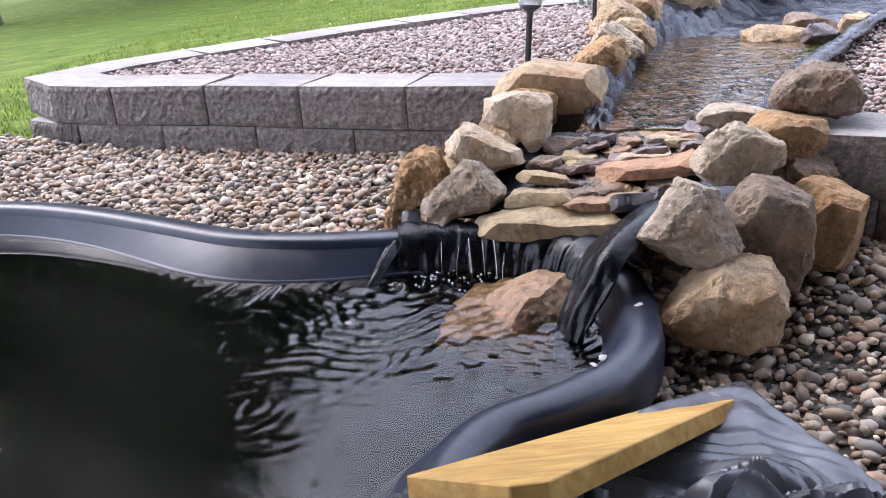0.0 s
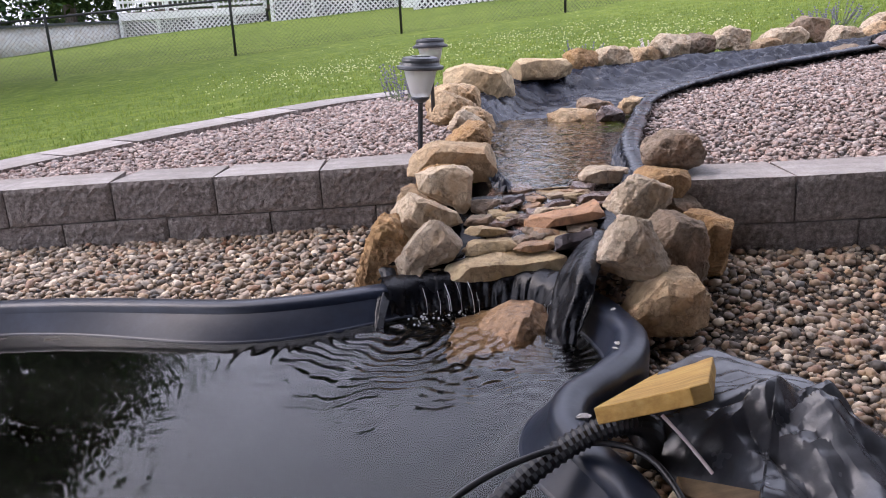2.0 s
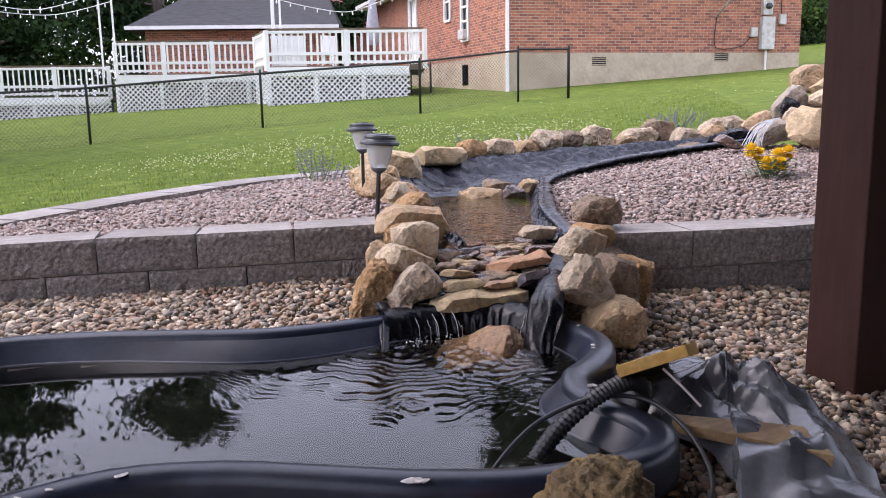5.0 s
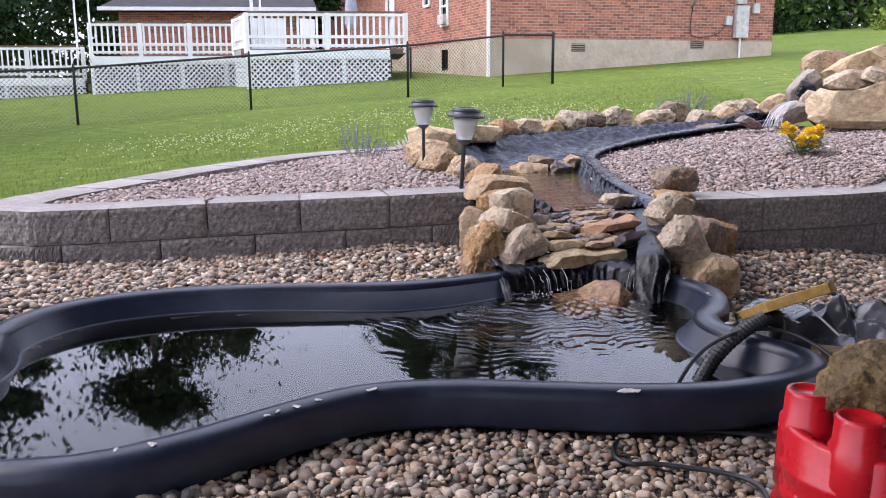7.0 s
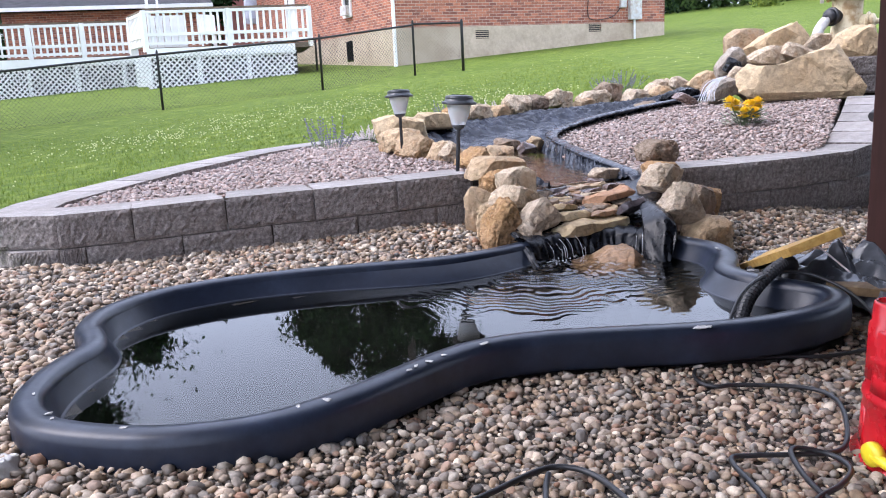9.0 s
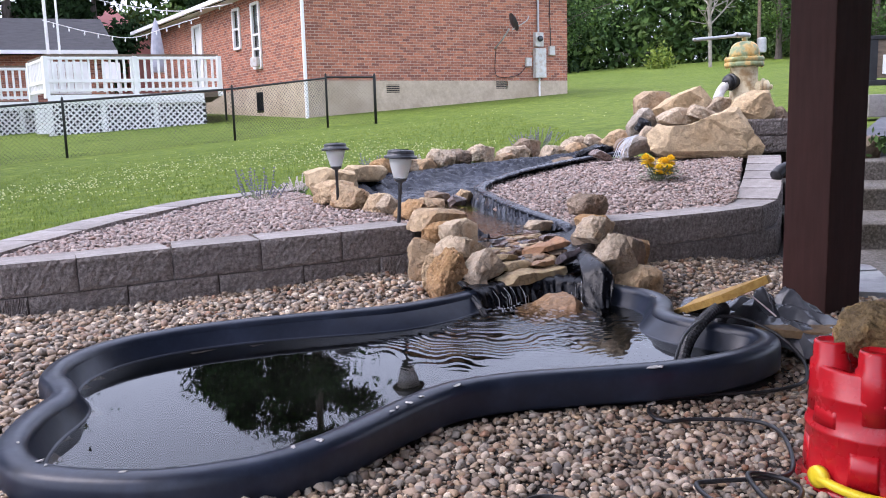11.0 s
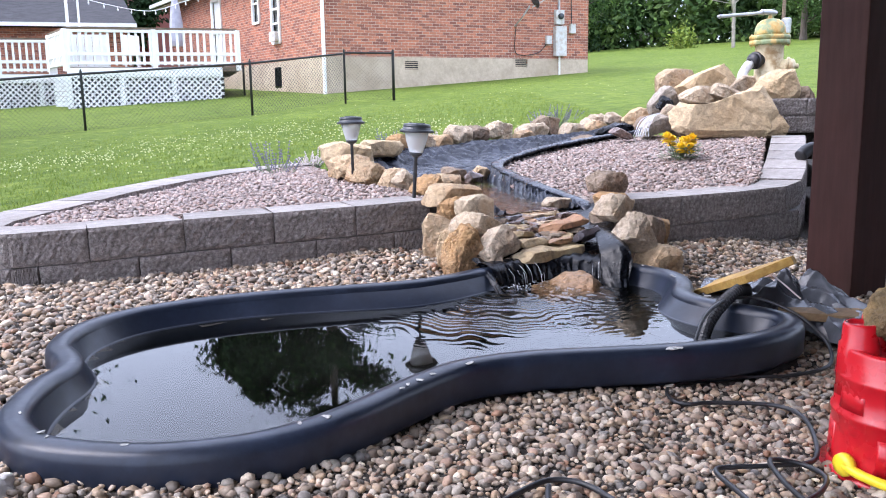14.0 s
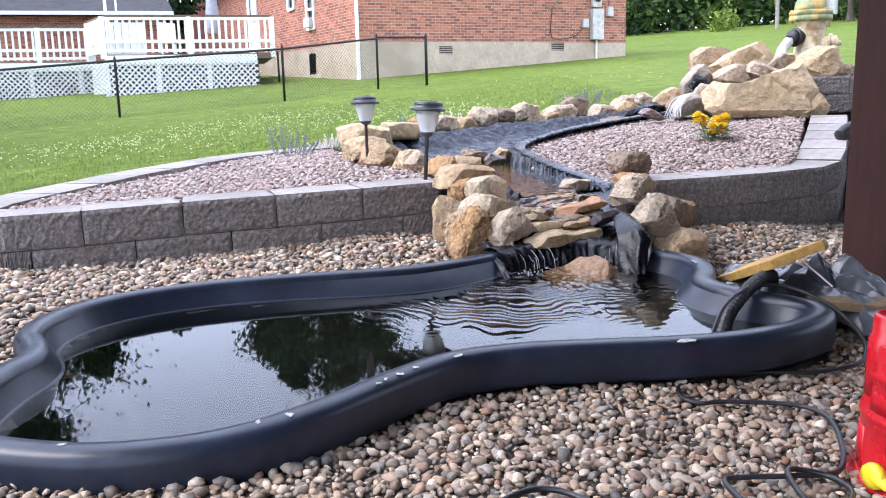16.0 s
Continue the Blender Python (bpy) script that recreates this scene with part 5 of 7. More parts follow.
# ---------------------------------------------------------------- rock pile and hydrant
P = "rocks of the upper spring"
HUGE = [(-1, -0.2), (-0.9, 0.12), (-0.76, 0.36), (-0.6, 0.2), (-0.26, 0.28), (0.13, 0.58), (0.4, 0.82), (0.56, 1.05), (0.68, 0.9), (0.74, 0.4), (0.86, -0.15), (1, -0.6), (0.95, -1), (-0.9, -0.95), (-0.98, -0.55)]
BLOCK = [(-0.95, 0.8), (-0.3, 1), (1, 0.9), (1, -0.7), (0.6, -1), (-0.9, -0.95), (-1, -0.3)]
RIDGE = [(-1, -0.7), (-0.3, 0.2), (0.3, 0.9), (0.6, 1), (0.95, 0.2), (1, -0.6), (0, -0.9)]
for k, (x, y, z, sx, sy, sz, rot, mt, lab, form) in enumerate((
        (3.06, 2.38, 0.54, 0.7, 0.18, 0.32, (-12, 0, -44), "smoothsand", "huge slanted tan sandstone slab leaning on the pile", HUGE),
        (3.5, 3.02, 0.755, 0.25, 0.22, 0.16, (0, 0, -40), "sandstone", "squared tan-brown block stone on the pile", BLOCK),
        (3.47, 2.8, 0.745, 0.41, 0.24, 0.22, (0, 0, -44), "smoothsand", "peaked tan boulder above the spring", RIDGE),
        (3.24, 2.67, 0.645, 0.31, 0.18, 0.12, (0, 0, -40), "palestone", "flat pale stone on the spring", LOAF),
        (3.365, 2.545, 0.66, 0.24, 0.16, 0.11, (0, 0, -40), "palestone", "small pale stone wedged in the pile", SLOPE),
        (3.72, 2.385, 0.7, 0.33, 0.24, 0.22, (0, 0, -44), "smoothsand", "tan boulder below the hydrant", LOAF),
        (3.88, 2.26, 0.63, 0.16, 0.14, 0.13, (0, 0, 10), "brownstone", "small brown rock beside the terrace wall", KNOB),
        (3.14, 2.88, 0.62, 0.19, 0.16, 0.2, (0, 0, -40), "greystone", "grey stone at the spring's mouth", LEAN),
        (2.93, 2.79, 0.45, 0.26, 0.18, 0.16, (0, 0, -40), "greystone", "grey-white boulder under the trickle", LEAN),
        (3.18, 3.1, 0.5, 0.27, 0.17, 0.13, (0, 6, -42), "sandstone", "tan rock at the head of the stream", LOAF),
        (3.02, 2.74, 0.54, 0.15, 0.13, 0.1, (0, 0, -40), "palestone", "small pale stone above the trickle", KNOB),
        (3.3, 2.9, 0.56, 0.3, 0.2, 0.2, (0, 0, -40), "brownstone", "brown stone filling the middle of the pile", CUBE),
        (3.42, 2.74, 0.52, 0.6, 0.36, 0.3, (0, 0, -44), "brownstone", "broad brown stone at the core of the pile", CUBE),
        (3.12, 2.62, 0.47, 0.4, 0.26, 0.22, (0, 0, -44), "brownstone", "brown stone packed behind the slanted slab", LOAF),
        (3.61, 2.585, 0.715, 0.24, 0.16, 0.12, (0, 0, -30), "palestone", "pale stone holding the inlet pipe", LOAF))):
    shaped("boulder", (x, y, z), (sx * 1.05, sy, sz * 1.06), rot, mt, 160 + k, lab, form, 0.065 if mt == "smoothsand" else 0.08, 4, P)
for k, (x, y, z, sx, sy, sz, mt, lab, form) in enumerate(((3.2, 3.3, 0.475, 0.2, 0.15, 0.14, "palestone", "pale rock at the head of the stream", SLOPE), (3.12, 3.43, 0.44, 0.19, 0.13, 0.1, "sandstone", "flat tan rock at the head of the stream", LOAF),
                                                          (3.1, 2.99, 0.45, 0.16, 0.13, 0.13, "brownstone", "brown stone wedged beside the trickle", KNOB))):
    shaped("boulder", (x, y, z), (sx, sy, sz), (0, 4, -42), mt, 230 + k, lab, form, 0.09, 4, P)
shaped("liner_scrap", (2.98, 3.15, 0.425), (0.34, 0.14, 0.07), (0, -4, -42), "wetliner", 193, "folded end of the black liner under the head stones", LOAF, 0.2, 4, "", "liner")
shaped("liner_scrap", (3.03, 2.79, 0.6), (0.12, 0.08, 0.1), (10, 0, -40), "wetliner", 191, "crumpled black rubber liner below the spring stone", KNOB, 0.16, 4, "", "liner")
shaped("stream_stone", (2.66, 2.86, 0.41), (0.17, 0.1, 0.07), (0, 8, -36), "wetstone", 192, "brown wet stone at the foot of the trickle", SLOPE, 0.1, 3, "stones in the stream")
rk = random.Random(57)
for k in range(11):
    f = (k + rk.uniform(0.1, 0.9)) / 11
    top = Vector((2.845, 2.765, 0.525)) + Vector((0.05, -0.03, 0.012)) * f
    foot = Vector((2.655, 2.775, 0.392)) + Vector((0.1, -0.055, -0.004)) * f
    bow = Vector((-0.02, 0.01, 0.02)) * rk.uniform(0.5, 1.2)
    mid = [top.lerp(foot, g) + bow * (4 * g * (1 - g)) + Vector((rk.uniform(-0.006, 0.006), rk.uniform(-0.004, 0.004), rk.uniform(-0.004, 0.004))) for g in (0.25, 0.5, 0.78)]
    tagged(mesh_object("water_trickle", tube([top, *mid, foot], rk.uniform(0.0015, 0.0036), 6, 20), M["strand"], smooth=True), "thin white trickle of water running off the spring rock", "water", "trickles at the spring")
TERRACE = [(3.36, 2.24), (3.75, 1.95), (4.5, 2.05), (4.9, 2.9), (4.4, 3.15), (3.8, 3.05), (3.55, 2.75)]
bed("ground_terrace", TERRACE, lambda x, y: 0.59, "raised earth terrace around the hydrant")
block_wall("wall_terrace", [(3.22, 2.2), (3.5, 2.0), (3.8, 1.8)], 2, 0.4, "grey concrete block wall below the hydrant")


def hydrant(at):
    h = thing("fire_hydrant", "weathered cream fire hydrant with a flaking green top", "fire hydrant", at, 30)
    part("barrel", turned([(0.13, 0), (0.13, 0.03), (0.1, 0.035), (0.098, 0.34), (0.105, 0.36)], 28), M["hydrant"], h, smooth=True)
    fl = part("flange", turned([(0.135, 0.355), (0.14, 0.36), (0.14, 0.385), (0.136, 0.387), (0.136, 0.392), (0.14, 0.394), (0.14, 0.418), (0.132, 0.424)], 28), M["hydrant_green"], h, "green bolted flange", True)
    for k in range(8):
        a = k * math.pi / 4
        part("bolt", turned([(0.009, 0.345), (0.009, 0.355), (0.009, 0.43), (0.004, 0.434)], 6, Matrix.Translation((0.124 * math.cos(a), 0.124 * math.sin(a), 0))), M["hydrant_green"], fl)
    part("bonnet", turned([(0.11, 0.42), (0.108, 0.45), (0.102, 0.48), (0.088, 0.51), (0.06, 0.532), (0.03, 0.54)], 28), M["hydrant_green"], h, "faded green domed bonnet", True)
    part("operating_nut", turned([(0.022, 0.535), (0.02, 0.565), (0.012, 0.57)], 5), M["hydrant_green"], h)
    for a, big in ((-105, False), (134, True)):
        rot = Matrix.Rotation(radians(a), 4, "Z") @ Matrix.Translation((0, 0, 0.245 if big else 0.2)) @ Matrix.Rotation(radians(90), 4, "Y")
        s = 0.95 if big else 1.0
        noz = part("nozzle", turned([(0.05 * s, 0.08), (0.05 * s, 0.125), (0.066 * s, 0.128), (0.066 * s, 0.142), (0.05 * s, 0.146)], 20, rot), M["black" if big else "hydrant"], h, "black hose coupling" if big else "", True)
        part("cap", turned([(0.055 * s, 0.146), (0.052 * s, 0.17), (0.03 * s, 0.182), (0.018, 0.184), (0.018, 0.2), (0.01, 0.204)], 20, rot), M["black" if big else "hydrant"], noz, "", True)
    w = part("wrench", tube([(-0.56, 0.36, 0.52), (-0.3, 0.19, 0.55), (-0.05, 0.04, 0.58)], 0.012, 8), M["steel"], h, "grey steel hydrant wrench", True)
    part("socket", tube([(-0.1, 0.07, 0.578), (0.0, 0.005, 0.585), (0.05, -0.03, 0.582)], 0.02, 8), M["steel"], w, "", True)


hydrant((4.06, 2.6, 0.645))
tagged(mesh_object("inlet_pipe", tube([(3.935, 2.655, 0.885), (3.87, 2.655, 0.855), (3.81, 2.655, 0.81), (3.76, 2.645, 0.76)], 0.034, 14), M["oldplastic"], smooth=True), "short white plastic inlet pipe fed by the hydrant", "pipe")

# ---------------------------------------------------------------- solar lamps
def solar_lamp(at, lean):
    l = thing("solar_lamp", "black solar path light with a frosted clear shade", "garden lamp", at, 0, "solar path lights")
    l.matrix_world = pose(*at, *lean) @ Matrix.Diagonal((1.12, 1.12, 1, 1))
    part("pole", turned([(0.0065, -0.04), (0.0065, 0.15), (0.008, 0.152), (0.008, 0.165)], 12), M["lampcap"], l, smooth=True)
    part("collar", turned([(0.011, 0.155), (0.022, 0.165), (0.024, 0.172)], 20), M["lampcap"], l, smooth=True)
    sh = part("shade", turned([(0.023, 0.171), (0.028, 0.19), (0.036, 0.22), (0.041, 0.248)], 28), M["clear"], l, "frosted clear plastic shade", True)
    cap = part("cap", turned([(0.04, 0.247), (0.056, 0.247), (0.059, 0.251), (0.058, 0.256), (0.05, 0.259), (0.046, 0.266), (0.047, 0.272), (0.044, 0.279), (0.03, 0.281)], 32), M["lampcap"], l, "dark grey stepped cap")
    part("solar_panel", boxed(-0.019, 0.019, -0.019, 0.019, 0.281, 0.2835), M["glass"], cap, "small dark solar cell")
    for k in range(14):
        a = k * 2 * math.pi / 14
        bm = bmesh.new()
        bar(bm, (0.0235 * math.cos(a), 0.0235 * math.sin(a), 0.174), (0.0405 * math.cos(a), 0.0405 * math.sin(a), 0.246), 0.0016)
        part("rib", bm, M["clear"], sh)


solar_lamp((0.215, 2.06, 0.262), (2, 3, 0))
solar_lamp((0.475, 2.81, 0.282), (-1, 2, 40))

# ---------------------------------------------------------------- red bucket and the rock on it
def castle_bucket(at):
    b = thing("toy_bucket", "red plastic castle-shaped toy bucket standing upside down", "toy bucket", at, 35)
    part("body", turned([(0.108, 0.0), (0.118, 0.003), (0.119, 0.008), (0.108, 0.012), (0.1055, 0.016), (0.104, 0.098), (0.1065, 0.101), (0.106, 0.106), (0.102, 0.109), (0.1005, 0.158), (0.103, 0.161), (0.1025, 0.166), (0.099, 0.169), (0.0975, 0.206),
                         (0.095, 0.21), (0.082, 0.21), (0.08, 0.2), (0.03, 0.198)], 48), M["red"], b, smooth=True)

    def arc(r0, r1, a0, a1, z0, z1, n=7):
        bm = bmesh.new()
        rings = []
        for k in range(n + 1):
            a = a0 + (a1 - a0) * k / n
            rings.append([bm.verts.new((r * math.cos(a), r * math.sin(a), z)) for r, z in ((r0, z0), (r1, z0), (r1 - 0.003, z1), (r0, z1))])
        for p, q in zip(rings, rings[1:]):
            for k in range(4):
                bm.faces.new((p[k - 1], p[k], q[k], q[k - 1]))
        bm.faces.new(rings[0])
        bm.faces.new(rings[-1][::-1])
        bmesh.ops.recalc_face_normals(bm, faces=bm.faces)
        bmesh.ops.bevel(bm, geom=[e for e in bm.edges if e.calc_face_angle(0) > 0.6], offset=0.0022, segments=2, affect="EDGES")
        return bm

    for k in range(5):
        a = radians(72 * k + 4)
        m = Matrix.Rotation(radians(72 * k + 165), 4, "Z") @ Matrix.Translation((0.072, 0, 0))
        part("turret", turned([(0.033, 0.13), (0.032, 0.19), (0.031, 0.214), (0.0275, 0.218), (0.0265, 0.244), (0.025, 0.2485), (0.021, 0.2485), (0.0195, 0.244), (0.001, 0.244)], 24, m), M["red"], b, smooth=True)
        part("panel", arc(0.094, 0.1032, a + 0.45, a + 1.0, 0.111, 0.15), M["red"], b, smooth=True)
        part("panel", arc(0.099, 0.1078, a - 0.05, a + 0.42, 0.02, 0.084), M["red"], b, smooth=True)
    h = part("handle", tube([(-0.068, 0.098, 0.03), (-0.094, 0.078, 0.026), (-0.114, 0.042, 0.02), (-0.121, 0.0, 0.015), (-0.115, -0.05, 0.012), (-0.1, -0.085, 0.012)], 0.0085, 8), M["yellow"], b, "yellow plastic handle", True)
    part("knob", turned([(0.006, -0.006), (0.018, -0.006), (0.019, 0.0), (0.018, 0.007), (0.007, 0.009)], 20, Matrix.Translation((-0.066, 0.097, 0.031)) @ Matrix.Rotation(radians(124), 4, "Z") @ Matrix.Rotation(radians(90), 4, "Y")), M["yellow"], h, "", True)



castle_bucket((-0.425, 0.083, 0.006))
shaped("boulder", (-0.42, 0.092, 0.268), (0.125, 0.1, 0.088), (6, -4, -42), "mossrock", 301, "rough brown mossy rock lying on the red bucket", LOAF, 0.2)

# ---------------------------------------------------------------- boards, sheet, hose and cables by the post
def board_shape(name, corners, thick, mat, label):
    """A sawn board: its top face by corners, extruded downwards."""
    bm = bmesh.new()
    a, b, c = Vector(corners[0]), Vector(corners[1]), Vector(corners[3])
    n = (b - a).cross(c - a).normalized()
    n = n if n.z > 0 else -n
    top = [bm.verts.new(Vector(p)) for p in corners]
    low = [bm.verts.new(Vector(p) - n * thick) for p in corners]
    bm.faces.new(top)
    bm.faces.new(low[::-1])
    for i in range(len(corners)):
        bm.faces.new((top[i - 1], top[i], low[i], low[i - 1]))
    bmesh.ops.recalc_face_normals(bm, faces=bm.faces)
    bmesh.ops.bevel(bm, geom=list(bm.edges), offset=0.0012, segments=1, affect="EDGES")
    return tagged(mesh_object(name, bm, M[mat]), label, "board")


board_shape("board", [(0.028, 0.603, 0.192), (0.113, 0.53, 0.236), (0.143, 0.537, 0.234), (0.385, 0.875, 0.087), (0.29, 0.9, 0.062)], 0.021, "board", "short yellow pine board propped on the pond rim")
board_shape("board", [(0.117, 0.557, 0.105), (0.301, 0.421, 0.092), (0.239, 0.331, 0.088), (0.104, 0.524, 0.102)], 0.02, "oldboard", "weathered board end lying on the plastic sheet")
tagged(mesh_object("wood_strip", tube([(0.1, 0.566, 0.186), (0.118, 0.54, 0.16), (0.135, 0.51, 0.13)], 0.0022, 6), M["paleflower"]), "thin pale wooden strip under the board", "wood strip")


def zigzag(v):
    """A sharp wave between 0 and 1."""
    return abs((v % 1.0) * 2 - 1)


def plastic_sheet():
    """A crumpled sheet of dark plastic heaped by the post."""
    edge = [(0.27, 0.885, 0), (0.34, 0.92, 0), (0.417, 0.957, 0), (0.44, 0.885, 0), (0.47, 0.815, 0), (0.505, 0.74, 0), (0.5, 0.62, 0), (0.47, 0.5, 0), (0.38, 0.36, 0), (0.26, 0.24, 0), (0.12, 0.24, 0), (0.06, 0.34, 0), (0.12, 0.42, 0), (0.17, 0.55, 0), (0.16, 0.68, 0), (0.19, 0.82, 0)]
    ring = []
    for a, b in zip(edge, edge[1:] + edge[:1]):
        ring += [Vector(a).lerp(Vector(b), q / 11) for q in range(11)]
    c = Vector((0.34, 0.66, 0))
    verts, faces, n, k = [], [], len(ring), 54
    for j in range(k + 1):
        f = j / k
        for i in range(n):
            p = ring[i].lerp(c, f)
            flat = float(smooth01(p.y, 0.66, 0.76))
            h = 0.014 + (0.03 + 0.03 * flat) * float(smooth01(f, 0.0, 0.1 if flat > 0.5 else 0.35)) + 0.022 * math.exp(-((p.x - 0.33) ** 2 + (p.y - 0.6) ** 2) / 0.01)
            crease = (1 - 0.8 * flat) * (0.05 * zigzag(3.6 * (0.8 * p.x + 0.6 * p.y) + 0.9 * noise.noise(p * 3)) + 0.034 * zigzag(7.5 * (0.45 * p.x - 0.9 * p.y) + 1.2 * noise.noise(p * 4))) + (0.016 - 0.009 * flat) * zigzag(13 * (0.9 * p.x - 0.3 * p.y) + 1.5 * noise.noise(p * 7)) + 0.004 * zigzag(31 * (0.3 * p.x + 0.9 * p.y) + 1.5 * noise.noise(p * 9))
            verts.append((p.x, p.y, h + crease * (0.4 + f)))
    for j in range(k):
        for i in range(n):
            faces.append((j * n + i, j * n + (i + 1) % n, (j + 1) * n + (i + 1) % n, (j + 1) * n + i))
    ob = raw_mesh("plastic_sheet", verts, faces, M["sheet"], smooth=True)
    ob.data.set_sharp_from_angle(angle=radians(30))
    tagged(ob, "crumpled shiny dark grey plastic sheet on the gravel", "plastic sheet")


M["sheet"] = material("dark_grey_plastic_sheet", [(0.3, (0.06, 0.065, 0.074)), (0.5, (0.1, 0.106, 0.118)), (0.72, (0.17, 0.178, 0.192))], 9, 0.24, 0.35, 60, stain=(5, (0.5, 0.5, 0.52)), dist=0.003)
plastic_sheet()
hose = tube([(-0.16, 0.62, 0.0), (-0.13, 0.62, 0.04), (-0.06, 0.64, 0.085), (0.015, 0.64, 0.126), (0.075, 0.635, 0.144), (0.12, 0.645, 0.13), (0.15, 0.67, 0.09), (0.16, 0.7, 0.04)], 0.0135, 12, 110, ridged=0.22)
tagged(mesh_object("pump_hose", hose, M["black"]), "black corrugated pump hose running into the pond", "hose")
cable = tube([(-0.28, 0.56, 0.0), (-0.25, 0.57, 0.06), (-0.13, 0.612, 0.115), (0.01, 0.635, 0.128), (0.088, 0.591, 0.124), (0.095, 0.5, 0.1), (0.07, 0.42, 0.06), (0.02, 0.38, 0.034), (-0.057, 0.365, 0.03), (-0.154, 0.4, 0.028),
              (-0.231, 0.466, 0.028), (-0.33, 0.53, 0.026), (-0.405, 0.532, 0.026), (-0.45, 0.49, 0.026), (-0.445, 0.455, 0.026), (-0.41, 0.433, 0.026), (-0.339, 0.347, 0.026), (-0.346, 0.285, 0.026), (-0.425, 0.222, 0.026), (-0.53, 0.175, 0.026),
              (-0.6, 0.21, 0.028), (-0.648, 0.249, 0.028), (-0.685, 0.262, 0.028), (-0.739, 0.18, 0.028), (-0.79, 0.12, 0.028), (-0.775, 0.09, 0.03), (-0.714, 0.112, 0.034), (-0.649, 0.112, 0.034), (-0.59, 0.13, 0.032), (-0.567, 0.177, 0.03),
              (-0.604, 0.212, 0.038), (-0.655, 0.171, 0.038), (-0.69, 0.12, 0.034), (-0.72, 0.05, 0.028), (-0.8, 0.0, 0.026), (-0.9, -0.05, 0.026)], 0.0042, 8, 420)
tagged(mesh_object("power_cable", cable, M["black"], smooth=True), "thin black power cable looping over the gravel", "cable")
cable = tube([(-1.2, 0.36, 0.026), (-1.1, 0.42, 0.026), (-1.0, 0.428, 0.028), (-0.915, 0.427, 0.03), (-0.88, 0.4, 0.03), (-0.873, 0.35, 0.028), (-0.9, 0.26, 0.026), (-0.95, 0.19, 0.026), (-1.05, 0.2, 0.026), (-1.02, 0.3, 0.03), (-0.965, 0.37, 0.03), (-0.93, 0.4, 0.038)], 0.0046, 8, 140)
tagged(mesh_object("power_cable", cable, M["black"], smooth=True), "loose loop of thin black cable on the gravel", "cable")
rock("boulder", (-1.62, 0.93, 0.04), (0.2, 0.17, 0.1), (0, 0, 20), "whitestone", 320, "big whitish stone on the gravel by the pond", 8, 0.08, 4)

# flakes of dried mud on the rim
for k, (x, y, s) in enumerate(((-1.476, 0.978, 0.016), (-1.477, 0.951, 0.012), (-1.475, 1.093, 0.01), (-1.401, 0.833, 0.014), (-0.94, 0.735, 0.011), (-0.92, 0.742, 0.014), (-0.887, 0.747, 0.018), (-0.847, 0.756, 0.013), (-0.752, 0.755, 0.022),
                               (-1.163, 0.722, 0.014), (-1.115, 0.716, 0.018), (-0.392, 0.532, 0.034), (-0.376, 0.522, 0.018), (0.241, 0.938, 0.018), (0.228, 0.92, 0.012), (0.075, 0.727, 0.024), (0.312, 1.085, 0.016))):
    bm = rock_mesh(400 + k, (s * 0.95, s * 0.5, 0.0022), 5, 0.3, 2)
    mesh = mesh_object("flake", bm, M["chip"], m=pose(x, y, RIM + 0.002, 0, 0, 47 * k))
    tagged(mesh, "dried whitish flake stuck on the pond rim", "flake", "flakes on the pond rim")


# ---------------------------------------------------------------- plants
def flower_clump(at):
    f = thing("marigold", "yellow marigold plant with bright double blooms", "flower", at)
    f.matrix_world = pose(*at) @ Matrix.Diagonal((1.2, 1.2, 0.95, 1))
    rr = random.Random(8)
    bm = bmesh.new()
    for k in range(320):
        a, r, h = rr.uniform(0, 6.28), rr.uniform(0.0, 0.09), rr.uniform(0.01, 0.085)
        p = Vector((r * math.cos(a), r * math.sin(a), h))
        d = Vector((math.cos(a), math.sin(a), rr.uniform(0.1, 0.9))).normalized() * rr.uniform(0.02, 0.04)
        s = d.cross(Vector((0, 0, 1))).normalized() * 0.006
        v = [bm.verts.new(q) for q in (p, p + d * 0.5 + s, p + d, p + d * 0.5 - s)]
        bm.faces.new(v)
    part("leaves", bm, M["herb"], f, "grey-green leaves")
    for k, (x, y, z) in enumerate(((-0.07, 0.03, 0.13), (-0.055, -0.03, 0.075), (0.0, -0.04, 0.07), (0.035, 0.0, 0.105), (0.085, 0.0, 0.115), (0.075, 0.04, 0.1), (-0.03, 0.03, 0.11))):
        st = part("stem", tube([(x * 0.3, y * 0.3, 0), (x * 0.7, y * 0.7, z * 0.6), (x, y, z)], 0.0025, 5), M["herb"], f)
        bm = bmesh.new()
        for ring in range(8):
            e = -0.7 + 0.3 * ring
            n = max(5, round(15 * math.cos(e)))
            for q in range(n):
                a = 2 * math.pi * q / n + ring * 0.7 + rr.uniform(-0.15, 0.15)
                d = Vector((math.cos(a) * math.cos(e), math.sin(a) * math.cos(e), math.sin(e) * 1.3))
                w = Vector((-math.sin(a), math.cos(a), 0)) * 0.007
                o, l = Vector((x, y, z)), rr.uniform(0.027, 0.033)
                bm.faces.new([bm.verts.new(v) for v in (o + d * 0.006, o + d * l * 0.75 + w, o + d * l, o + d * l * 0.75 - w)])
        part("bloom", bm, M["petal"], st, "bright yellow petals")


flower_clump((2.03, 2.03, 0.298))


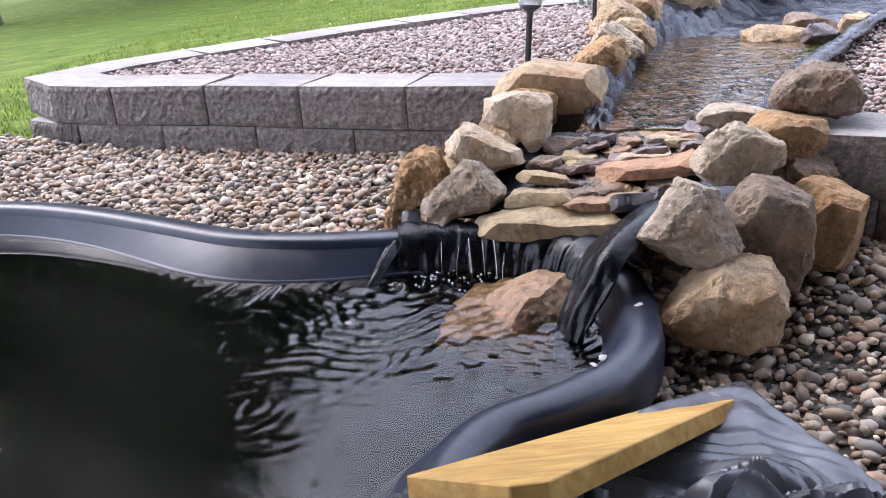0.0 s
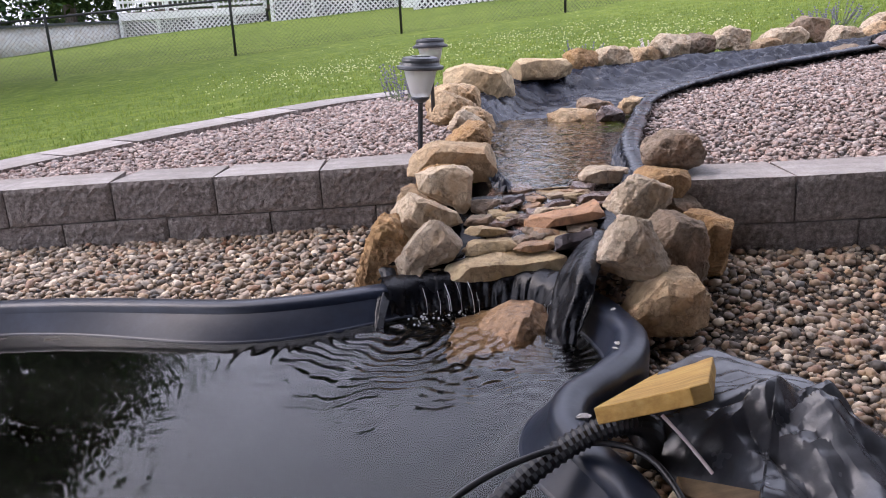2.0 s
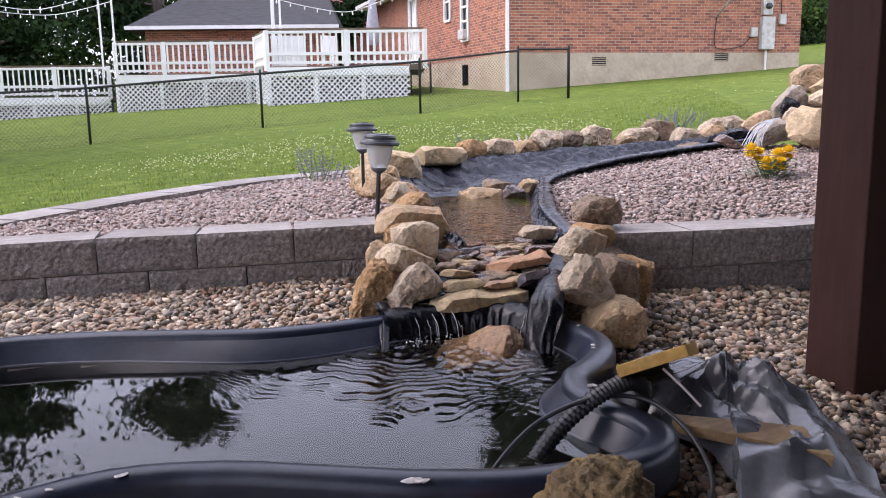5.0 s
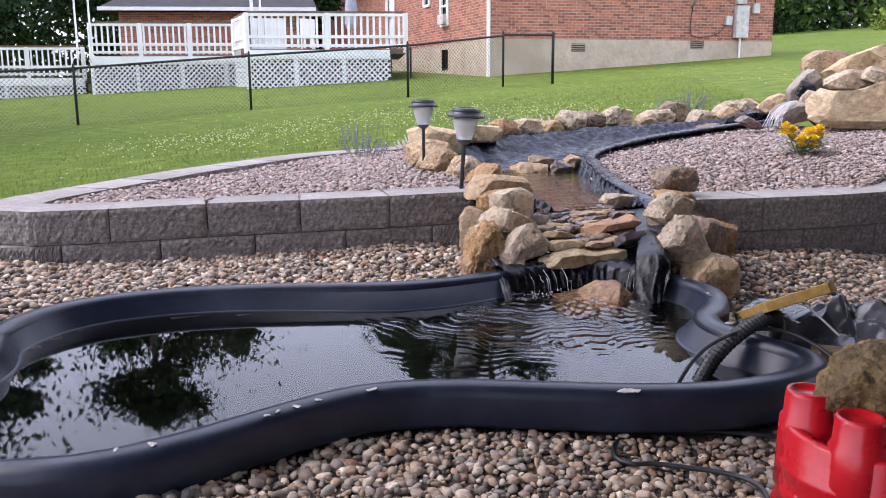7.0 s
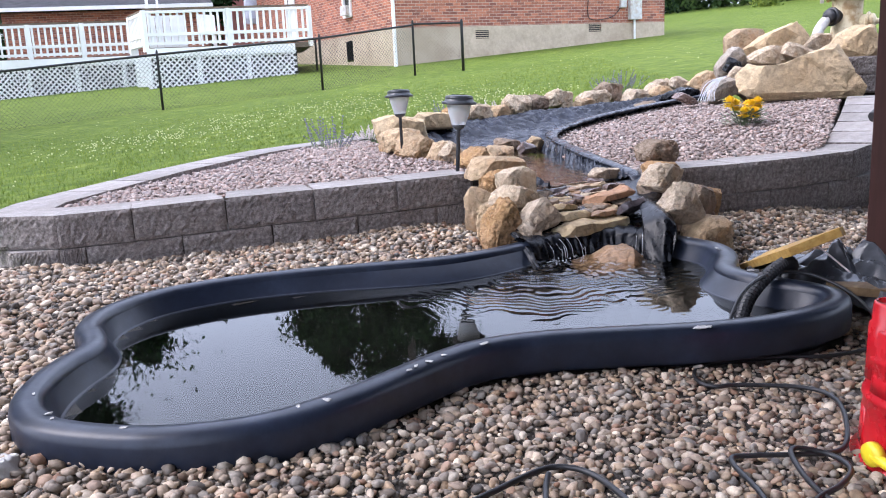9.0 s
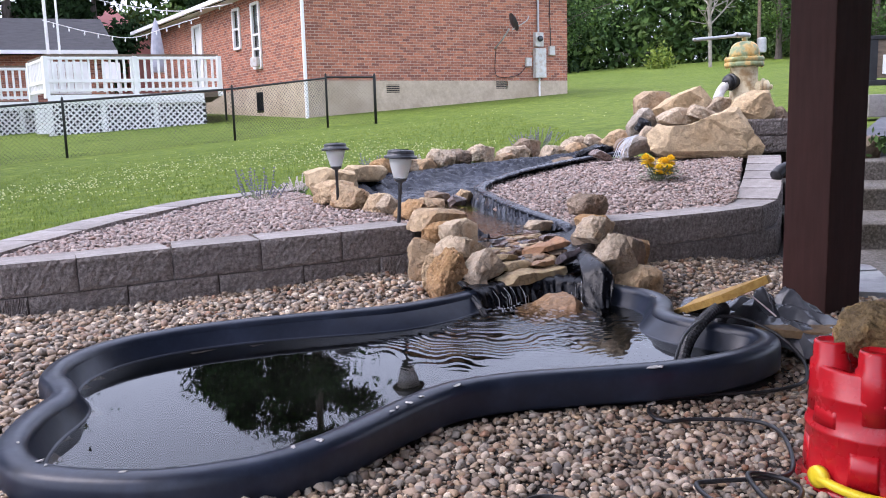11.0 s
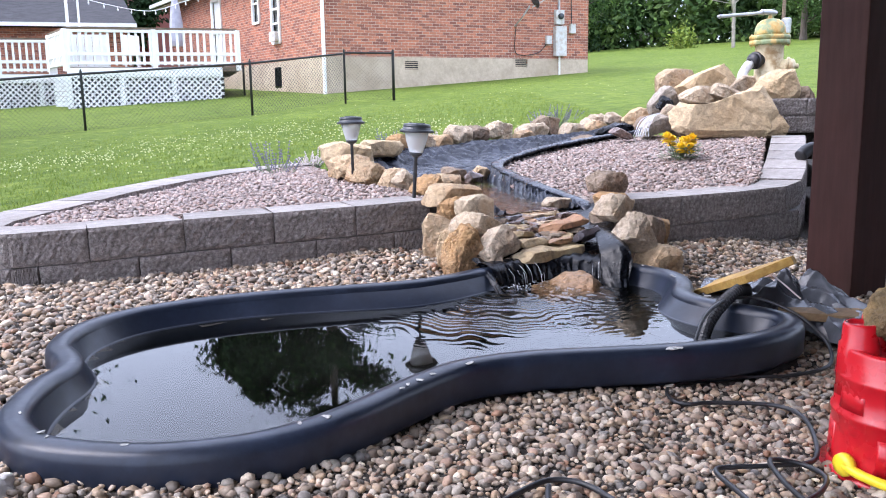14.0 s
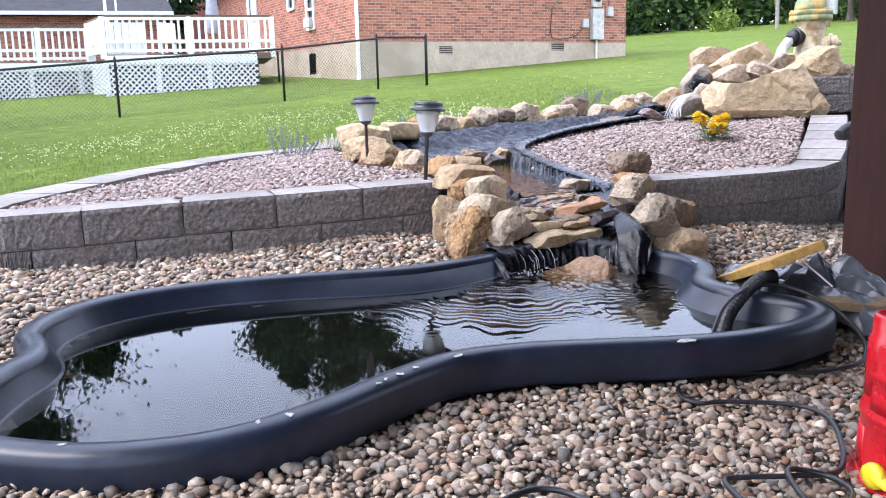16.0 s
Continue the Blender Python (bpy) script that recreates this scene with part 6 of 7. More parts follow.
def spiky_plant(at, size, mat, label, seed, spikes=30):
    f = thing("lavender" if mat == "lavender" else "herb_plant", label, "plant", at)
    rr = random.Random(seed)
    stems, heads = bmesh.new(), bmesh.new()
    for k in range(spikes):
        a, t = rr.uniform(0, 6.28), rr.uniform(0.15, 1.15)
        d = Vector((math.cos(a) * t, math.sin(a) * t, 1)).normalized() * size * rr.uniform(0.6, 1.0)
        o = Vector((rr.gauss(0, size * 0.15), rr.gauss(0, size * 0.1), 0))
        bar(stems, o, o + d, 0.0022)
        for q in range(5):
            p = o + d * (0.72 + 0.07 * q)
            r = bmesh.ops.create_icosphere(heads, subdivisions=1, radius=0.0055)
            bmesh.ops.translate(heads, verts=r["verts"], vec=p)
        for q in range(3):
            p = o + d * rr.uniform(0.1, 0.6)
            w = Vector((rr.uniform(-1, 1), rr.uniform(-1, 1), 0.5)).normalized() * 0.03
            stems.faces.new([stems.verts.new(v) for v in (p, p + w * 0.5 + Vector((0, 0, 0.004)), p + w, p + w * 0.5 - Vector((0, 0, 0.004)))])
    part("stems", stems, M["herb"], f)["kind"] = "stuff"
    part("flower_heads", heads, M[mat], f, "small purple flower heads" if mat == "lavender" else "pale flower heads")["kind"] = "stuff"


for k, (x, y, sz, mt) in enumerate(((0.62, 3.75, 0.3, "lavender"), (1.72, 4.1, 0.24, "lavender"), (2.16, 4.12, 0.2, "paleflower"), (1.05, 4.02, 0.2, "paleflower"), (2.62, 4.0, 0.16, "lavender"), (3.3, 3.95, 0.3, "lavender"), (3.12, 3.95, 0.22, "lavender"))):
    spiky_plant((x, y, float(lawn_height(x, y)) - 0.01), sz, mt, "purple lavender plant behind the stream rocks" if mt == "lavender" else "pale pink flowering plant behind the stream rocks", 500 + k)


def grass():
    rng = np.random.default_rng(77)
    n = 26000
    y = 2.45 + 9.5 * rng.random(n) ** 1.7
    x = -2.6 + rng.random(n) * (5.5 + 0.9 * (y - 2.4))
    ok = ~(inside_np(BED_L, x, y) | inside_np(BED_R, x, y) | inside_np(TERRACE, x, y))
    back = np.interp(x, [p[0] for p in BACK_L[2:]] + [1.5, 2.6, 3.3, 3.6, 5], [p[1] for p in BACK_L[2:]] + [3.95, 3.95, 3.7, 3.6, 3.5])
    ok &= (y > back + 0.04) | (x < -1.2)
    x, y = x[ok], y[ok]
    z = lawn_height(x, y)
    verts, faces = [], []
    for k in range(len(x)):
        for b in range(3):
            a, h, t = rng.uniform(0, 6.28), rng.uniform(0.012, 0.032), rng.uniform(0, 6.28)
            ox, oy = x[k] + rng.normal(0, 0.015), y[k] + rng.normal(0, 0.015)
            i = len(verts)
            verts += [(ox - 0.003 * math.cos(a), oy - 0.003 * math.sin(a), z[k] - 0.005), (ox + 0.003 * math.cos(a), oy + 0.003 * math.sin(a), z[k] - 0.005), (ox + 0.5 * h * math.cos(t), oy + 0.5 * h * math.sin(t), z[k] + h)]
            faces.append((i, i + 1, i + 2))
    tagged(raw_mesh("grass", verts, faces, M["blade"]), "short green grass blades of the lawn", "grass", kind="stuff")
    n = 1150
    cx, cy = rng.uniform(0.3, 3.8, 26), rng.uniform(5.4, 9.2, 26)
    pick = rng.integers(0, 26, n)
    fx, fy = cx[pick] + rng.normal(0, 0.55, n), cy[pick] + rng.normal(0, 0.4, n)
    spread = rng.random(n) < 0.16
    fx, fy = np.where(spread, rng.uniform(-2, 13, n), fx), np.where(spread, rng.uniform(4.2, 13, n), fy)
    base, tri = pebble_shape(1)
    v = (base[None] * 0.0075 * np.array([1, 1, 0.8])) + np.stack([fx, fy, lawn_height(fx, fy) + rng.uniform(0.03, 0.06, n)], -1)[:, None, :]
    f = (tri[None] + (np.arange(n) * len(base))[:, None, None]).reshape(-1, 3)
    tagged(raw_mesh("clover", v.reshape(-1, 3).tolist(), f.tolist(), M["clover"]), "white clover heads dotted over the lawn", "clover", kind="stuff")


grass()


# ---------------------------------------------------------------- fence
def chain_link(name, a, b, height, mat, label, za, zb, gate=False):
    a, b = Vector((*a, za)), Vector((*b, zb))
    f = thing(name, label, "fence", a)
    o = a.copy()
    up = Vector((0, 0, 1))
    d = b - a
    part("post", turned([(0.023, -0.15), (0.023, height), (0.017, height + 0.03), (0.008, height + 0.05)], 10), M["fence"], f, smooth=True)
    if gate:
        part("post", turned([(0.03, -0.15), (0.03, height), (0.02, height + 0.03), (0.008, height + 0.05)], 10, Matrix.Translation(d)), M["fence"], f, smooth=True)
    part("top_rail", tube([up * (height - 0.03), d * 0.5 + up * (height - 0.03), d + up * (height - 0.03)], 0.02, 8), M["fence"], f, smooth=True)
    bm = bmesh.new()
    L, step, h0, h1 = d.length, 0.075, 0.03, height - 0.04
    u = d.normalized()
    span = h1 - h0
    n = int((L + span) / step)
    for k in range(n):
        s = k * step - span
        for sign in (1, -1):
            s0, s1 = (s, s + span) if sign == 1 else (s + span, s)
            z0, z1 = h0, h1
            lo, hi = min(s0, s1), max(s0, s1)
            p0, p1 = Vector((s0, z0)), Vector((s1, z1))
            ts = []
            for q in (0.0, L):
                if (s0 - q) * (s1 - q) < 0:
                    ts.append((q - s0) / (s1 - s0))
            if hi < 0 or lo > L:
                continue
            t0, t1 = 0.0, 1.0
            if s0 < 0 or s0 > L:
                t0 = ((0 if s0 < 0 else L) - s0) / (s1 - s0)
            if s1 < 0 or s1 > L:
                t1 = ((0 if s1 < 0 else L) - s0) / (s1 - s0)
            if t1 - t0 < 0.02:
                continue
            q0, q1 = p0.lerp(p1, t0), p0.lerp(p1, t1)
            bar(bm, u * q0.x + up * q0.y, u * q1.x + up * q1.y, 0.0038)
    part("wire_mesh", bm, M["fence"], f, "black diamond wire mesh")
    return f


FENCE = [((-5.4, 15.2), -0.3), ((-2.5, 15.0), -0.13), ((0.42, 14.75), 0.02), ((3.25, 14.3), 0.25), ((6.0, 13.5), 0.445), ((8.4, 13.9), 0.71)]
for (a, za), (b, zb) in zip(FENCE, FENCE[1:]):
    chain_link("chain_link_fence", a, b, 1.0, M["fence"], "black chain-link fence panel standing on the lawn", za, zb)
chain_link("fence_gate", (8.4, 13.9), (9.2, 13.3), 1.02, M["fence"], "black chain-link gate panel with two posts", 0.71, 0.69, True)


chain_link("fence_gate", (9.55, 21.3), (10.05, 21.05), 0.86, M["fence"], "dark wire gate panel between the deck and the house", 0.92, 0.92, True)


# ---------------------------------------------------------------- brick house
def uv_wall(bm, a, b, z0, z1, holes=()):
    """A wall from a to b (plan), cut round holes (s0, s1, z0, z1); the UV is in metres."""
    a, b = Vector((*a, 0)), Vector((*b, 0))
    L = (b - a).length
    u = (b - a) / L
    ss = sorted({0.0, L, *[h[0] for h in holes], *[h[1] for h in holes]})
    zs = sorted({z0, z1, *[h[2] for h in holes], *[h[3] for h in holes]})
    uv = bm.loops.layers.uv.verify()
    for s0, s1 in zip(ss, ss[1:]):
        for q0, q1 in zip(zs, zs[1:]):
            sm, zm = (s0 + s1) / 2, (q0 + q1) / 2
            if any(h[0] < sm < h[1] and h[2] < zm < h[3] for h in holes):
                continue
            vs = [(s0, q0), (s1, q0), (s1, q1), (s0, q1)]
            f = bm.faces.new([bm.verts.new(a + u * s + Vector((0, 0, z))) for s, z in vs])
            for loop, (s, z) in zip(f.loops, vs):
                loop[uv].uv = (s, z)


def brick_house():
    h = thing("brick_house", "red brick house with white trim and a low gable roof", "house", (10.9, 18.3, 0))
    inv = Matrix.Translation((-10.9, -18.3, 0))
    p0, p1, p2, p3 = (10.9, 18.3), (19.18, 16.08), (21.44, 30.2), (13.16, 32.4)
    line, eave = 1.93, 4.68
    # distances along the side wall from p3 to p0
    L = math.hypot(p3[0] - p0[0], p3[1] - p0[1])
    win1, win2, door = (L - 3.4, L - 2.84, 2.48, 4.32), (L - 4.92, L - 4.4, 3.17, 4.34), (L - 8.85, L - 7.95, 2.1, 4.26)
    for nm, z0, z1, mt in (("wall", line, eave, M["brick"]), ("foundation", -0.3, line, M["foundation"])):
        bm = bmesh.new()
        uv_wall(bm, p3, p0, z0, z1, [win1, win2, door] if nm == "wall" else [(L - 3.44, L - 2.92, 1.18, 1.78)])
        uv_wall(bm, p0, p1, z0, z1, [(2.35, 2.75, 1.6, 1.82), (5.94, 6.36, 1.7, 1.92)] if nm == "foundation" else [])
        uv_wall(bm, p1, p2, z0, z1)
        uv_wall(bm, p2, p3, z0, z1)
        if nm == "wall":
            uv = bm.loops.layers.uv.verify()
            for q0, q1 in ((p0, p1), (p2, p3)):
                mid = ((q0[0] + q1[0]) / 2, (q0[1] + q1[1]) / 2)
                f = bm.faces.new([bm.verts.new((*q0, eave)), bm.verts.new((*q1, eave)), bm.verts.new((*mid, eave + 1.9))])
                for loop in f.loops:
                    loop[uv].uv = (loop.vert.co.x - q0[0], loop.vert.co.z)
        bmesh.ops.transform(bm, matrix=inv, verts=bm.verts)
        part(nm, bm, mt, h, "red brick wall" if nm == "wall" else "grey-tan concrete foundation")
    inner = bmesh.new()
    box(inner, 13.4, 18.8, 19.0, 29.5, -0.3, 3.9)
    bmesh.ops.transform(inner, matrix=inv, verts=inner.verts)
    part("interior", inner, M["glass"], h, "dark rooms behind the windows")
    # gable roof, ridge along the side
    m0, m1 = Vector(((p0[0] + p1[0]) / 2, (p0[1] + p1[1]) / 2)), Vector(((p2[0] + p3[0]) / 2, (p2[1] + p3[1]) / 2))
    for s, (e0, e1) in (("l", (p0, p3)), ("r", (p1, p2))):
        bm = bmesh.new()
        hang = 0.1 if s == "l" else 0.012
        o0, o1 = Vector(e0) + (Vector(e0) - m0) * hang + Vector((0, -0.5)), Vector(e1) + (Vector(e1) - m1) * hang + Vector((0, 0.5))
        r0, r1 = m0 + Vector((0, -0.5)), m1 + Vector((0, 0.5))
        top = [bm.verts.new((q.x, q.y, z)) for q, z in ((o0, eave + 0.02), (o1, eave + 0.02), (r1, eave + 2.02), (r0, eave + 2.02))]
        low = [bm.verts.new(v.co - Vector((0, 0, 0.14))) for v in top]
        bm.faces.new(top)
        bm.faces.new(low)
        for i in range(4):
            bm.faces.new((top[i - 1], top[i], low[i], low[i - 1]))
        bmesh.ops.transform(bm, matrix=inv, verts=bm.verts)
        part("roof", bm, M["shingle"], h, "dark grey shingle roof")
        if s == "l":
            g = bmesh.new()
            bar(g, (o0.x - 0.03, o0.y, eave - 0.03), (o1.x - 0.03, o1.y, eave - 0.03), 0.13)
            bmesh.ops.transform(g, matrix=inv, verts=g.verts)
            part("gutter", g, M["white"], h, "white gutter")
            g = bmesh.new()
            vs = [g.verts.new(v) for v in ((o0.x, o0.y, eave - 0.13), (o1.x, o1.y, eave - 0.13), (p3[0], p3[1] + 0.5, eave - 0.1), (p0[0], p0[1] - 0.5, eave - 0.1))]
            g.faces.new(vs)
            bmesh.ops.transform(g, matrix=inv, verts=g.verts)
            part("soffit", g, M["white"], h, "white soffit")
    # windows and door on the side wall
    u = (Vector((*p0, 0)) - Vector((*p3, 0))).normalized()
    nrm = Vector((-1, 0, 0))
    base = Vector((*p3, 0))

    def framed(nm, hole, bars, label):
        s0, s1, z0, z1 = hole
        w = new(nm)
        w.parent = h
        w.matrix_world = h.matrix_world.copy()
        bm = bmesh.new()
        for c0, c1 in (((s0, z0), (s0, z1)), ((s1, z0), (s1, z1)), ((s0, z0), (s1, z0)), ((s0, z1), (s1, z1))):
            bar(bm, base + u * c0[0] + Vector((-0.02, 0, c0[1])), base + u * c1[0] + Vector((-0.02, 0, c1[1])), 0.075)
        for f in bars:
            z = z0 + (z1 - z0) * f
            bar(bm, base + u * s0 + Vector((-0.01, 0, z)), base + u * s1 + Vector((-0.01, 0, z)), 0.06)
        bmesh.ops.transform(bm, matrix=inv, verts=bm.verts)
        part("frame", bm, M["white"], w, "white frame")
        bm = bmesh.new()
        q = [base + u * s + Vector((0.06, 0, z)) for s, z in ((s0, z0), (s1, z0), (s1, z1), (s0, z1))]
        bm.faces.new([bm.verts.new(v) for v in q])
        bmesh.ops.transform(bm, matrix=inv, verts=bm.verts)
        part("pane", bm, M["white"] if nm == "door" else M["blind"], w, label)
    framed("window", win1, (0.3, 0.52), "window glass over pale grey blinds")
    framed("window", win2, (0.5,), "window glass over pale grey blinds")
    framed("door", door, (0.5,), "white door leaf")
    bm = bmesh.new()
    box(bm, 0.28, 0.5, 2.86, 3.2, 2.5, 2.78, 0.02)
    part("air_conditioner", bm, M["greybox"], h, "window air conditioner")
    # downpipe at the corner
    part("downpipe", tube([(-0.06, -0.1, 4.4), (-0.06, -0.1, 2.0), (-0.06, -0.1, 0.95), (-0.16, -0.2, 0.84)], 0.05, 8), M["white"], h, "white downpipe", True)
    # things fixed on the gable wall
    v = (Vector((*p1, 0)) - Vector((*p0, 0))).normalized()
    n2 = Vector((v.y, -v.x, 0))

    def on_wall(s, z, out=0.0):
        return v * s + n2 * out + Vector((0, 0, z))
    for s, sill in ((2.35, 1.6), (5.94, 1.7)):
        vent = new("vent")
        vent.parent = h
        vent["label"] = "dark louvred foundation vent"
        bm = bmesh.new()
        q = [on_wall(s, sill, -0.05), on_wall(s + 0.4, sill, -0.05), on_wall(s + 0.4, sill + 0.22, -0.05), on_wall(s, sill + 0.22, -0.05)]
        bm.faces.new([bm.verts.new(p) for p in q])
        part("backing", bm, M["black"], vent)
        for k in range(4):
            bm = bmesh.new()
            bar(bm, on_wall(s, sill + 0.025 + 0.055 * k, 0.0), on_wall(s + 0.4, sill + 0.025 + 0.055 * k, 0.0), 0.018)
            part("slat", bm, M["foundation"], vent)

    def wall_box(nm, s, z, w, hh, dd, mt, label):
        bm = bmesh.new()
        ang = math.atan2(v.y, v.x)
        box(bm, -w / 2, w / 2, -dd, 0, -hh / 2, hh / 2, 0.012, Matrix.Translation(on_wall(s, z)) @ Matrix.Rotation(ang, 4, "Z"))
        return part(nm, bm, M[mt], h, label)
    wall_box("service_panel", 7.47, 2.45, 0.4, 0.88, 0.16, "greybox", "tall grey electrical service panel")
    wall_box("meter_box", 7.44, 3.15, 0.3, 0.42, 0.14, "greybox", "grey electric meter box")
    part("meter", turned([(0.09, 0), (0.09, 0.06), (0.07, 0.09)], 20, Matrix.Translation(on_wall(7.44, 3.17, 0.14)) @ Matrix.Rotation(math.atan2(v.y, v.x), 4, "Z") @ Matrix.Rotation(radians(90), 4, "X")), M["glass"], h, "round glass meter", True)
    wall_box("junction_box", 7.08, 2.48, 0.2, 0.25, 0.1, "greybox", "small grey junction box")
    wall_box("cable_box", 7.95, 2.83, 0.2, 0.28, 0.1, "greybox", "small grey cable box")
    part("conduit", tube([on_wall(7.44, 3.3, 0.06), on_wall(7.44, 3.9, 0.06), on_wall(7.44, 4.9, 0.06)], 0.035, 8), M["steel"], h, "grey steel conduit", True)
    part("conduit", tube([on_wall(7.47, 1.2, 0.06), on_wall(7.47, 1.6, 0.06), on_wall(7.47, 2.02, 0.06)], 0.03, 8), M["white"], h, "white conduit to the ground", True)
    part("cable", tube([on_wall(7.9, 4.85, 0.03), on_wall(7.9, 3.9, 0.03), on_wall(7.93, 2.97, 0.03)], 0.014, 6), M["black"], h, "thin black cable")
    part("cable", tube([on_wall(5.95, 2.9, 0.03), on_wall(5.9, 2.2, 0.03), on_wall(6.1, 2.03, 0.03), on_wall(6.7, 2.1, 0.03), on_wall(7.0, 2.35, 0.03)], 0.012, 6), M["black"], h, "thin black cable")
    dish = new("satellite_dish")
    dish.parent = h
    dish["label"] = "grey satellite dish on a bent arm"
    part("arm", tube([on_wall(5.9, 2.85, 0.02), on_wall(6.0, 3.1, 0.3), on_wall(6.15, 3.4, 0.45)], 0.025, 8), M["steel"], dish, "", True)
    part("reflector", turned([(0.02, 0.0), (0.15, 0.02), (0.27, 0.07), (0.275, 0.075), (0.15, 0.03), (0.02, 0.012)], 28, Matrix.Translation(on_wall(6.2, 3.55, 0.5)) @ Matrix.Rotation(radians(64), 4, "Y") @ Matrix.Rotation(radians(25), 4, "X")), M["lampcap"], dish, "grey dish", True)
    part("feed_arm", tube([on_wall(6.2, 3.35, 0.5), on_wall(6.6, 3.6, 0.65), on_wall(6.7, 3.75, 0.65)], 0.018, 6), M["steel"], dish)


brick_house()


# ---------------------------------------------------------------- deck
def railing(f, a, b, z0, height, posts):
    a, b = Vector((*a, z0)), Vector((*b, z0))
    d = b - a
    L = d.length
    up = Vector((0, 0, 1))
    for z, w in ((height, 0.05), (0.1, 0.07), (height * 0.34, 0.08)):
        if w:
            bm = bmesh.new()
            bar(bm, a + up * z, b + up * z, w)
            part("rail", bm, M["oldwood"] if z == height else M["white"], f, "brown handrail" if z == height else "white bottom rail")
    bm = bmesh.new()
    bar(bm, a + up * (height - 0.07), b + up * (height - 0.07), 0.07)
    part("rail", bm, M["white"], f)
    for k in range(posts + 1):
        bm = bmesh.new()
        p = a + d * (k / posts)
        bar(bm, p - up * 0.1, p + up * (height - 0.02), 0.11)
        part("rail_post", bm, M["white"], f)
    n = int(L / 0.17)
    base = bmesh.new()
    bar(base, (0, 0, 0.04), (0, 0, height - 0.06), 0.05)
    me = bpy.data.meshes.new("baluster")
    base.to_mesh(me)
    base.free()
    me.materials.append(M["white"])
    for k in range(1, n):
        o = new("baluster", me)
        o.matrix_world = Matrix.Translation(a + d * (k / n))
        o.parent = f


def lattice(f, a, b, z0a, z0b, z1):
    """White diamond lattice skirt with battens."""
    a, b = Vector((*a, 0)), Vector((*b, 0))
    L = (b - a).length
    u = (b - a) / L
    nrm = Vector((u.y, -u.x, 0))
    zl, span = min(z0a, z0b) - 0.1, z1 - min(z0a, z0b) + 0.1
    verts, faces = [], []
    step, w = 0.155, 0.066
    for k in range(int((L + span) / step) + 1):
        for sign in (1, -1):
            s = k * step - span
            s0, s1 = (s, s + span) if sign > 0 else (s + span, s)
            t0, t1 = 0.0, 1.0
            if s0 < 0 or s0 > L:
                t0 = ((0 if s0 < 0 else L) - s0) / (s1 - s0)
            if s1 < 0 or s1 > L:
                t1 = ((0 if s1 < 0 else L) - s0) / (s1 - s0)
            if t1 - t0 < 0.03 or t0 < 0 or t1 > 1:
                continue
            i = len(verts)
            off = nrm * (0.012 if sign > 0 else 0.0)
            for t in (t0, t1):
                for e in (-w / 2, w / 2):
                    for dd in (0, 0.01):
                        p = a + u * (s0 + (s1 - s0) * t + e) + Vector((0, 0, zl + span * t)) + off + nrm * dd
                        verts.append(p[:])
            faces += [(i, i + 2, i + 6, i + 4), (i + 1, i + 5, i + 7, i + 3), (i, i + 4, i + 5, i + 1), (i + 2, i + 3, i + 7, i + 6)]
    me = bpy.data.meshes.new("lattice")
    me.from_pydata(verts, [], faces)
    mesh_ob("lattice", me, M["white"], f, "white diamond lattice skirt")
    for k in range(int(L / 1.3) + 1):
        bm = bmesh.new()
        p = a + u * min(L, k * 1.3) + nrm * 0.02
        bar(bm, p + Vector((0, 0, zl)), p + Vector((0, 0, z1)), 0.09)
        part("batten", bm, M["white"], f)
    # a black sheet behind the lattice stands in for the shade under the deck
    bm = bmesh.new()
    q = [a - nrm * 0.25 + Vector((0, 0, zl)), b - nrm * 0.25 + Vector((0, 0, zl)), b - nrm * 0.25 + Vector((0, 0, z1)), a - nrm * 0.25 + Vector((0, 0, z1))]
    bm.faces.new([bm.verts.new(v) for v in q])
    part("under_deck_shade", bm, M["black"], f, "black sheet standing in for the shade under the deck")


def deck(name, a, b, floor, z0a, z0b, rail, label, posts, depth=3.0, skirt=1.0):
    f = thing(name, label, "deck")
    av, bv = Vector((*a, 0)), Vector((*b, 0))
    u = (bv - av).normalized()
    back_ = Vector((-u.y, u.x, 0)) * depth
    bm = bmesh.new()
    top = [bm.verts.new(p + Vector((0, 0, floor))) for p in (av, bv, bv + back_, av + back_)]
    low = [bm.verts.new(v.co - Vector((0, 0, 0.12))) for v in top]
    bm.faces.new(top)
    bm.faces.new(low)
    for i in range(4):
        bm.faces.new((top[i - 1], top[i], low[i], low[i - 1]))
    part("floor", bm, M["oldwood"], f, "brown deck floor")
    bm = bmesh.new()
    nrm = Vector((u.y, -u.x, 0))
    bar(bm, av + nrm * 0.04 + Vector((0, 0, floor - 0.17)), av.lerp(bv, skirt) + nrm * 0.04 + Vector((0, 0, floor - 0.17)), 0.05)
    for z in (0.05, 0.11, 0.17, 0.23):
        bar(bm, av + nrm * 0.03 + Vector((0, 0, floor - z)), av.lerp(bv, skirt) + nrm * 0.03 + Vector((0, 0, floor - z)), 0.06)
    part("fascia", bm, M["white"], f, "white fascia board")
    railing(f, a, b, floor, rail, posts)
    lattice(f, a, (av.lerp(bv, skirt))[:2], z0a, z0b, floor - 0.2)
    return f


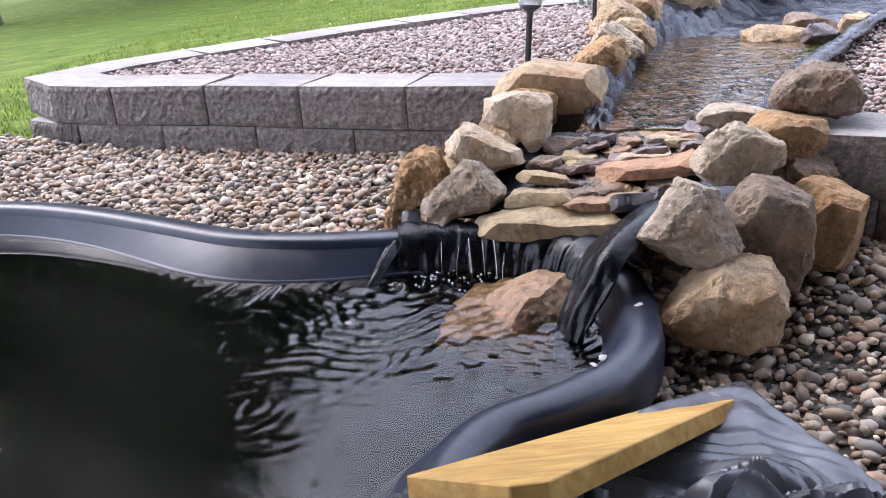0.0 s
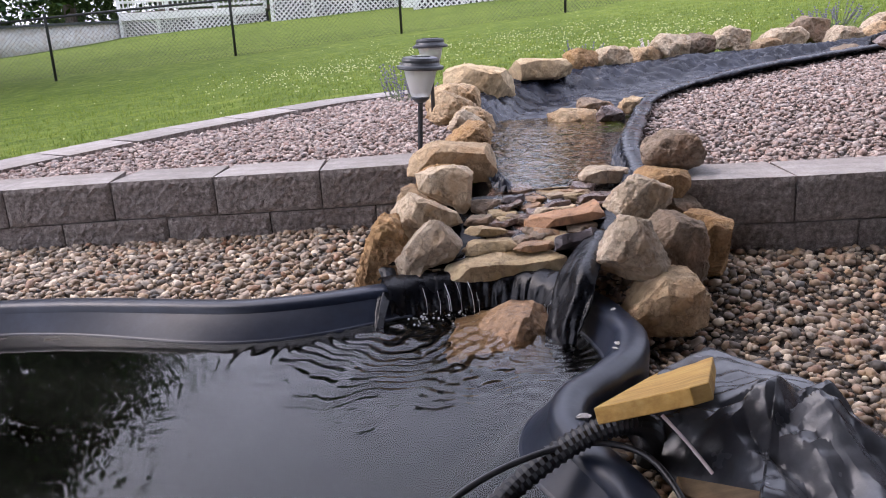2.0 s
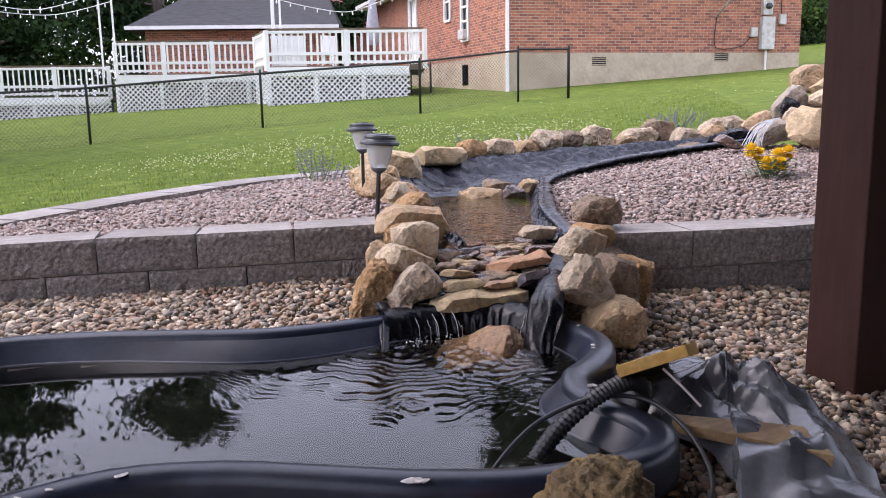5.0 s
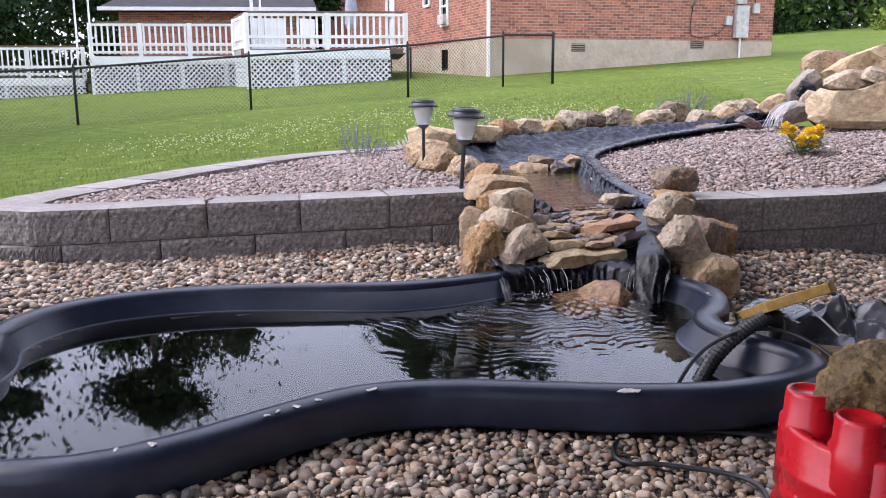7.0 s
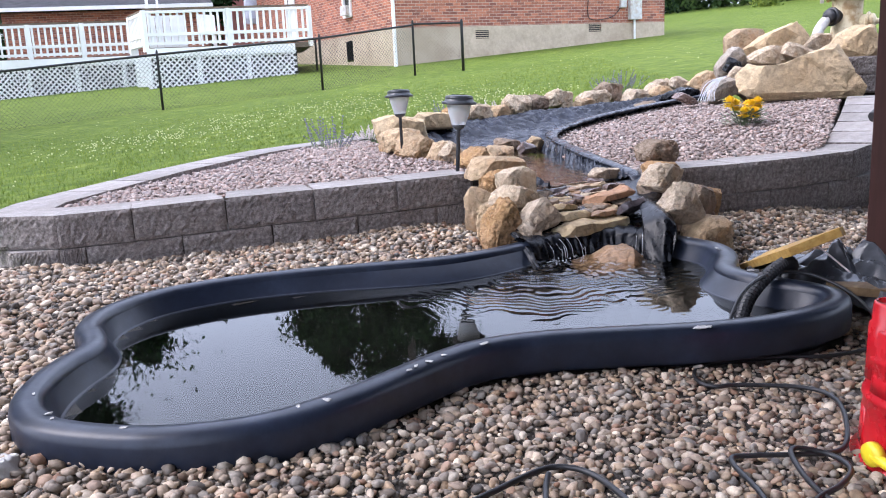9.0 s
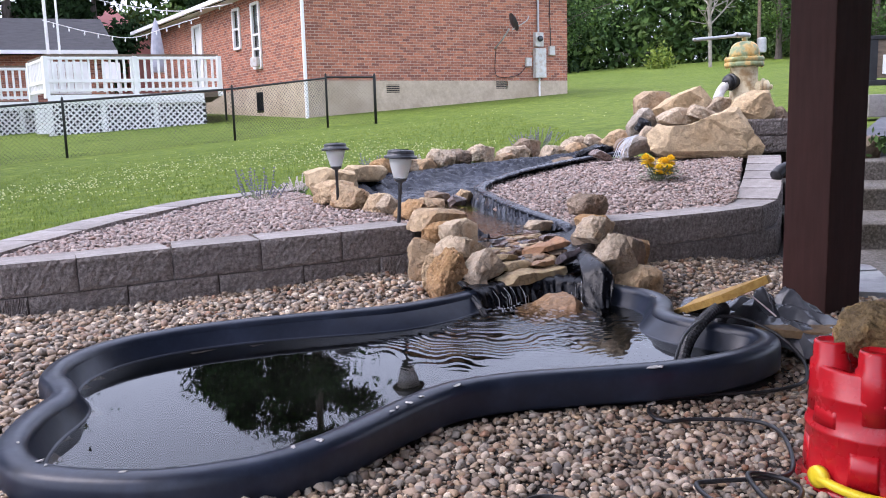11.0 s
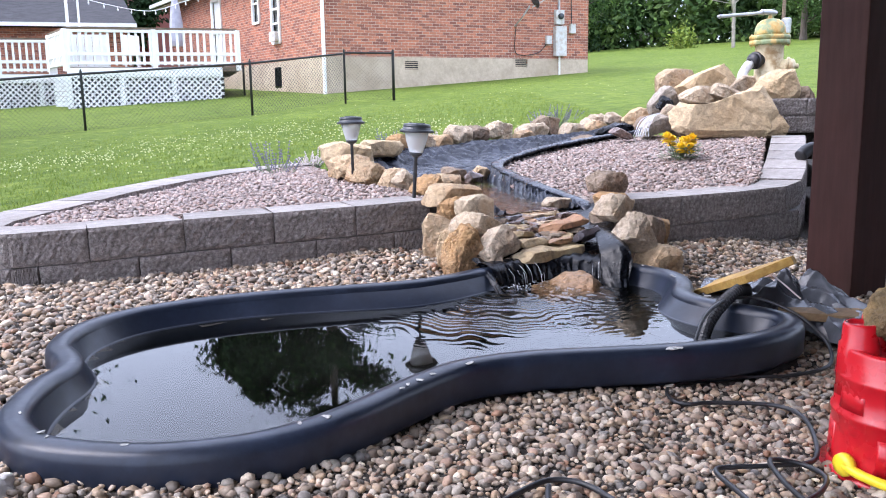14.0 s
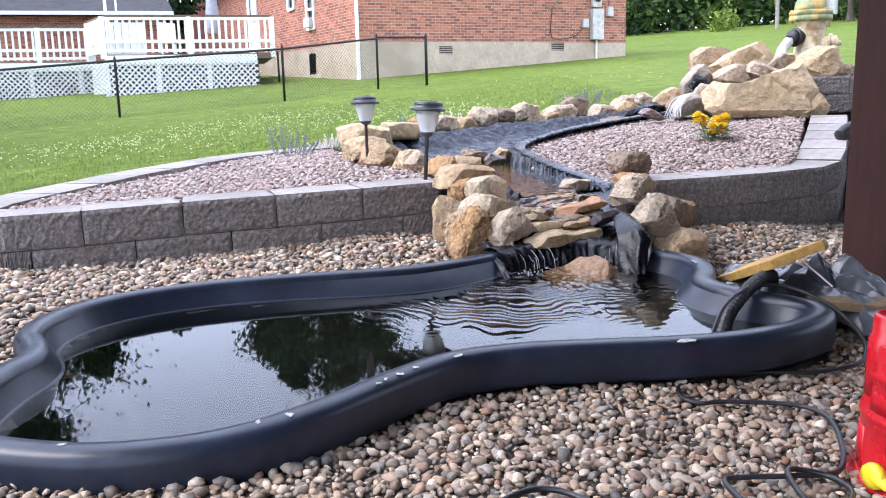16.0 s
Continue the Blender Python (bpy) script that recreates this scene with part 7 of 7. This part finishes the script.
main = deck("wooden_deck", (5.67, 22.23), (9.57, 20.435), 1.72, 0.75, 0.9, 0.98, "white railed wooden deck with lattice skirt against the house", 2, 4.5, 0.9)
for k in range(6):
    bm = bmesh.new()
    bar(bm, (5.36, 22.345, 0.78 + 0.13 * k), (5.74, 22.17, 0.78 + 0.13 * k), 0.122)
    part("skirt_board", bm, M["white"], main, "white lapped board")
deck("wooden_deck", (2.3, 26.6), (6.2, 24.84), 1.66, 0.6, 0.75, 0.96, "white railed middle deck with lattice skirt", 3, 4)
deck("wooden_deck", (-2.3, 29.75), (2.2, 27.7), 1.05, 0.2, 0.55, 0.93, "low white railed deck with lattice skirt", 3, 3)
f = thing("deck_railing", "white end railing joining two decks", "railing")
railing(f, (5.69, 22.36), (5.9, 24.2), 1.72, 0.96, 1)
screen = thing("privacy_screen", "white boarded screen standing behind the deck railing", "screen", (5.95, 22.75, 1.72), -24.7)
for k in range(5):
    part("board", boxed(0.19 * k, 0.19 * k + 0.18, -0.012, 0.012, 0.03, 0.86, 0.004), M["white"], screen)
for z in (0.0, 0.8):
    part("rail", boxed(-0.02, 0.97, 0.012, 0.05, z, z + 0.06, 0.004), M["white"], screen)


def pool_wall():
    f = thing("swimming_pool", "round above-ground pool with pale metal wall and dark rim", "pool", (-6.2, 31.0, -0.4))
    part("wall", turned([(4.0, 0.0), (4.0, 1.15), (3.95, 1.15), (3.95, 0.0)], 64), M["greybox"], f, "pale corrugated pool wall", True)
    part("top_rail", turned([(3.9, 1.15), (4.08, 1.15), (4.08, 1.22), (3.9, 1.22)], 64), M["lampcap"], f, "dark top rail")
    part("cover", turned([(3.9, 1.1), (2.0, 1.12), (0.1, 1.13)], 48), M["liner"], f, "dark cover")


pool_wall()


def back_house():
    h = thing("far_house", "low brick house with a grey shingle roof behind the decks", "house", (3.7, 30.7, 0))
    inv = Matrix.Translation((-3.7, -30.7, 0))
    a, b = Vector((3.9, 31.2)), Vector((9.79, 28.52))
    d = (b - a).normalized()
    n = Vector((-d.y, d.x))
    bm = bmesh.new()
    c, e = b + n * 5, a + n * 5
    for q0, q1 in ((a, b), (b, c), (c, e), (e, a)):
        uv_wall(bm, q0[:], q1[:], 0.2, 3.35)
    bmesh.ops.transform(bm, matrix=inv, verts=bm.verts)
    part("wall", bm, M["brick"], h, "brick wall")
    for s in (0, 1):
        bm = bmesh.new()
        lo0, lo1 = (a - d * 0.5 - n * 0.6, b + d * 0.4 - n * 0.6) if s == 0 else (e - d * 0.5 + n * 0.6, c + d * 0.4 + n * 0.6)
        r0, r1 = a + n * 2.5 - d * 0.5, b + n * 2.5 + d * 0.4
        r0, r1 = r0 + d * 1.5, r1 - d * 0.6
        top = [bm.verts.new((q.x, q.y, z)) for q, z in ((lo0, 3.45), (lo1, 3.45), (r1, 4.86), (r0, 4.86))]
        low = [bm.verts.new(v.co - Vector((0, 0, 0.12))) for v in top]
        bm.faces.new(top)
        bm.faces.new(low)
        for i in range(4):
            bm.faces.new((top[i - 1], top[i], low[i], low[i - 1]))
        bmesh.ops.transform(bm, matrix=inv, verts=bm.verts)
        part("roof", bm, M["shingle"], h, "dark grey shingle roof")
    for s in (0, 1):
        bm = bmesh.new()
        f0, f1 = (a - d * 0.5 - n * 0.6, e - d * 0.5 + n * 0.6) if s == 0 else (b + d * 0.4 - n * 0.6, c + d * 0.4 + n * 0.6)
        ridge = a + n * 2.5 + d * 1.0 if s == 0 else b + n * 2.5 - d * 0.2
        top = [bm.verts.new((q.x, q.y, z)) for q, z in ((f0, 3.45), (f1, 3.45), (ridge, 4.86))]
        low = [bm.verts.new(v.co - Vector((0, 0, 0.12))) for v in top]
        bm.faces.new(top)
        bm.faces.new(low)
        for i in range(3):
            bm.faces.new((top[i - 1], top[i], low[i], low[i - 1]))
        bmesh.ops.transform(bm, matrix=inv, verts=bm.verts)
        part("roof", bm, M["shingle"], h, "dark grey shingle hip")
    g = bmesh.new()
    lo0, lo1 = a - d * 0.5 - n * 0.66, b + d * 0.4 - n * 0.66
    bar(g, (*lo0, 3.4), (*lo1, 3.4), 0.12)
    bmesh.ops.transform(g, matrix=inv, verts=g.verts)
    part("gutter", g, M["white"], h, "white gutter")


back_house()

shed = thing("red_roof_building", "distant building with a red metal roof", "building", (17, 42, 0))
part("wall", boxed(-4.2, -0.2, 0.0, 5, -0.5, 5.7, 0.02), M["redroof"], shed)
part("wing", boxed(-0.9, 1.0, -0.5, 4, -0.5, 5.65, 0.02), M["redroof"], shed, "faded red side wing")
bm = bmesh.new()
vs = [bm.verts.new(v) for v in ((-4.6, -0.6, 5.6), (0.15, -0.6, 5.66), (0.15, 5.4, 5.66), (-4.6, 5.4, 5.6), (-3.2, 2.4, 8.0), (-1.3, 2.4, 8.0))]
for q in ((0, 1, 5, 4), (1, 2, 5), (2, 3, 4, 5), (3, 0, 4), (3, 2, 1, 0)):
    bm.faces.new([vs[i] for i in q])
part("roof", bm, M["redroof"], shed, "red metal roof")

umb = thing("patio_umbrella", "closed grey patio umbrella standing on the deck", "umbrella", (9.95, 24.9, 1.7))
part("pole", turned([(0.025, 0), (0.025, 2.5)], 10), M["steel"], umb)
part("canopy", turned([(0.16, 0.85), (0.22, 1.0), (0.2, 1.5), (0.13, 2.1), (0.03, 2.45)], 14), M["cloth"], umb, "folded grey canopy")
chair = thing("deck_chair", "white plastic chair on the deck", "chair", (7.9, 23.0, 1.72), 20)
part("seat", boxed(-0.28, 0.28, -0.26, 0.26, 0.38, 0.42, 0.015), M["white"], chair)
part("backrest", boxed(-0.28, 0.28, 0.24, 0.28, 0.42, 0.95, 0.015), M["white"], chair)
for x in (-0.25, 0.25):
    for y in (-0.23, 0.25):
        part("leg", boxed(x - 0.02, x + 0.02, y - 0.02, y + 0.02, 0, 0.38), M["white"], chair)


def string_lights(points, label):
    f = thing("string_lights", label, "string lights", points[0])
    o = Vector(points[0])
    pts = [Vector(p) - o for p in points]
    part("wire", tube(pts, 0.012, 6, 60), M["white"], f)
    line = spline(pts, 14)
    base = turned([(0.009, 0.0), (0.014, -0.04), (0.024, -0.085), (0.013, -0.12)], 10)
    me = bpy.data.meshes.new("bulb")
    base.to_mesh(me)
    base.free()
    me.materials.append(M["bulb"])
    for p in line[1:-1]:
        b = new("bulb", me)
        b.parent = f
        b.matrix_world = Matrix.Translation(o + p)


for x, y in ((2.3, 26.5), (2.05, 27.6), (6.2, 22.6), (6.5, 24.4), (6.7, 24.9)):
    p = thing("light_pole", "thin white pole holding string lights on the deck", "pole", (x, y, 1.6))
    part("shaft", turned([(0.03, 0), (0.03, 3.6), (0.02, 3.62)], 8), M["white"], p)
string_lights([(2.3, 26.5, 4.9), (4.3, 24.6, 4.0), (6.2, 22.6, 4.6)], "sagging string of pale bulbs over the decks")
string_lights([(5.9, 22.8, 3.65), (7.32, 23.5, 3.5), (8.75, 24.0, 3.46), (9.55, 23.5, 3.72), (10.3, 22.7, 4.0)], "sagging string of pale bulbs hung to the house")
string_lights([(-1.2, 28.5, 3.62), (0.7, 27.6, 3.44), (2.3, 26.6, 3.78)], "lower sagging string of pale bulbs over the low deck")
string_lights([(-1.5, 28.6, 3.92), (0.3, 27.85, 3.6), (2.05, 27.4, 4.1)], "sagging string of pale bulbs over the low deck")
string_lights([(6.55, 24.6, 5.05), (7.76, 25.0, 4.73), (9.15, 25.0, 4.52), (10.6, 24.6, 4.42), (11.3, 22.5, 4.45)], "string of pale bulbs hung under the eaves")


# ---------------------------------------------------------------- trees and distance
def tree(at, height, spread, mat, label, seed, leaves=2600, crown0=0.25, leaf=0.32, conifer=False):
    t = thing("tree", label, "tree", at)
    rr = random.Random(seed)
    rng = np.random.default_rng(seed)
    bm = bmesh.new()
    lean = Vector((rr.uniform(-0.03, 0.03), rr.uniform(-0.03, 0.03), 1)) * height
    tr = height * 0.022
    lathe(bm, [(tr * 1.4, -0.3), (tr, height * 0.06), (tr * 0.75, height * 0.4), (tr * 0.35, height * 0.75), (tr * 0.1, height * 0.97)], 10)
    part("trunk", bm, M["bark"], t)
    tips = []
    limbs = bmesh.new()
    for k in range(26 if not conifer else 46):
        f = crown0 + (1 - crown0) * (k + rr.random()) / (26 if not conifer else 46)
        a = rr.uniform(0, 6.283)
        if conifer:
            reach = spread * (1.05 - f) * rr.uniform(0.75, 1.1) / (1.05 - crown0)
            rise = -0.12 * reach
        else:
            reach = spread * math.sin(math.pi * min(0.97, (f - crown0) / (1 - crown0) * 0.85 + 0.12)) * rr.uniform(0.6, 1.1)
            rise = reach * rr.uniform(0.1, 0.6)
        p0 = Vector((0, 0, height * f * 0.93))
        p1 = p0 + Vector((math.cos(a) * reach, math.sin(a) * reach, rise))
        bar(limbs, p0, p1, max(0.03, tr * 0.4 * (1 - f)))
        tips.append((p0, p1, reach))
    part("branches", limbs, M["bark"], t)["kind"] = "stuff"
    per = leaves // len(tips)
    cs = []
    for p0, p1, reach in tips:
        u = rng.random(per) ** 0.6
        c = np.array(p0)[None] + (np.array(p1) - np.array(p0))[None] * (0.25 + 0.8 * u)[:, None]
        s = (0.1 + 0.2 * u) * max(reach, 0.8) * (0.55 if conifer else 1.0)
        cs.append(c + rng.normal(0, 1, (per, 3)) * s[:, None] * np.array([1, 1, 0.45 if conifer else 0.7]))
    me = leaf_mesh(np.concatenate(cs), leaf, rng)
    mesh_ob("crown", me, mat, t)


def leaf_mesh(c, leaf, rng):
    """Small crossed leaf quads at the given places."""
    n = len(c)
    a, b = rng.normal(0, 1, (n, 3)), rng.normal(0, 1, (n, 3))
    a /= np.linalg.norm(a, axis=1)[:, None]
    b -= a * (a * b).sum(1)[:, None]
    b /= np.linalg.norm(b, axis=1)[:, None]
    l = (leaf * rng.uniform(0.6, 1.3, n))[:, None]
    v = np.stack([c - a * l, c + b * l * 0.5, c + a * l, c - b * l * 0.5], 1).reshape(-1, 3)
    me = bpy.data.meshes.new("crown")
    me.from_pydata(v.tolist(), [], np.arange(4 * n).reshape(-1, 4).tolist())
    return me


def at_ground(x, y):
    return (x, y, float(lawn_height(np.array(x), np.array(y))))


TREES = [(13.7, 39.2, 9.6, 1.7, "needle", 0.1, False), (20.9, 46.0, 8.4, 2.3, "woodleaf", 0.1, False), (17.6, 34.8, 12.6, 1.9, "needle", 0.2, False), (20.8, 33.0, 17.5, 2.6, "needle", 0.2, False), (-1.0, 40.0, 14, 4.0, "needle", 0.04, False), (6.2, 42.0, 16.4, 4.4, "needle", 0.04, False), (11.1, 43, 13.0, 3.0, "needle", 0.04, False), (-5.5, 45, 13, 4.5, "leaf", 0.15, False),
         (-11, 47, 12, 4.5, "leaf", 0.15, False), (-16, 42, 11, 4, "leaf", 0.15, False), (33, 44, 8.7, 5, "woodleaf", 0.05, False), (38, 40, 9.3, 5.5, "woodleaf", 0.05, False), (42, 36, 8.7, 5, "woodleaf", 0.05, False), (58, 45, 10.5, 5.5, "woodleaf", 0.05, False),
         (63, 39, 10.5, 5.5, "woodleaf", 0.05, False), (53, 25, 9.3, 5.5, "woodleaf", 0.05, False), (56, 20, 8.7, 5.5, "woodleaf", 0.05, False), (57, 14, 9.3, 5.5, "woodleaf", 0.05, False), (58, 8, 8.7, 5.5, "woodleaf", 0.05, False), (48, 42, 10.5, 6, "needle", 0.05, True),
         (58, 32, 11.2, 6, "needle", 0.05, True), (64, 22, 11.2, 6, "woodleaf", 0.05, False), (30, 52, 10.5, 6, "woodleaf", 0.05, False)]
for k, (x, y, hgt, spr, mt, c0, con) in enumerate(TREES):
    tree(at_ground(x, y), hgt, spr, M[mt], "tall dark conifer behind the houses" if con else "leafy green tree at the edge of the lawn", 700 + k, 26000 if mt == "needle" and x < 29 else 14000 if k < 4 else 13000 if x > 29 else 9000, c0, 0.16 if mt == "needle" else 0.24 if x < 29 else 0.12, con)
tree(at_ground(-5.0, 15.2), 10.4, 2.9, M["needle"], "dense dark green tree standing on the lawn", 750, 50000, 0.1, 0.085)
tree(at_ground(-8.2, 13.9), 14.0, 3.8, M["needle"], "tall dark green tree standing on the lawn", 752, 70000, 0.25, 0.085)
tree(at_ground(-10.5, 22.0), 17, 4.5, M["leaf"], "leafy green tree at the edge of the lawn", 751, 14000, 0.1, 0.2)


def hedge():
    """Low understorey along the far edge of the lawn."""
    rng = np.random.default_rng(9)
    def clumps(n, per, size):
        """Shares along a row and offsets, gathered in leafy clumps."""
        u = np.repeat(rng.random(n), per)
        h = np.repeat(rng.random(n), per)
        return u, h, rng.normal(0, size, (n * per, 3))
    u, h, d = clumps(900, 60, 0.55)
    x, y = 47 + 26 * u + d[:, 0], 56 - 40 * u + d[:, 1]
    z = lawn_height(x, y) + 0.2 + h ** 1.2 * (3.4 + 1.3 * np.sin(u * 37) + 0.8 * np.sin(u * 91)) + d[:, 2] * 0.7
    v, h, d = clumps(700, 50, 0.55)
    x2, y2 = -24 + 40 * v + d[:, 0], 47 + d[:, 1]
    z2 = lawn_height(x2, y2) + 0.2 + h ** 1.2 * (7.0 + 1.5 * np.sin(v * 41) + 0.7 * np.sin(v * 97)) + d[:, 2] * 0.7
    x, y, z = np.concatenate([x, x2]), np.concatenate([y, y2]), np.concatenate([z, z2])
    me = leaf_mesh(np.stack([x, y, z], -1), 0.13, rng)
    w, h, d = clumps(1500, 40, 0.8)
    x3, y3 = 36 + 40 * w + d[:, 0], 61 - 60 * w + d[:, 1]
    far = leaf_mesh(np.stack([x3, y3, lawn_height(x3, y3) + h * 9.5 + d[:, 2]], -1), 0.3, rng)
    w2, h, d = clumps(450, 40, 0.8)
    x4, y4 = -32 + 46 * w2 + d[:, 0], 53 + d[:, 1]
    near = leaf_mesh(np.stack([x4, y4, lawn_height(x4, y4) + h * (11 + 2 * np.sin(w2 * 30)) + d[:, 2]], -1), 0.3, rng)
    tagged(mesh_ob("far_woods", near, M["leaf"]), "dark woods behind the decks", "woods", kind="stuff")
    tagged(mesh_ob("far_woods", far, M["woodleaf"]), "dark woods closing the view behind the lawn", "woods", kind="stuff")
    tagged(mesh_ob("undergrowth", me, M["woodleaf"]), "dense green undergrowth below the far trees", "undergrowth", kind="stuff")


hedge()

bush = leaf_mesh(np.random.default_rng(5).normal(0, 1, (1500, 3)) * np.array([0.38, 0.38, 0.5]) + np.array([42.5, 27.35, 3.9]), 0.1, np.random.default_rng(6))
tagged(mesh_ob("bush", bush, M["blade"]), "small upright light-green bush at the far edge of the lawn", "bush")


def bare_tree(at, height):
    t = thing("tree", "pale bare-limbed tree in front of the dark woods", "tree", at)
    rr = random.Random(31)
    part("trunk", tube([(0, 0, -0.3), (0.05, 0.1, height * 0.3), (-0.1, 0.1, height * 0.6), (0.1, 0.1, height)], 0.1, 8), M["palebark"], t)
    limbs = bmesh.new()
    for k in range(22):
        z = height * rr.uniform(0.3, 0.95)
        d = Vector((rr.uniform(-1, 1), rr.uniform(-1, 1), rr.uniform(0.2, 0.9))).normalized() * rr.uniform(1.2, 3.2)
        a = Vector((0, 0.1, z))
        bar(limbs, a, a + d, 0.07)
        for q in range(3):
            b = a + d * rr.uniform(0.4, 1.0)
            bar(limbs, b, b + Vector((rr.uniform(-1, 1), rr.uniform(-1, 1), rr.uniform(0, 1))).normalized() * rr.uniform(0.5, 1.2), 0.035)
    part("branches", limbs, M["palebark"], t)["kind"] = "stuff"


M["palebark"] = material("pale_bark", [(0.3, (0.2, 0.18, 0.15)), (0.7, (0.36, 0.33, 0.28))], 4, 0.95, 0.6, 14, dist=0.02)
bare_tree((40.9, 23.2, 3.1), 7.0)

pole = thing("utility_pole", "grey utility pole with a transformer among the trees", "utility pole", (42.15, 21.1, 3.2))
part("shaft", turned([(0.1, -0.3), (0.08, 5.5), (0.07, 6.5)], 10), M["oldwood"], pole)
part("transformer", turned([(0.26, 0.9), (0.26, 1.6), (0.18, 1.68)], 14, Matrix.Translation((0.05, -0.15, 0))), M["steel"], pole)
car = thing("parked_car", "silver estate car parked at the far edge of the lawn", "car", at_ground(54.2, 36.2), -34)
part("body", boxed(-2.3, 2.3, -0.9, 0.9, 0.3, 0.95, 0.15), M["greybox"], car)
part("cabin", boxed(-2.0, 1.0, -0.8, 0.8, 0.9, 1.5, 0.2), M["glass"], car, "dark windows")
for x in (-1.4, 1.4):
    for y in (-0.9, 0.9):
        part("wheel", turned([(0.32, -0.1), (0.34, 0), (0.32, 0.1)], 18, Matrix.Translation((x, y, 0.32)) @ Matrix.Rotation(radians(90), 4, "X")), M["black"], car)

# ---------------------------------------------------------------- steps, patio and trailer
ang = -55
u2 = Vector((math.cos(radians(ang)), math.sin(radians(ang)), 0))
w2 = Vector((-u2.y, u2.x, 0))
for k, (x, y, z) in enumerate(((2.03, 1.0, 0.03), (2.6, 1.24, 0.14), (3.2, 1.46, 0.25))):
    st = boxed(-0.25, 1.8, 0, 0.9, -0.12, 0.11, 0.012, Matrix.Translation((x, y, z)) @ Matrix.Rotation(radians(ang), 4, "Z"))
    tagged(mesh_object("step", st, M["concrete"]), "exposed-aggregate concrete garden step", "step", "garden steps", "structure")
pav = bmesh.new()
vs = [pav.verts.new((x, y, z)) for z in (-0.05, 0.03) for x, y in ((0.98, 0.9), (1.9, 1.1), (2.4, 0.5), (2.0, -0.6), (0.9, -0.6))]
pav.faces.new(vs[:5])
pav.faces.new(vs[5:])
for i in range(5):
    pav.faces.new((vs[i - 1], vs[i], vs[5 + i], vs[5 + i - 1]))
tagged(mesh_object("pavement", pav, M["concrete"]), "exposed-aggregate concrete patio slab", "pavement", kind="structure")
for k, pts in enumerate((((0.96, 0.62), (1.3, 0.77), (1.4, 0.7), (1.02, 0.5)), ((1.33, 0.79), (1.52, 0.86), (1.5, 0.77), (1.42, 0.715)))):
    bm = bmesh.new()
    t0 = [bm.verts.new((*p, 0.05)) for p in pts]
    l0 = [bm.verts.new((*p, 0.03)) for p in pts]
    bm.faces.new(t0)
    for i in range(4):
        bm.faces.new((t0[i - 1], t0[i], l0[i], l0[i - 1]))
    tagged(mesh_object("flagstone", bm, M["slate"]), "blue-grey flagstone laid on the patio", "flagstone", "flagstones")

road = bmesh.new()
vs = [road.verts.new((x, y, float(lawn_height(np.array(x), np.array(y))) + dz)) for dz in (0.03, -0.1) for x, y in ((3.75, 1.75), (4.6, 1.95), (9.5, 3.2), (11, 0.0), (9.0, -3.0), (4.4, -0.6))]
road.faces.new(vs[:6])
for i in range(6):
    road.faces.new((vs[i - 1], vs[i], vs[6 + i], vs[6 + i - 1]))
M["asphalt"] = material("worn_asphalt", [(0.3, (0.06, 0.065, 0.075)), (0.7, (0.12, 0.125, 0.14))], 20, 0.9, 0.6, 90, stain=(1.5, (0.75, 0.75, 0.78)), dist=0.004)
tagged(mesh_object("road", road, M["asphalt"]), "worn blue-grey asphalt drive beyond the steps", "road", kind="structure")
rock("boulder", (3.62, 1.56, 0.42), (0.24, 0.18, 0.16), (0, 5, 20), "brownstone", 330, "grey-brown rock at the top of the steps", 8, 0.1, 3)
weeds = leaf_mesh(np.random.default_rng(3).normal(0, 1, (500, 3)) * np.array([0.2, 0.12, 0.035]) + np.array([3.85, 1.42, 0.44]), 0.028, np.random.default_rng(4))
tagged(mesh_ob("weeds", weeds, M["leaf"]), "low green weeds at the top of the steps", "weeds", kind="stuff")

tr = thing("utility_trailer", "small utility trailer with weathered wooden sides", "trailer", (7.66, 3.05, 0.55), -46)
part("side_panel", boxed(0.1, 2.4, -0.03, 0.0, 0.46, 0.86, 0.004), M["oldwood"], tr, "weathered plywood side")
part("frame", boxed(-0.05, 2.5, -0.06, 0.0, 0.38, 0.44, 0.006), M["fence"], tr, "dark steel frame")
part("top_rail", boxed(-0.05, 2.5, -0.06, 0.0, 0.86, 0.9, 0.006), M["fence"], tr, "dark steel rail")
part("end_panel", boxed(-0.03, 0.1, -0.05, 0.0, 0.44, 0.86, 0.004), M["fence"], tr)
part("bracket", boxed(0.16, 0.19, -0.05, -0.03, 0.5, 0.7), M["white"], tr, "white strip")
part("tyre", turned([(0.25, -0.09), (0.29, -0.06), (0.3, 0), (0.29, 0.06), (0.25, 0.09)], 24, Matrix.Translation((0.75, 0.0, 0.3)) @ Matrix.Rotation(radians(90), 4, "X")), M["black"], tr, "black tyre", True)
cb = tagged(mesh_object("concrete_block", boxed(-0.1, 0.5, -0.12, 0.12, 0, 0.2, 0.008), M["cap"], m=pose(6.1, 2.4, 0.6, 0, 0, -46)), "grey concrete block standing by the terrace", "concrete block")

# ---------------------------------------------------------------- porch over and behind the camera
PORCH = Matrix.Translation((0.745, 0.65, 0)) @ Matrix.Rotation(radians(-15), 4, "Z")
roof = boxed(-2.9, 5.4, -4.2, 0.8, 2.3, 2.5, 0.01, PORCH)
tagged(mesh_object("ceiling", roof, M["post"]), "dark brown porch ceiling carried by the post", "ceiling", kind="structure")
wall = boxed(-2.9, 5.4, -4.1, -4.0, -0.1, 2.3, 0.0, PORCH)
tagged(mesh_object("wall_porch", wall, M["oldwood"]), "plain wall at the back of the porch", "wall", kind="structure")
